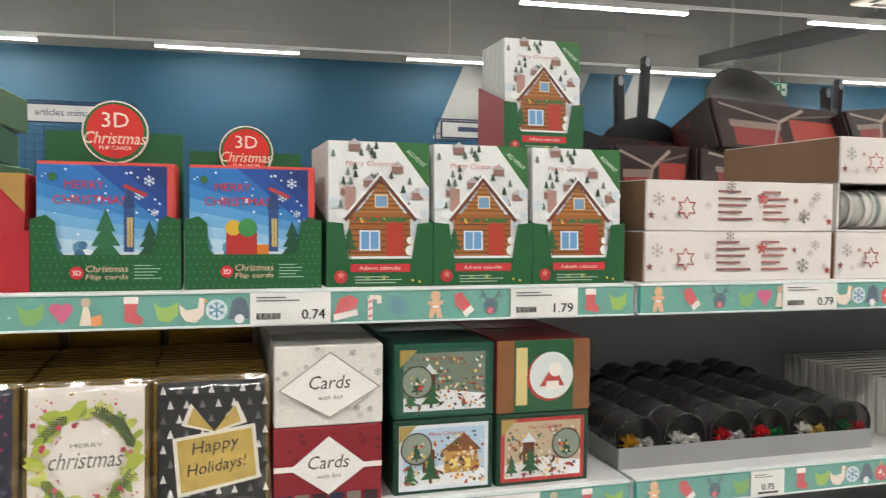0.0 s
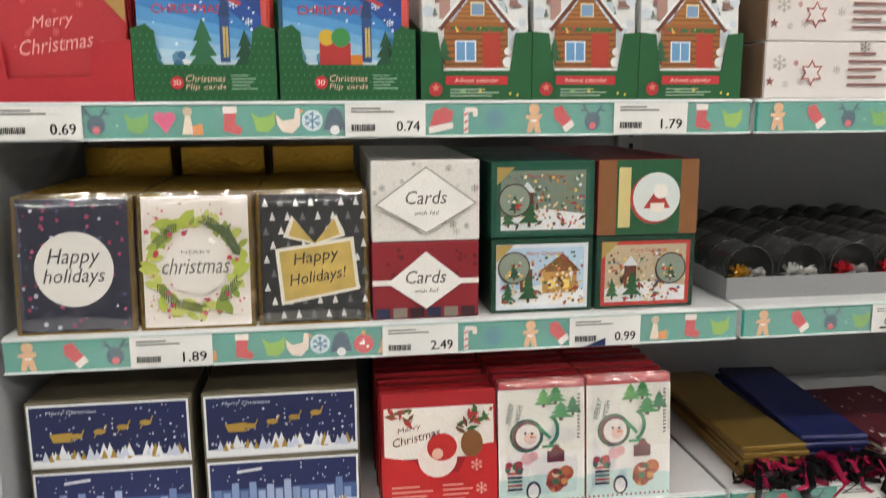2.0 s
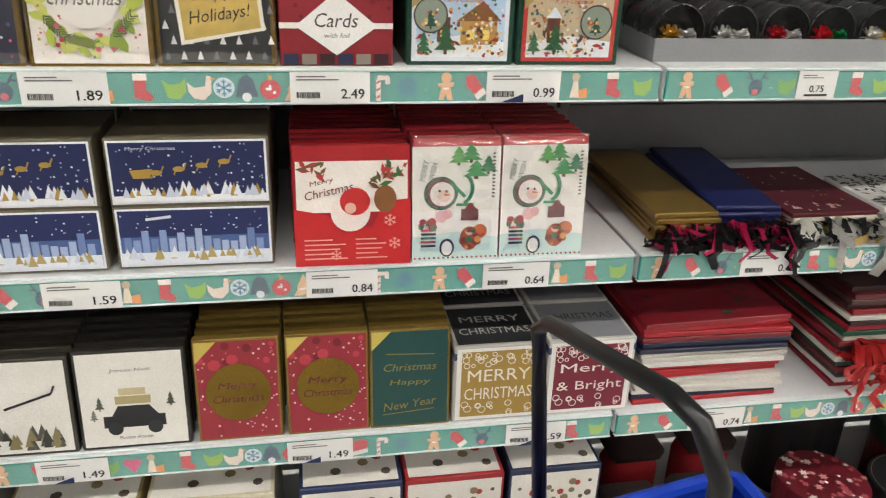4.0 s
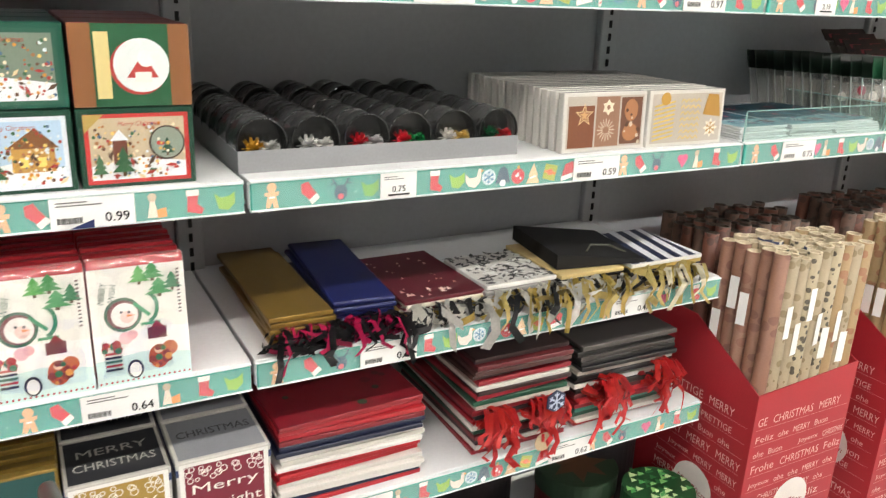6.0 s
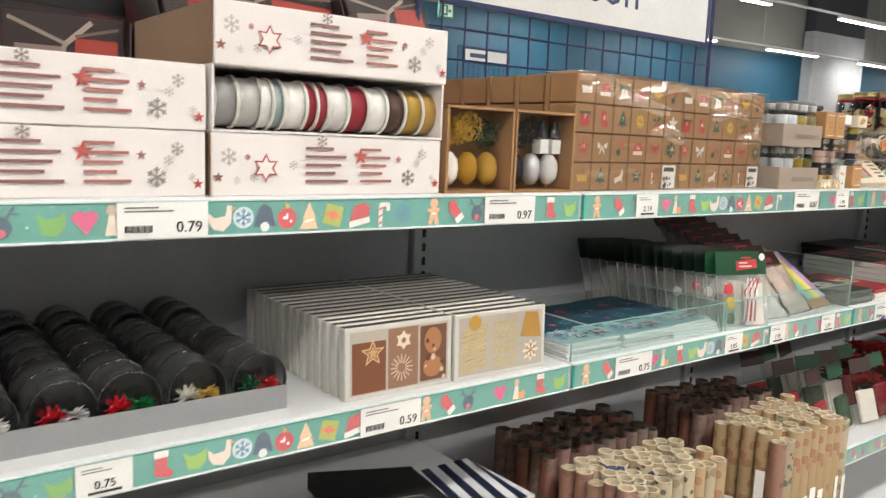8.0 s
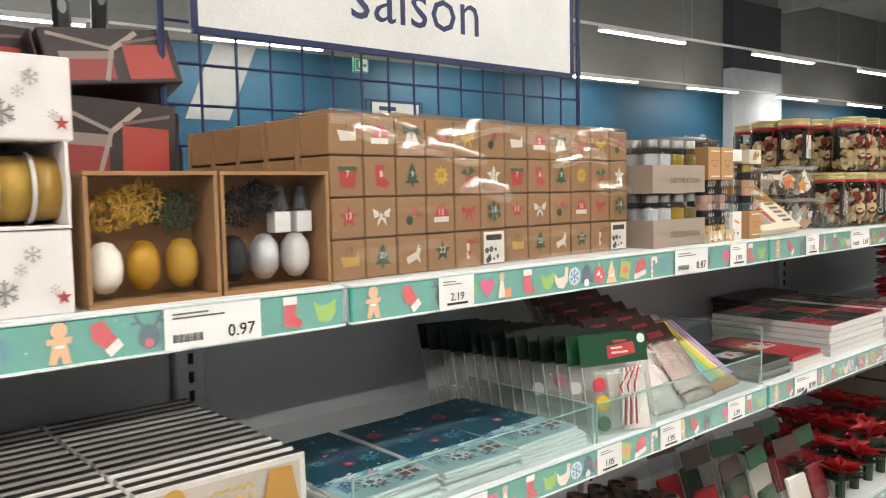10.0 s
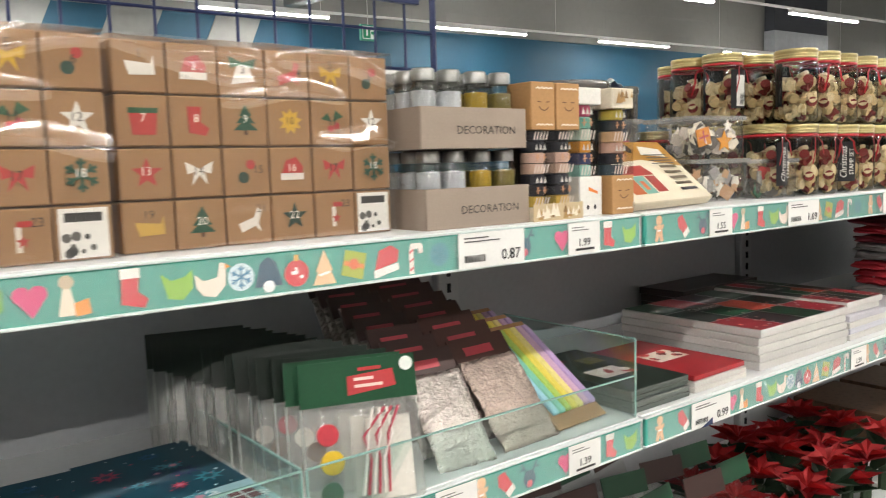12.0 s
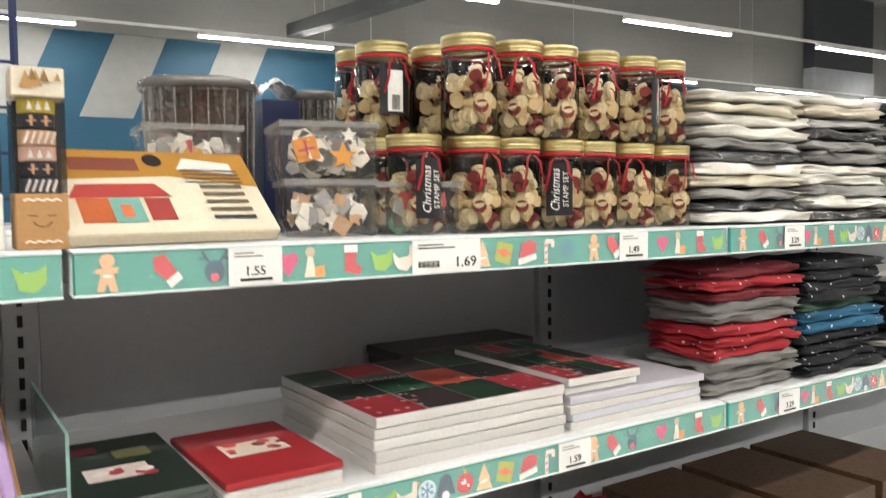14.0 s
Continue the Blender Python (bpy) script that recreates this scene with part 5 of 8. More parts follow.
# ornament boxes
for x, cols in ((0.722, ("b8912f", "c9a23a", "2f4a34", "e8e4da", "b98a2a", "a9842f")), (0.857, ("1c1c20", "26262c", "d9d6d2", "101014", "b9b9bc", "c4c2c0"))):
    t = thing("ornament_box", "kraft window box of hanging Christmas ornaments", "ornament box", T3(x, 0.015, Z[0]), "ornament boxes")
    part("back", bm_box(0.132, 0.003, 0.13, 0, (0, 0.06, 0)), KRAFT, t)
    for b in (bm_box(0.132, 0.0595, 0.004), bm_box(0.132, 0.0595, 0.004, 0, (0, 0, 0.126))):
        part("edge", b, KRAFT, t)
    for b in (bm_box(0.004, 0.0595, 0.121, 0, (0, 0, 0.0045)), bm_box(0.004, 0.0595, 0.121, 0, (0.128, 0, 0.0045))):
        part("edge", b, KRAFT, t)
    part("window", bm_box(0.122, 0.0008, 0.119, 0, (0.005, 0.003, 0.0055)), FILM2, t, "clear film window")
    for i, (u, v) in enumerate(((0.035, 0.092), (0.06, 0.1), (0.097, 0.09), (0.026, 0.036), (0.064, 0.036), (0.104, 0.036))):
        rg = random.Random(i + int(x * 100))
        if i < 2 or (i == 2 and x < 0.8):
            bm = bmesh.new()
            for _ in range(190):
                a, e = rg.uniform(0, 6.28), 0.024 * math.sqrt(rg.random())
                c = Vector((u + e * math.cos(a), 0.03 + rg.uniform(-0.012, 0.012), v + e * 0.9 * math.sin(a)))
                q = Matrix.Translation(c) @ Euler((rg.uniform(0, 3), rg.uniform(0, 3), rg.uniform(0, 3))).to_matrix().to_4x4() @ Matrix.Diagonal((0.006, 0.0012, 0.0012, 1))
                bmesh.ops.create_cube(bm, size=1, matrix=q)
            part("pompom", bm, mat(cols[i], 0.6, 0.2, 0.2), t)
        elif i == 2:
            for g in (-0.014, 0.014):
                part("gift_bell", bm_lathe([(0, 0.028), (0.006, 0.026), (0.009, 0.014), (0.013, 0.0), (0, 0)], 12), mat("17171c", 0.4), t).location = (u + g, 0.03, v - 0.002)
                gb = part("gift", bm_box(0.02, 0.02, 0.024, 0.001, (-0.01, -0.01, 0)), mat("dcdcda", 0.4), t)
                gb.location = (u + g, 0.03, v - 0.028)
                part("bow", bm_sheet([(-0.008, 0), (0, 0.003), (0.008, 0), (0.008, 0.007), (0, 0.004), (-0.008, 0.007)], 0.004), mat("e9e9e8", 0.4), gb).location = (0, -0.003, 0.024)
        else:
            part("bauble", bm_lathe([(0, -0.026), (0.008, -0.024), (0.0155, -0.014), (0.0175, 0), (0.0155, 0.014), (0.008, 0.024), (0, 0.026)], 16), mat(cols[i], 0.25, 0.5 if i == 4 else 0.0, 0.3, 200, 0.4), t, "", True).location = (u, 0.032, v)

# ---- advent calendars ----
ICON_COLS = {"r": "b53a34", "g": "2f5a3a", "w": "e6e0d6", "y": "d0a52f"}


def icon(p, n, w, h):
    u, v = w * 0.5, h * 0.5
    k = "wrgryrrrgygwrwgrrggygwgry"[n % 25]
    c = ICON_COLS[k]
    if n in (2, 16):
        p.poly([(u - 0.013, v - 0.005), (u + 0.011, v - 0.005), (u + 0.013, v + 0.002), (u + 0.004, v + 0.013), (u - 0.008, v + 0.009)], "b53a34").rect(u - 0.014, v - 0.011, 0.027, 0.007, "e9e4da")
    elif n in (9, 20):
        p.tree(u, v - 0.014, 0.027, 0.03, "25503a")
    elif n in (7,):
        p.poly([(u - 0.011, v - 0.014), (u + 0.011, v - 0.014), (u + 0.013, v + 0.006), (u - 0.013, v + 0.006)], "b53a34").rect(u - 0.014, v + 0.006, 0.028, 0.005, "2f5a3a")
    elif n in (8,):
        p.poly([(u - 0.009, v + 0.013), (u + 0.005, v + 0.013), (u + 0.004, v - 0.002), (u + 0.013, v - 0.008), (u + 0.009, v - 0.015), (u - 0.008, v - 0.012)], "b53a34")
    elif n in (12, 13, 22):
        p.star(u, v, 0.015, {12: "e6e2d8", 13: "b53a34", 22: "1f3a2e"}[n])
    elif n in (3,):
        p.poly([(u - 0.013, v - 0.014), (u + 0.013, v - 0.01), (u + 0.005, v + 0.007), (u - 0.005, v + 0.007)], "e6e0d6").poly([(u - 0.015, v + 0.014), (u, v + 0.008), (u + 0.015, v + 0.013), (u + 0.012, v + 0.002), (u, v + 0.006), (u - 0.013, v + 0.002)], "2f5a3a")
    elif n in (5, 17, 14):
        c = {5: "d0a52f", 17: "b53a34", 14: "e6e0d6"}[n]
        p.poly([(u - 0.014, v + 0.01), (u, v + 0.003), (u + 0.014, v + 0.01), (u + 0.012, v - 0.002), (u + 0.005, v), (u + 0.008, v - 0.013), (u, v - 0.003), (u - 0.008, v - 0.013), (u - 0.005, v), (u - 0.012, v - 0.002)], c)
    elif n in (11,):
        p.poly([(u - 0.014, v + 0.003), (u, v), (u - 0.006, v + 0.01)], "2f5a3a").poly([(u + 0.014, v + 0.006), (u, v), (u + 0.004, v + 0.013)], "2f5a3a").disc(u - 0.002, v - 0.007, 0.004, "b53a34", seg=8).disc(u + 0.005, v - 0.004, 0.004, "b53a34", seg=8)
    elif n in (18,):
        p.flake(u, v, 0.015, "25503a", 0.003)
    elif n in (4, 21):
        c = "c0544c" if n == 4 else "e6e0d6"
        p.poly([(u - 0.013, v - 0.004), (u + 0.004, v + 0.002), (u + 0.008, v + 0.012), (u + 0.013, v + 0.009), (u + 0.009, v - 0.004), (u + 0.012, v - 0.013), (u + 0.005, v - 0.007), (u - 0.01, v - 0.013)], c)
    elif n in (6, 15):
        p.disc(u - 0.005, v - 0.007, 0.006, "233f30", seg=10).disc(u + 0.003, v + 0.006, 0.005, "b53a34", seg=10)
    elif n in (10,):
        p.star(u, v, 0.014, "d0a52f", 9, 0.6)
    elif n in (1, 19):
        c = "e6e0d6" if n == 1 else "c9a24a"
        p.poly([(u - 0.014, v + 0.004), (u + 0.01, v + 0.002), (u + 0.013, v + 0.01), (u + 0.014, v - 0.008), (u - 0.01, v - 0.009)], c)
    elif n == 23:
        p.line((u - 0.003, v - 0.014), (u - 0.003, v + 0.008), 0.005, "e2dcd0").line((u - 0.004, v + 0.01), (u + 0.008, v + 0.01), 0.005, "b53a34").star(u, v - 0.005, 0.006, "b53a34")
    light = n in (7, 8, 9, 13, 16, 20, 22, 2, 18)
    p.text(str(n), u + (0.012 if n in (15, 21, 23, 4) else 0), v + (0.002 if light else 0.001) + (0.01 if n in (19, 1, 5, 21, 23) else 0), 0.008, "f0ebe0" if light else "3a2a1c")


CAL_W, CAL_H, CAL_D = 0.305, 0.199, 0.072
DRAWER = mesh_of("drawer", bm_box(CAL_W / 6 - 0.0018, 0.06, CAL_H / 4 - 0.0018, 0.0014), KRAFT)


def calendar(x, y, z, detail, turn=0.0):
    t = thing("advent_calendar", "kraft cardboard advent calendar of numbered boxes in shiny film", "advent calendar", T3(x, y, z, turn), "advent calendars")
    part("core", bm_box(CAL_W, CAL_D - 0.062, CAL_H, 0.001, (0, 0.062, 0)), KRAFT, t)
    for r in range(4):
        for c in range(6):
            n = 6 * r + c + 1
            if not detail and r > 0:
                continue
            dr = part("drawer", DRAWER, None, t)
            dr.location = (c * CAL_W / 6 + 0.0009, 0.001 + rnd.uniform(0, 0.0012), (3 - r) * CAL_H / 4 + 0.0009)
            if detail:
                p = Print()
                if n == 24:
                    p.rect(0.003, 0.002, 0.042, 0.044, "efece4").rect(0.008, 0.034, 0.032, 0.008, "33312e").confetti(0.008, 0.006, 0.03, 0.022, 9, 0.0035, ["33312e", "5a5651"], 4)
                else:
                    icon(p, n, CAL_W / 6, CAL_H / 4)
                p.make(dr)
    if not detail:
        part("front", bm_box(CAL_W, 0.06, CAL_H * 0.75 - 0.002, 0.001, (0, 0.001, 0)), KRAFT, t)
    if detail:
        bm = bmesh.new()
        bmesh.ops.create_grid(bm, x_segments=100, y_segments=130, size=0.5)
        rg = random.Random(int(x * 100))
        folds = [(rg.uniform(*a), rg.uniform(0.35, 0.6), q + rg.uniform(-0.02, 0.02), rg.uniform(-0.14, 0.1), rg.uniform(0, 6), rg.uniform(0.32, 0.36)) for q, a in ((0.95, (-0.1, 0.1)), (0.91, (0.5, 0.6)), (0.84, (0.0, 0.15)), (0.74, (0.3, 0.5)), (0.5, (0.6, 0.7)))]
        for v in bm.verts:
            u, w = v.co.x + 0.5, v.co.y + 0.5
            out = 0.003 + 0.0016 * noise.noise(Vector((u * 5, w * 7, x)))
            for u0, span, w0, slope, ph, steep in folds:
                f = (u - u0) / span
                if 0 < f < 1:
                    line = w0 + slope * (f - 0.5) + 0.018 * math.sin(7 * f + ph)
                    rise = (w - line) * CAL_H
                    reach = 0.017 * math.sin(math.pi * f) ** 0.4
                    if -0.007 < rise < reach:
                        g = reach - max(rise, 0)
                        out += (steep * g + 0.11 * g * g / reach) * (1 + min(rise, 0) / 0.007)
            v.co = Vector((u * (CAL_W + 0.004) - 0.002, -0.002 - out, w * (CAL_H + 0.004)))
        f = part("film", bm, FILM, t, "crumpled clear shrink film", True)
        top = bmesh.new()
        bmesh.ops.create_grid(top, x_segments=30, y_segments=8, size=0.5)
        for v in top.verts:
            v.co = Vector(((v.co.x + 0.5) * (CAL_W + 0.004) - 0.002, (v.co.y + 0.5) * 0.075 - 0.004, CAL_H + 0.003 + 0.003 * noise.noise(Vector((v.co.x * 9, v.co.y * 9, x)))))
        part("film", top, FILM, t, "", True)


for j in range(5):
    calendar(0.998, 0.026 + j * 0.078, Z[0], j == 0, 2.5)
    calendar(1.312, 0.050 + j * 0.078, Z[0], j == 0, 1.2)

# ---- top shelf, third bay ----
GREIGE = mat("9c8d80", 0.7, 0, 0.08, 100, 0.06)


def vial(cap, fill, x, y, z, label):
    t = thing("glitter_bottle", label, "small bottle", T3(x, y, z), "decoration bottles")
    part("glass", bm_lathe([(0, 0), (0.014, 0), (0.0155, 0.003), (0.0155, 0.066), (0.0125, 0.072), (0.0125, 0.077)], 16), GLASS, t, "", True)
    part("fill", bm_lathe([(0, 0.002), (0.0148, 0.002), (0.0148, 0.064), (0, 0.066)], 14), mat(fill, 0.4, 0.0, 0.5, 600, 0.9), t)
    part("cap", bm_lathe([(0.0138, 0.0755), (0.0138, 0.088), (0.012, 0.0898), (0, 0.0898)], 18), mat(cap, 0.35, 0.85), t, "silver screw cap", True)
    return t


def deco_tray(x, y, z):
    w, d, h = 0.163, 0.13, 0.048
    t = thing("decoration_tray", "grey-brown cardboard tray lettered DECORATION", "cardboard tray", T3(x, y, z), "decoration trays")
    f = part("front", bm_box(w, 0.002, h, 0.0005), GREIGE, t)
    Print().text("DECORATION", w * 0.6, h * 0.45, 0.0095, "3a3532", w * 0.56).make(f)
    part("side", bm_box(0.002, d, h, 0, (0, 0.0022, 0)), GREIGE, t)
    part("side", bm_box(0.002, d, h, 0, (w - 0.002, 0.0022, 0)), GREIGE, t)
    part("floor", bm_box(w - 0.005, d, 0.002, 0, (0.0025, 0.0022, 0.0)), GREIGE, t)
    part("back", bm_box(w - 0.005, 0.002, h, 0, (0.0025, d, 0.0022)), GREIGE, t)
    vs = [(0.019, "e6e8f0"), (0.057, "eceef6"), (0.098, "c4a028"), (0.137, "8a7c3c")]
    if not VIALS:
        for u, c in vs:
            VIALS.append(vial("8e8e8b", c, x + u, y + 0.02, z + 0.0025, "small glass bottle of glitter with a silver cap"))
        start = 1
    else:
        start = 0
    for j in range(start, 4):
        for (u, c), v in zip(vs, VIALS):
            copy_thing(v, T3(x + u, y + 0.02 + j * 0.031, z + 0.0025))


VIALS = []
deco_tray(1.640, 0.022, Z[0])
deco_tray(1.634, 0.019, Z[0] + 0.094)


def gift_tube(x, y, w, h, top, body, foot, face):
    """A slim clear box with a printed head and foot and a column of tape rolls between."""
    d = 0.045
    hd, ft = {1: (0.34, 0.10), 0: (0.13, 0.31), -1: (0.16, 0.31)}[face]
    t = thing("washi_tape_box", "tall slim clear window box of patterned craft tapes", "craft tape box", T3(x, y, Z[0]), "craft tape boxes")
    fb = part("foot", bm_box(w, d, h * ft, 0.001), mat(foot, 0.6), t)
    hb = part("head", bm_box(w, d, h * hd, 0.001, (0, 0, h * (1 - hd))), mat(top, 0.6), t)
    mid, z0 = h * (1 - hd - ft), h * ft + 0.0005
    part("spine", bm_box(w, 0.003, mid - 0.001, 0, (0, d - 0.004, z0)), mat("3a332c", 0.6), t)
    n = len(body)
    for i, c in enumerate(body):
        z, q = z0 + i * mid / n, mid / n - 0.001
        r = part("tape_roll", bm_cyl(w * 0.37, q, 20, (w / 2, d / 2, z), "z", None, True, 0.0006), mat(c, 0.4, 0, 0.3, 300), t)
        p = Print()
        k = w * 0.28
        if i % 3 == 0:
            for g in range(5):
                p.line((w / 2 - k + g * k * 0.45, z + q * 0.1), (w / 2 - k + g * k * 0.45 + 0.004, z + q * 0.9), 0.0022, "efe0d6")
        elif i % 3 == 1:
            for g in (-0.5, 0.5):
                u, v = w / 2 + g * k, z + q * 0.5
                p.disc(u, v + q * 0.28, q * 0.13, "d8a27c", seg=8).line((u, v + q * 0.2), (u, v - q * 0.3), q * 0.16, "d8a27c").line((u - q * 0.3, v), (u + q * 0.3, v + q * 0.06), q * 0.1, "d8a27c")
        else:
            for g in (-0.6, 0.0, 0.6):
                u = w / 2 + g * k
                p.poly([(u - q * 0.2, z + q * 0.2), (u + q * 0.2, z + q * 0.2), (u, z + q * 0.8)], "e6e2da")
        p.make(r, Matrix.Translation((0, d / 2 - w * 0.37 - 0.0002, 0)))
    part("window", bm_box(w - 0.001, 0.0006, mid, 0, (0.0005, 0.0004, z0)), PLASTIC, t, "clear plastic window")
    for q in (0.0002, w - 0.0008):
        part("window", bm_box(0.0006, d - 0.006, mid, 0, (q, 0.001, z0)), PLASTIC, t, "clear plastic side")
    p = Print()

    def smile(v, c):
        for g in (-1, 1):
            p.line((w * (0.5 + 0.26 * g), v + 0.007), (w * (0.5 + 0.1 * g), v + 0.0065), 0.0013, c)
        for g in range(6):
            a, b = math.pi * (1.15 + 0.117 * g), math.pi * (1.15 + 0.117 * (g + 1))
            p.line((w * 0.5 + 0.009 * math.cos(a), v + 0.005 + 0.009 * math.sin(a)), (w * 0.5 + 0.009 * math.cos(b), v + 0.005 + 0.009 * math.sin(b)), 0.0014, c)

    def icing(v):
        for g in range(8):
            p.line((w * (0.15 + 0.088 * g), v + 0.002 * (g % 2)), (w * (0.15 + 0.088 * (g + 1)), v + 0.002 * ((g + 1) % 2)), 0.0016, "f3ead9")

    if face == 1:
        smile(h * 0.82, "6b4a2c"), icing(h * 0.95), icing(h * 0.69)
        p.confetti(w * 0.1, 0.002, w * 0.8, h * 0.03, 6, 0.005, ["b08a55", "f1e8d6"], 2, "tree")
    elif face == 0:
        p.poly([(w * 0.4, h * 0.2), (w * 0.8, h * 0.17), (w * 0.8, h * 0.19), (w * 0.4, h * 0.23)], "e0803c")
        for u in (0.36, 0.66):
            p.disc(w * u, h * 0.07, 0.0026, "26262a", 0.0034, 10)
    else:
        smile(h * 0.15, "6b4a2c"), icing(h * 0.27), icing(h * 0.04)
        p.confetti(w * 0.1, h * 0.88, w * 0.8, h * 0.05, 6, 0.006, ["b08a55", "8a6a3f"], 2, "tree")
    p.make(fb)


TAPES = ("d9b54a", "26262e", "30303a", "c9a894", "d8b4a4", "24242c", "2e2e38")
gift_tube(1.804, 0.016, 0.042, 0.176, "b58a5a", TAPES, "e2d6bd", 1)
gift_tube(1.849, 0.016, 0.043, 0.176, "b58a5a", TAPES, "e2d6bd", 1)
gift_tube(1.904, 0.030, 0.047, 0.174, "e6e4de", ("8fc4b6", "2f3c68", "d9952c", "bfd2c0", "86c6b4", "cf5076"), "e6e4de", 0)
gift_tube(1.960, 0.019, 0.046, 0.174, "dcd2bd", ("3c4650", "2a2a30", "d0a898", "c9a27a", "26262e", "cdb84a"), "b58a5a", -1)
p0 = thing("printed_sleeve", "cream cardboard sleeve below the tape boxes", "cardboard sleeve", T3(1.803, 0.0145, Z[0]))
part("sleeve", bm_box(0.0915, 0.001, 0.022), mat("cdb892", 0.6), p0)
Print().confetti(0.006, 0.003, 0.08, 0.008, 9, 0.006, ["efe6d2", "8a6a3f"], 2, "tree").make(p0)

# ---- top shelf, fourth bay ----


def d_ginger(p, w, h):
    p.rect(0.001, 0.001, w - 0.002, h - 0.002, "e6dcc4").poly([(0, h), (w, h), (w, h * 0.55), (w * 0.55, h * 0.68), (0, h * 0.62)], "b98636").rect(w * 0.1, h * 0.74, w * 0.32, h * 0.16, "8a4a3a").disc(w * 0.5, h * 0.88, 0.011, "2a2420").poly([(w * 0.6, h * 0.76), (w * 0.9, h * 0.72), (w * 0.9, h * 0.86), (w * 0.66, h * 0.92)], "e9e4da")
    p.rect(w * 0.08, h * 0.12, w * 0.14, h * 0.28, "c0653a").poly([(w * 0.05, h * 0.4), (w * 0.52, h * 0.42), (w * 0.46, h * 0.58), (w * 0.1, h * 0.56)], "b5463f").rect(w * 0.22, h * 0.12, w * 0.14, h * 0.28, "7ab0a4").rect(w * 0.38, h * 0.14, w * 0.12, h * 0.26, "a8443f").rect(w * 0.26, h * 0.18, w * 0.05, h * 0.14, "d9764a")
    for i in range(5):
        p.rect(w * 0.68, h * (0.14 + 0.095 * i), w * 0.22, h * 0.045, "6a5f4c" if i else "3a3a40")
    for i in range(4):
        p.line((w * 0.62, h * (0.6 + 0.05 * i)), (w * 0.92, h * (0.6 + 0.05 * i)), 0.002, "4a4a52")


for j in range(5):
    k = boxed("craft_kit", "flat gingerbread house craft kit box leaning back on the pile", "craft kit", 2.004, 0.012 + j * 0.026, Z[0] + 0.002, 0.232, 0.016, 0.136, mat("d9cdb2", 0.5), d_ginger if j == 0 else None, "craft kits")
    k.matrix_basis = T3(2.004 + j * 0.003, 0.014 + j * 0.024, Z[0] + 0.0125, 7, -48)


HAZY = clear("hazy_plastic_rim", "e6e4e0", 0.14, 0.14, 0.3, 0.14)
WAVY = clear("crinkled_clear_wrap", "f2f2f0", 0.08, 0.14, 1.0, 0.02)


def clear_box(x, y, z, w, d, h, cols, seed, rz=0.0, star=False):
    t = thing("clear_box", "clear plastic box of small wooden Christmas shapes", "plastic box", T3(x, y, z, rz), "clear plastic boxes")
    part("shell", bm_box(w, d, h - 0.003, 0.003), WAVY, t)
    rim = join(bm_box(w + 0.006, 0.003, 0.008, 0.001, (-0.003, -0.003, h - 0.008)), bm_box(w + 0.006, 0.003, 0.008, 0.001, (-0.003, d, h - 0.008)), bm_box(0.003, d, 0.008, 0.001, (-0.003, 0, h - 0.008)), bm_box(0.003, d, 0.008, 0.001, (w, 0, h - 0.008)))
    part("rim", rim, HAZY, t, "milky folded rim")
    bm = {c: bmesh.new() for c in cols}
    rg = random.Random(seed)
    for k in range(60):
        c = rg.choice(cols)
        n = rg.choice((4, 5, 6, 10))
        g = rg.uniform(0.7, 1.15)
        front = k < 16
        q = Matrix.Translation((rg.uniform(0.02, w - 0.02), rg.uniform(0.006, 0.014) if front else rg.uniform(0.015, d - 0.012), rg.uniform(0.014, h - 0.022))) @ Euler((rg.uniform(-0.35, 0.35) if front else rg.uniform(-0.8, 0.8), rg.uniform(0, 6), rg.uniform(-0.3, 0.3))).to_matrix().to_4x4()
        pts = [(g * (0.014 if (n != 10 or i % 2) else 0.007) * math.cos(6.283 * i / n), g * (0.014 if (n != 10 or i % 2) else 0.007) * math.sin(6.283 * i / n)) for i in range(n)]
        b2 = bm_sheet(pts, 0.002, q)
        me = bpy.data.meshes.new("tmp")
        b2.to_mesh(me)
        bm[c].from_mesh(me)
        bpy.data.meshes.remove(me)
        b2.free()
    for c, b in bm.items():
        tagged(part("wooden_shapes", b, mat(c, 0.6), t), kind="stuff")
    if star:
        g = part("wooden_gift", bm_box(0.03, 0.002, 0.03, 0.0005), mat("dd8f34", 0.6), t, "orange wooden gift shape")
        g.matrix_basis = Matrix.Translation((0.02, 0.0035, 0.018)) @ Matrix.Rotation(radians(-14), 4, "Y")
        Print().line((0.004, 0.015), (0.026, 0.015), 0.003, "b23a54").line((0.015, 0.004), (0.015, 0.026), 0.003, "b23a54").make(g)
        for u, v, r, c, lab in ((0.078, 0.028, 0.019, "e39a2e", "orange wooden star"), (0.086, 0.055, 0.011, "efe9df", "white wooden star")):
            pts = [((r if k % 2 == 0 else r * 0.45) * math.sin(math.pi * k / 5), (r if k % 2 == 0 else r * 0.45) * math.cos(math.pi * k / 5)) for k in range(10)]
            part("wooden_star", bm_sheet(pts, 0.002), mat(c, 0.6), t, lab).location = (u, 0.003, v)


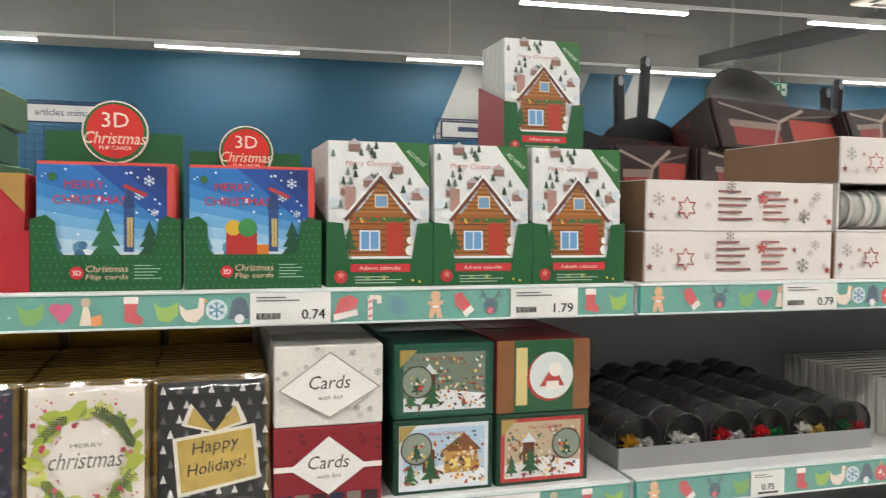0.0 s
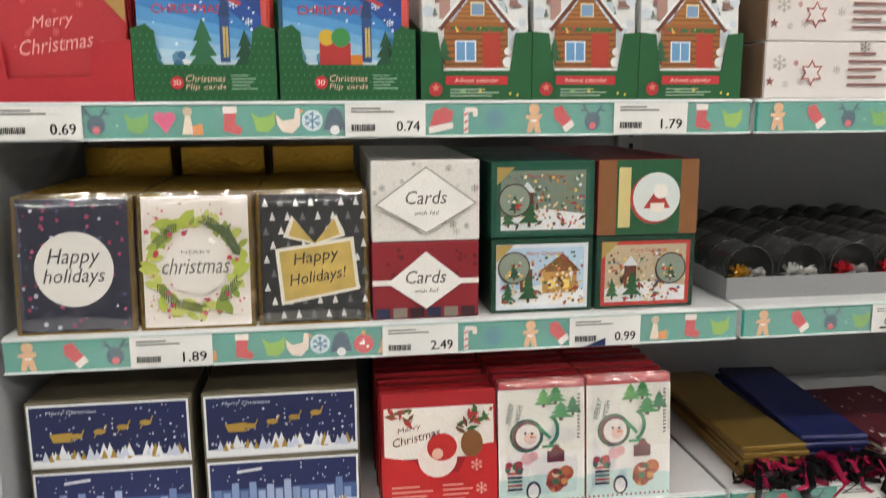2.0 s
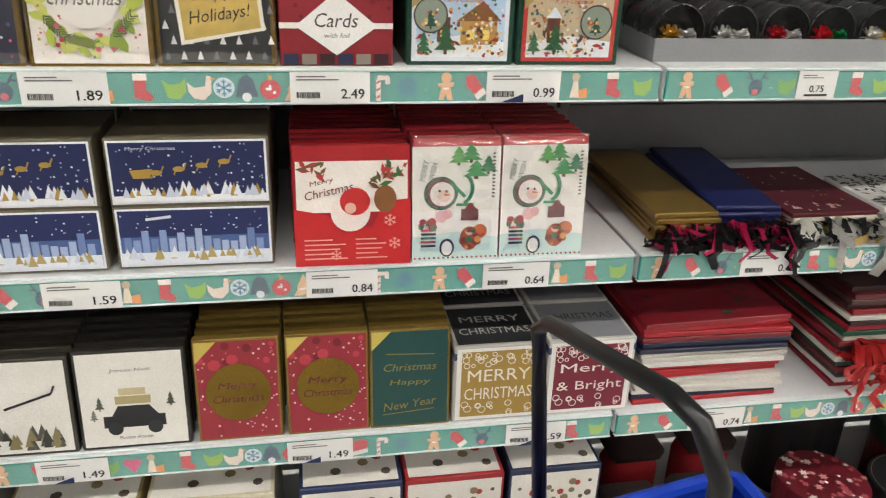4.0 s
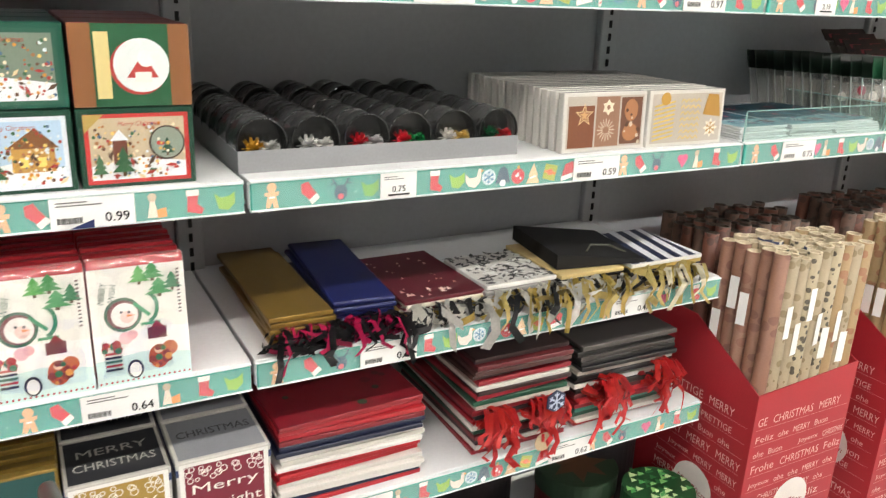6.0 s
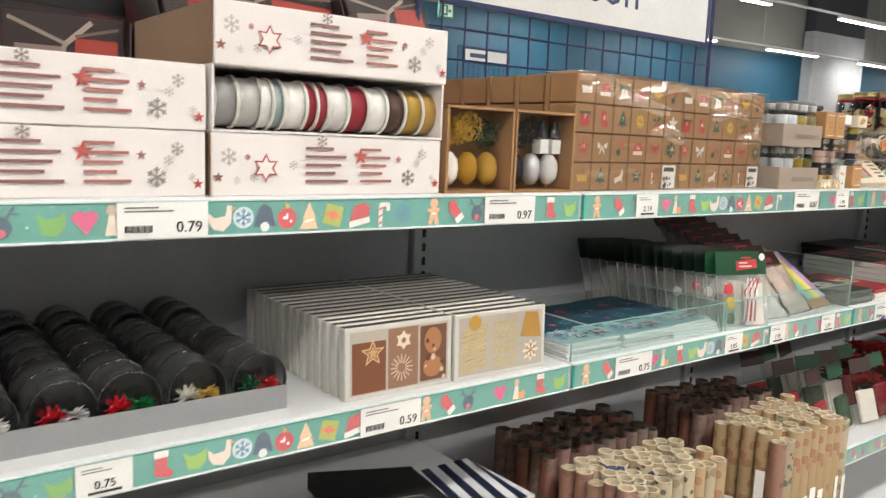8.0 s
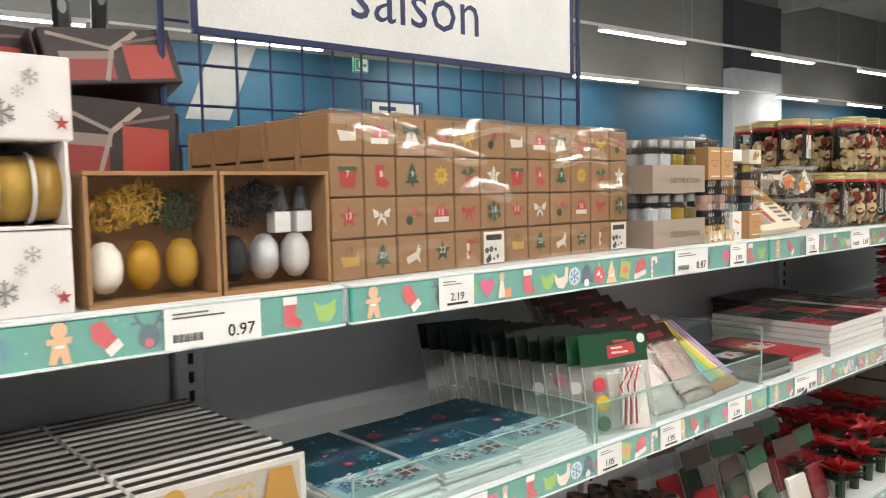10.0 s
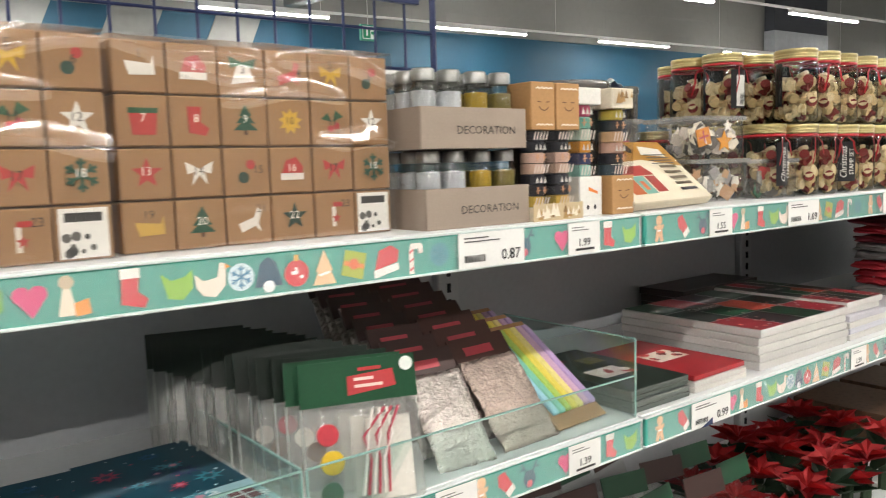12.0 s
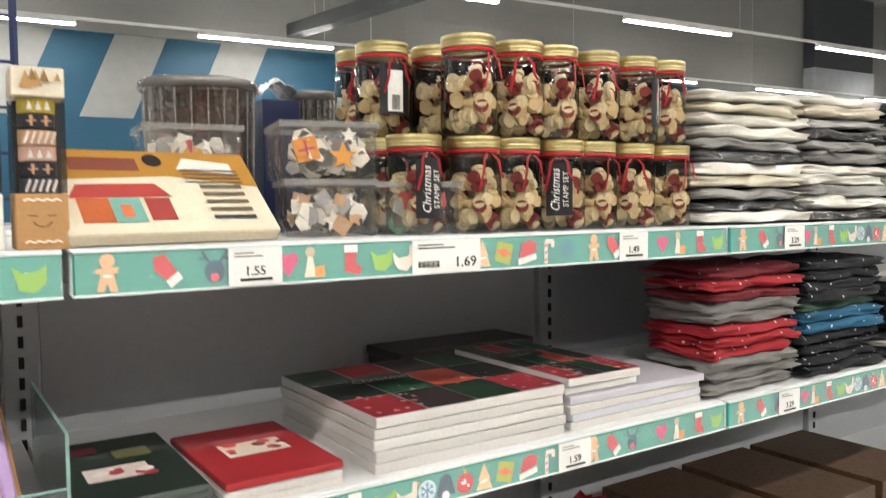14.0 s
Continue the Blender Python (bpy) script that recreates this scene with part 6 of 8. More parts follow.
clear_box(2.262, 0.090, Z[0], 0.112, 0.13, 0.073, ("e8e2d6", "c4bfb6", "c9a07a", "9d9a98", "5a5450"), 1, -15)
clear_box(2.375, 0.060, Z[0], 0.108, 0.13, 0.070, ("3f7a5c", "5a4a44", "a5a29e", "77706a", "c2443f"), 2, -15)
clear_box(2.262, 0.102, Z[0] + 0.0745, 0.122, 0.12, 0.072, ("8a8480", "c9bfb4", "efe6d6", "6a6460"), 3, -12, True)
clear_box(2.122, 0.205, Z[0] + 0.0745, 0.122, 0.12, 0.072, ("b23a46", "8a8784", "d9d4c8", "4a4a52", "c08a40"), 4, -6)
clear_box(2.122, 0.205, Z[0], 0.122, 0.12, 0.073, ("b23a46", "8a8784", "d9d4c8", "4a4a52"), 5, -6)
TUB_WALL, TUB_LID = clear("tub_plastic", "a8988c", 0.14, 0.1, 0.3, 0.05), clear("tub_lid", "7a5f50", 0.16, 0.14, 0.3, 0.12)
for x, y, r, h in ((2.243, 0.372, 0.082, 0.222), (2.440, 0.408, 0.042, 0.225)):
    t = thing("round_tub", "round clear plastic tub with a brownish ribbed lid", "plastic tub", T3(x, y, Z[0]))
    part("tub", bm_lathe([(0, 0), (r * 0.9, 0), (r * 0.98, h), (r, h)], 28), TUB_WALL, t, "", True)
    part("lid", bm_lathe([(r * 1.04, h - 0.012), (r * 1.06, h - 0.011), (r * 1.06, h), (r * 1.02, h + 0.003), (r * 0.5, h + 0.004), (0, h + 0.004)], 28), TUB_LID, t, "brownish clear lid", True)
    for k in range(22):
        a = 6.283 * k / 22
        part("rib", tube([(r * 0.985 * math.cos(a), r * 0.985 * math.sin(a), h - 0.014), (r * 0.92 * math.cos(a), r * 0.92 * math.sin(a), 0.004)], 0.0011, 5), HAZY, t)
    part("contents", bm_cyl(r * 0.8, h * 0.8, 18, (0, 0, 0.003), "z", r * 0.86), mat("6a5f56", 0.8, 0, 0.4, 120, 0.4), t)
boxed("dark_gift_box", "small dark blue box behind the clear boxes", "box", 2.332, 0.345, Z[0], 0.062, 0.085, 0.205, mat("1a2348", 0.4), None)

bm = bmesh.new()
bmesh.ops.create_grid(bm, x_segments=8, y_segments=8, size=0.5)
for v in bm.verts:
    u, w = v.co.x + 0.5, v.co.y + 0.5
    v.co = Vector((u * 0.058, w * 0.07, 0.012 + 0.02 * math.sin(3.1 * u) + 0.012 * noise.noise(Vector((u * 4, w * 4, 2)))))
bmesh.ops.solidify(bm, geom=bm.faces[:], thickness=0.0008)
solid("torn_foil", bm, mat("c9ccd0", 0.25, 0.6, 0.2, 80, 0.6), "torn silver foil on top of the dark blue box", "foil", T3(2.334, 0.350, Z[0] + 0.203), smooth=True)

# mason jars
JAR_R, JAR_H = 0.0388, 0.131
jar = thing("mason_jar", "glass screw-top jar of wooden Christmas stamps, red ribbon, gold lid", "jar", T3(2.52, 0.056, Z[0]), "jars of stamps")
part("glass", bm_lathe([(0, 0), (0.032, 0), (0.0372, 0.004), (JAR_R, 0.012), (JAR_R, 0.098), (0.0365, 0.107), (0.0335, 0.112), (0.0335, 0.116)], 24), GLASS, jar, "", True)
part("lid", bm_lathe([(0.0352, 0.1145), (0.0372, 0.1150), (0.0374, 0.1165), (0.0356, 0.1180), (0.0374, 0.1195), (0.0374, 0.1210), (0.0356, 0.1225), (0.0374, 0.1240), (0.0374, 0.1290), (0.0360, 0.1308), (0.0320, 0.1312), (0.0310, 0.1300), (0, 0.1300)], 28), mat("c2b482", 0.3, 0.95, 0.12), jar, "ribbed gold screw lid", True)
part("red_band", bm_lathe([(0.0346, 0.1085), (0.0368, 0.1085), (0.0362, 0.1135), (0.0338, 0.1135)], 24), mat("b01f28", 0.4), jar, "red ribbon round the neck", True)
for q in (-1, 1):
    pts = [(0.004 * q, -0.037, 0.107), (0.012 * q, -0.0415, 0.098), (0.014 * q, -0.043, 0.082), (0.020 * q, -0.0415, 0.066 + 0.008 * q)]
    part("ribbon_tail", ribbon(pts, 0.004), mat("b3222c", 0.4), jar)
# added dark half-shell for the back label and the dimness seen through the glass
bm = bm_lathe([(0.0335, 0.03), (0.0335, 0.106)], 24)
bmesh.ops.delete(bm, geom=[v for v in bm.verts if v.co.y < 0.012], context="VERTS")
part("dark_backing", bm, mat("1d1b1a", 0.6), jar, "dark half-round sheet added at the back inside the jar")
for c, seed in (("e2cda6", 1), ("d2b688", 2), ("8a2f2c", 3)):
    rg = random.Random(seed)
    bm = bmesh.new()
    for i in range(20 if seed < 3 else 11):
        a, r = rg.uniform(0, 6.283), 0.034 * math.sqrt(rg.uniform(0.3, 1)) * 0.76
        q = Matrix.Translation((r * math.cos(a), r * math.sin(a), 0.012 + 0.072 * rg.random() ** 1.1)) @ Euler((rg.uniform(0, 3), rg.uniform(0, 3), 0)).to_matrix().to_4x4()
        for z0, hh, rr in ((-0.0105, 0.0055, 0.009), (-0.005, 0.010, 0.006), (0.005, 0.0055, 0.009)):
            bmesh.ops.create_cone(bm, cap_ends=True, segments=10, radius1=rr, radius2=rr, depth=hh, matrix=q @ Matrix.Translation((0, 0, z0 + hh / 2)))
    tagged(part("wooden_stamps", bm, mat(c, 0.7, 0, 0.15), jar), kind="stuff")


def jar_label(j, m, a0, a1, z0, z1):
    """A curved label on the jar between two angles."""
    bm = bmesh.new()
    n = 9
    rows = [[bm.verts.new(((JAR_R + 0.0007) * math.sin(a0 + (a1 - a0) * k / n), -(JAR_R + 0.0007) * math.cos(a0 + (a1 - a0) * k / n), z)) for k in range(n + 1)] for z in (z0, z1)]
    for k in range(n):
        bm.faces.new((rows[0][k], rows[0][k + 1], rows[1][k + 1], rows[1][k]))
    return part("label", bm, m, j, "black label with white lettering" if m is LABELK else "white barcode label", True)


LABELK, LABELW = mat("17171a", 0.45), mat("e9e8e4", 0.45)
jar2 = copy_thing(jar, T3(2.433, 0.07, Z[0]))
jar_label(jar2, LABELK, -0.5, 0.5, 0.022, 0.098)
Print().text("Christmas", -0.006, 0.06, 0.013, "f0eee8", 0.06, 0.25, 90).text("STAMP SET", 0.009, 0.06, 0.008, "f0eee8", 0.05, 0, 90).make(jar2, Matrix.Translation((0, -JAR_R - 0.0012, 0)))
jar3 = copy_thing(jar, T3(2.436, 0.156, Z[0] + 0.1335))
jar_label(jar3, LABELK, -0.62, 0.62, 0.03, 0.1)
jar_label(jar3, LABELW, -0.34, 0.24, 0.034, 0.09).scale = (1.02, 1.02, 1)
p = Print()
for k in range(9):
    p.rect(-0.009, 0.037 + k * 0.0022, 0.012, 0.0012, "3a3a3c")
p.make(jar3, Matrix.Translation((0, -JAR_R - 0.0022, 0)))
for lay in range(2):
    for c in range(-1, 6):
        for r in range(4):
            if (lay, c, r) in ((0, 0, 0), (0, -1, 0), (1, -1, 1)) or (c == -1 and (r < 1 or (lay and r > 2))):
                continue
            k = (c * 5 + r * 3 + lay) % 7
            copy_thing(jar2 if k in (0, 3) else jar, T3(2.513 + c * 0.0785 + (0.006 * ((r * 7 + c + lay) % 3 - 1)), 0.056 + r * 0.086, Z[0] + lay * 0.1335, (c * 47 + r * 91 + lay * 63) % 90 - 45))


def folded(name, label, x, y, z, w, d, n, h, cols, seed, soft=0.016, wrap=False):
    """A pile of folded textiles, each a thing with rounded, sagging edges."""
    rg = random.Random(seed)
    for i in range(n):
        bm = bmesh.new()
        bmesh.ops.create_cube(bm, size=1)
        bmesh.ops.subdivide_edges(bm, edges=bm.edges[:], cuts=9, use_grid_fill=True)
        sd = rg.uniform(0, 99)
        hh = h * rg.uniform(1.0, 1.35)
        w2, d2 = w * rg.uniform(0.93, 1.02), d * rg.uniform(0.95, 1.0)
        for v in bm.verts:
            e = max(abs(v.co.x), abs(v.co.y)) * 2
            zz = v.co.z * (1 - 0.5 * max(0, e - 0.75) / 0.25)
            v.co = Vector(((v.co.x + 0.5) * w2 + soft * noise.noise(Vector((v.co.y * 4, v.co.z * 2, sd))), (v.co.y + 0.5) * d2 + soft * noise.noise(Vector((v.co.x * 5, sd, v.co.z))), (zz + 0.5) * hh + soft * 0.35 * noise.noise(Vector((v.co.x * 5, v.co.y * 5, sd + v.co.z * 0.6)))))
        ob = solid(name, bm, rg.choice(cols) if i >= len(cols) else cols[i], label, "folded textile", T3(x + rg.uniform(-0.008, 0.008), y + rg.uniform(-0.006, 0.006), z + i * h * 0.97, rg.uniform(-2, 2)), name + " pile", smooth=True)
        if wrap:
            part("film", bm_box(w * 1.01, 0.0006, hh * 0.8, 0, (-0.004, -0.007, hh * 0.1)), FILM, ob)


FAB = lambda h: mat(h, 0.85, 0, 0.18, 300, 0.5)
WRAPW, WRAPK = mat("e2dfd6", 0.3, 0, 0.15, 60, 0.3, 0.5), mat("3a3a3c", 0.2, 0, 0.3, 60, 0.4, 0.6)
WRAPG, WRAPC = mat("8b8a88", 0.25, 0, 0.2, 60, 0.4, 0.5), mat("cfc7b2", 0.3, 0, 0.15, 60, 0.3, 0.5)
folded("folded_tablecloth", "white and grey folded tablecloth in clear wrap, stacked", 2.965, 0.02, Z[0], 0.285, 0.36, 11, 0.0215, [WRAPW, WRAPK, WRAPG, WRAPC, WRAPW, WRAPK, WRAPG, WRAPW, WRAPW, WRAPC, WRAPW], 3, 0.02)
folded("folded_runner", "folded grey and white table textile in clear wrap", 3.265, 0.02, Z[0], 0.28, 0.36, 11, 0.0225, [WRAPK, WRAPW, WRAPG, WRAPW, WRAPW, WRAPG, WRAPG, WRAPK, WRAPG, WRAPC, WRAPW], 4, 0.02)
folded("folded_runner", "folded white table textile in clear wrap", 3.6, 0.02, Z[0], 0.3, 0.36, 11, 0.0225, [WRAPW, WRAPK], 5, 0.02)
RED, GRY, BUR = patterned("9c1f2a", "d8cfc8", 55, 0.15, 0.85, 0.5), FAB("7c7a78"), patterned("641420", "b8a8a4", 40, 0.12, 0.85, 0.5)
folded("folded_jumper", "folded red and grey knitted Christmas textile", 2.985, 0.02, Z[1], 0.25, 0.15, 11, 0.0205, [GRY, GRY, GRY, RED, RED, RED, GRY, GRY, BUR, RED, BUR], 6)
NAV = patterned("14161c", "b9bcc0", 55, 0.16, 0.85, 0.5)
PETROL = patterned("1f5a7a", "d9e2e6", 55, 0.16, 0.85, 0.5)
folded("folded_jumper", "folded black and blue patterned Christmas textile", 3.255, 0.02, Z[1], 0.27, 0.15, 11, 0.0205, [NAV, NAV, NAV, NAV, PETROL, PETROL, FAB("2f4a3a"), NAV, NAV, NAV, NAV], 7)
folded("folded_jumper", "folded dark Christmas textile", 3.56, 0.02, Z[1], 0.27, 0.15, 9, 0.0205, [NAV, FAB("c9c6c0"), NAV], 8)

# ---- second shelf, second bay: tubes of gift bows ----
t = thing("cardboard_tray", "grey cardboard tray holding tubes of gift bows", "cardboard tray", T3(0.0, 0.044, Z[1]))
TRAYC = mat("8f9092", 0.6, 0, 0.08, 60, 0.05)
part("front", bm_box(0.486, 0.002, 0.033), TRAYC, t)
part("floor", bm_box(0.482, 0.4, 0.002, 0, (0.002, 0.0022, 0)), TRAYC, t)
for q in (0, 0.484):
    part("side", bm_sheet([(0, 0), (0.4, 0), (0.4, 0.045), (0, 0.031)], 0.002, Matrix.Translation((q + 0.002, 0.0022, 0)) @ Matrix.Rotation(math.pi / 2, 4, "Z")), TRAYC, t)
SMOKE = clear("smoky_plastic", "8e8e90", 0.11, 0.16, 0.6, 0.04)
SMOKEL = clear("bow_tub_lid", "f6f6f6", 0.004, 0.06, 0.2)
DARKP = mat("1d1e1e", 0.2, 0, 0.3, 40, 0.05)


def bow_tube(cols):
    b = thing("bow_tub", "round dark plastic tub of shiny gift bows", "tub of bows", None, "tubs of gift bows")
    part("shell", bm_lathe([(0.0375, 0.0), (0.0382, 0.003), (0.0375, 0.006), (0.037, 0.05), (0.0382, 0.052), (0.0375, 0.0555)], 26), SMOKE, b, "", True).rotation_euler = (-math.pi / 2, 0, 0)
    part("core", bm_cyl(0.0345, 0.03, 22, (0, 0.025, 0), "y"), DARKP, b)
    part("lid", bm_cyl(0.0365, 0.001, 26, (0, 0.001, 0), "y"), SMOKEL, b, "clear round lid")
    part("rim", bm_lathe([(0.0368, 0), (0.0392, 0), (0.0392, 0.004), (0.0368, 0.004)], 26), DARKP, b, "", True).rotation_euler = (-math.pi / 2, 0, 0)
    for j, c in enumerate(cols):
        rg = random.Random(j * 5 + len(c))
        bm = bmesh.new()
        cx = (-0.012 if j == 0 else 0.012)
        for i in range(34):
            a, e = rg.uniform(0, 6.283), rg.uniform(-0.9, 0.4)
            d = Vector((math.cos(a), e - 0.3, abs(math.sin(a)) * 0.9 - 0.15)).normalized()
            q = Matrix.Translation(Vector((cx, 0.010, -0.008)) + d * 0.008) @ d.to_track_quat("Z", "Y").to_matrix().to_4x4()
            bmesh.ops.create_cone(bm, cap_ends=True, segments=4, radius1=0.005, radius2=0.0022, depth=0.02, matrix=q @ Matrix.Diagonal((1, 0.3, 1, 1)))
        part("bow", bm, mat(c, 0.25, 0.25, 0.2), b)
    return b


TUBES = (("c9982f", "c9c9c6"), ("d0d0cc", "e0dfdb"), ("c0202c", "c9c6c6"), ("d02030", "127a3f"), ("dcd9d0", "cfae5a"), ("1d5c3a", "c02a34"))
for c, cols in enumerate(TUBES):
    proto = bow_tube(cols)
    x = 0.041 + c * 0.0810
    for r in range(7):
        z = Z[1] + 0.0415 + (0.006 if r > 4 else 0)
        m = T3(x + 0.003 * ((r * 3 + c) % 3 - 1), 0.050 + r * 0.0575, z, 0, 0)
        if r == 0:
            proto.matrix_basis = m
        else:
            copy_thing(proto, m)


def d_tags(kind):
    def go(p, w, h):
        p.rect(0.008, 0.007, w - 0.016, h - 0.014, "b9b0a4")
        if kind == 0:
            p.rect(w * 0.06, h * 0.08, w * 0.3, h * 0.7, "7a4a32").rect(w * 0.38, h * 0.08, w * 0.28, h * 0.84, "96705a").rect(w * 0.68, h * 0.1, w * 0.26, h * 0.8, "6f4a38").star(w * 0.24, h * 0.62, 0.021, "d9b98a").star(w * 0.24, h * 0.62, 0.016, "8a5a40").star(w * 0.24, h * 0.62, 0.011, "c9a070").disc(w * 0.52, h * 0.74, 0.01, "e9dcc6").star(w * 0.52, h * 0.74, 0.015, "e6d8c0", 6, 0.6).disc(w * 0.52, h * 0.74, 0.004, "96705a")
            for i in range(16):
                a = i * 0.3927
                p.line((w * 0.5 + 0.007 * math.cos(a), h * 0.36 + 0.007 * math.sin(a)), (w * 0.5 + 0.02 * math.cos(a), h * 0.36 + 0.02 * math.sin(a)), 0.0013, "e2d4bc")
            p.disc(w * 0.8, h * 0.68, 0.016, "a9744e", 0.02).disc(w * 0.8, h * 0.3, 0.018, "a9744e", 0.016).confetti(w * 0.7, h * 0.1, w * 0.22, h * 0.6, 12, 0.003, ["c9b9a4", "5a3a28"], 3)
        else:
            for i in range(9):
                p.line((w * 0.07, h * (0.12 + 0.075 * i)), (w * 0.33, h * (0.2 + 0.075 * i)), 0.003, GOLD)
            for i in range(7):
                for j in range(4):
                    p.line((w * (0.4 + j * 0.065), h * (0.12 + i * 0.11)), (w * (0.432 + j * 0.065), h * (0.18 + i * 0.11)), 0.002, GOLD).line((w * (0.432 + j * 0.065), h * (0.18 + i * 0.11)), (w * (0.465 + j * 0.065), h * (0.12 + i * 0.11)), 0.002, GOLD)
            p.poly([(w * 0.7, h * 0.55), (w * 0.94, h * 0.5), (w * 0.9, h * 0.9), (w * 0.76, h * 0.92)], "b0853f").star(w * 0.82, h * 0.3, 0.019, "e4dac8", 8, 0.6).flake(w * 0.82, h * 0.3, 0.013, "a9844a").disc(w * 0.2, h * 0.85, 0.012, "b98f3f")
    return go


TAGM = mat("cfccc5", 0.4, 0, 0.08)
# dim inside below the clear lids, put into the colour of opaque tops
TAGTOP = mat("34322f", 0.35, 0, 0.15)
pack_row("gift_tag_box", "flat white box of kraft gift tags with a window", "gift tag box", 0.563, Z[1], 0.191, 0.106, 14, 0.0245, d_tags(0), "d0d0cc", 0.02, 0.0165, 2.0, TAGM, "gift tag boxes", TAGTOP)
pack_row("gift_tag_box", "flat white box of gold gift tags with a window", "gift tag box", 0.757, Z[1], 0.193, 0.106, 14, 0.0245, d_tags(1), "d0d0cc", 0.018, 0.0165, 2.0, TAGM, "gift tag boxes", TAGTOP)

# ---- second shelf, third bay ----


def acrylic(label, w, d, h, m):
    """A clear pane with its bright greenish cut edges."""
    t = thing("acrylic_divider", label, "acrylic divider", m, "acrylic dividers")
    part("pane", bm_box(w, d, h - 0.0016, 0), PLEXI, t)
    edge = mat("8fb5ae", 0.2, 0, 0.05)
    part("top_edge", bm_box(w, d, 0.0016, 0, (0, 0, h - 0.0015)), edge, t, "bright cut top edge")
    if w > d:
        part("end_edge", bm_box(0.0016, d, h - 0.002, 0, (-0.0017, 0, 0)), edge, t)
    else:
        part("end_edge", bm_box(w, 0.0016, h - 0.002, 0, (0, -0.0017, 0)), edge, t)
    return t


acrylic("low clear acrylic front rail on the shelf edge", 0.452, 0.003, 0.062, T3(1.006, 0.007, Z[1]))
acrylic("low clear acrylic front rail on the shelf edge", 0.528, 0.003, 0.062, T3(1.466, 0.007, Z[1]))
acrylic("clear acrylic divider between goods", 0.003, 0.28, 0.062, T3(1.459, 0.013, Z[1]))
acrylic("tall clear acrylic divider between goods", 0.003, 0.28, 0.115, T3(1.994, 0.011, Z[1]))


def d_napkin(p, w, h):
    p.rect(0.001, 0.001, w - 0.002, h - 0.002, "1c4a5c").rect(0.001, 0.001, w - 0.002, h * 0.3, "9fc9d0")
    p.confetti(0.006, h * 0.05, w - 0.012, h * 0.26, 14, 0.011, ["e9f2f4", "2f6f8a", "1f3a6b", "eef4f5"], 5, "flake")
    rg = random.Random(3)
    for i in range(16):
        u, v, r = w * rg.uniform(0.12, 0.88), h * rg.uniform(0.08, 0.92), rg.uniform(0.009, 0.02)
        c = rg.choice(("e9f0f2", "16305c", "b8405c", "2a5a86", "3f8fa0"))
        p.star(u, v, r, c, 8, 0.45).star(u, v, r * 0.45, rg.choice(("cfe2e8", "1c4a5c", "d98a9c")), 8, 0.5)
    p.confetti(0.01, 0.01, w - 0.02, h - 0.02, 30, 0.0018, ["e6eef0", "c0405a"], 8).rect(w * 0.7, h * 0.08, w * 0.2, h * 0.1, "6b2a3a").rect(w * 0.79, h * 0.08, 0.003, h * 0.1, "e9f0f2").rect(w * 0.7, h * 0.13, w * 0.2, 0.003, "e9f0f2")


for c in range(3):
    for i in range(5):
        o = boxed("window_sticker_pack", "flat teal pack of star window stickers with white edge", "sticker pack", 1.012 + c * 0.15 + rnd.uniform(-0.003, 0.003), 0.02 + rnd.uniform(0, 0.008), Z[1] + i * 0.0052, 0.142, 0.26, 0.005, mat("d9dcdc", 0.5), None, "sticker packs", rnd.uniform(-3, 3), None, d_napkin if i == 4 else None)


def d_header(p, w, h):
    p.poly([(w * 0.4, h * 0.18), (w * 0.82, h * 0.3), (w * 0.8, h * 0.7), (w * 0.4, h * 0.62)], "b83a3e").lines(w * 0.46, h * 0.5, w * 0.28, 2, h * 0.16, h * 0.07, "e6c8c0").disc(w * 0.92, h * 0.78, 0.008, "dfe4df").rect(w * 0.5, h * 0.72, w * 0.2, h * 0.08, "b83a3e")


POUCH = clear("craft_pouch_wall", "fafaf8", 0.05, 0.1, 0.6, 0.1)
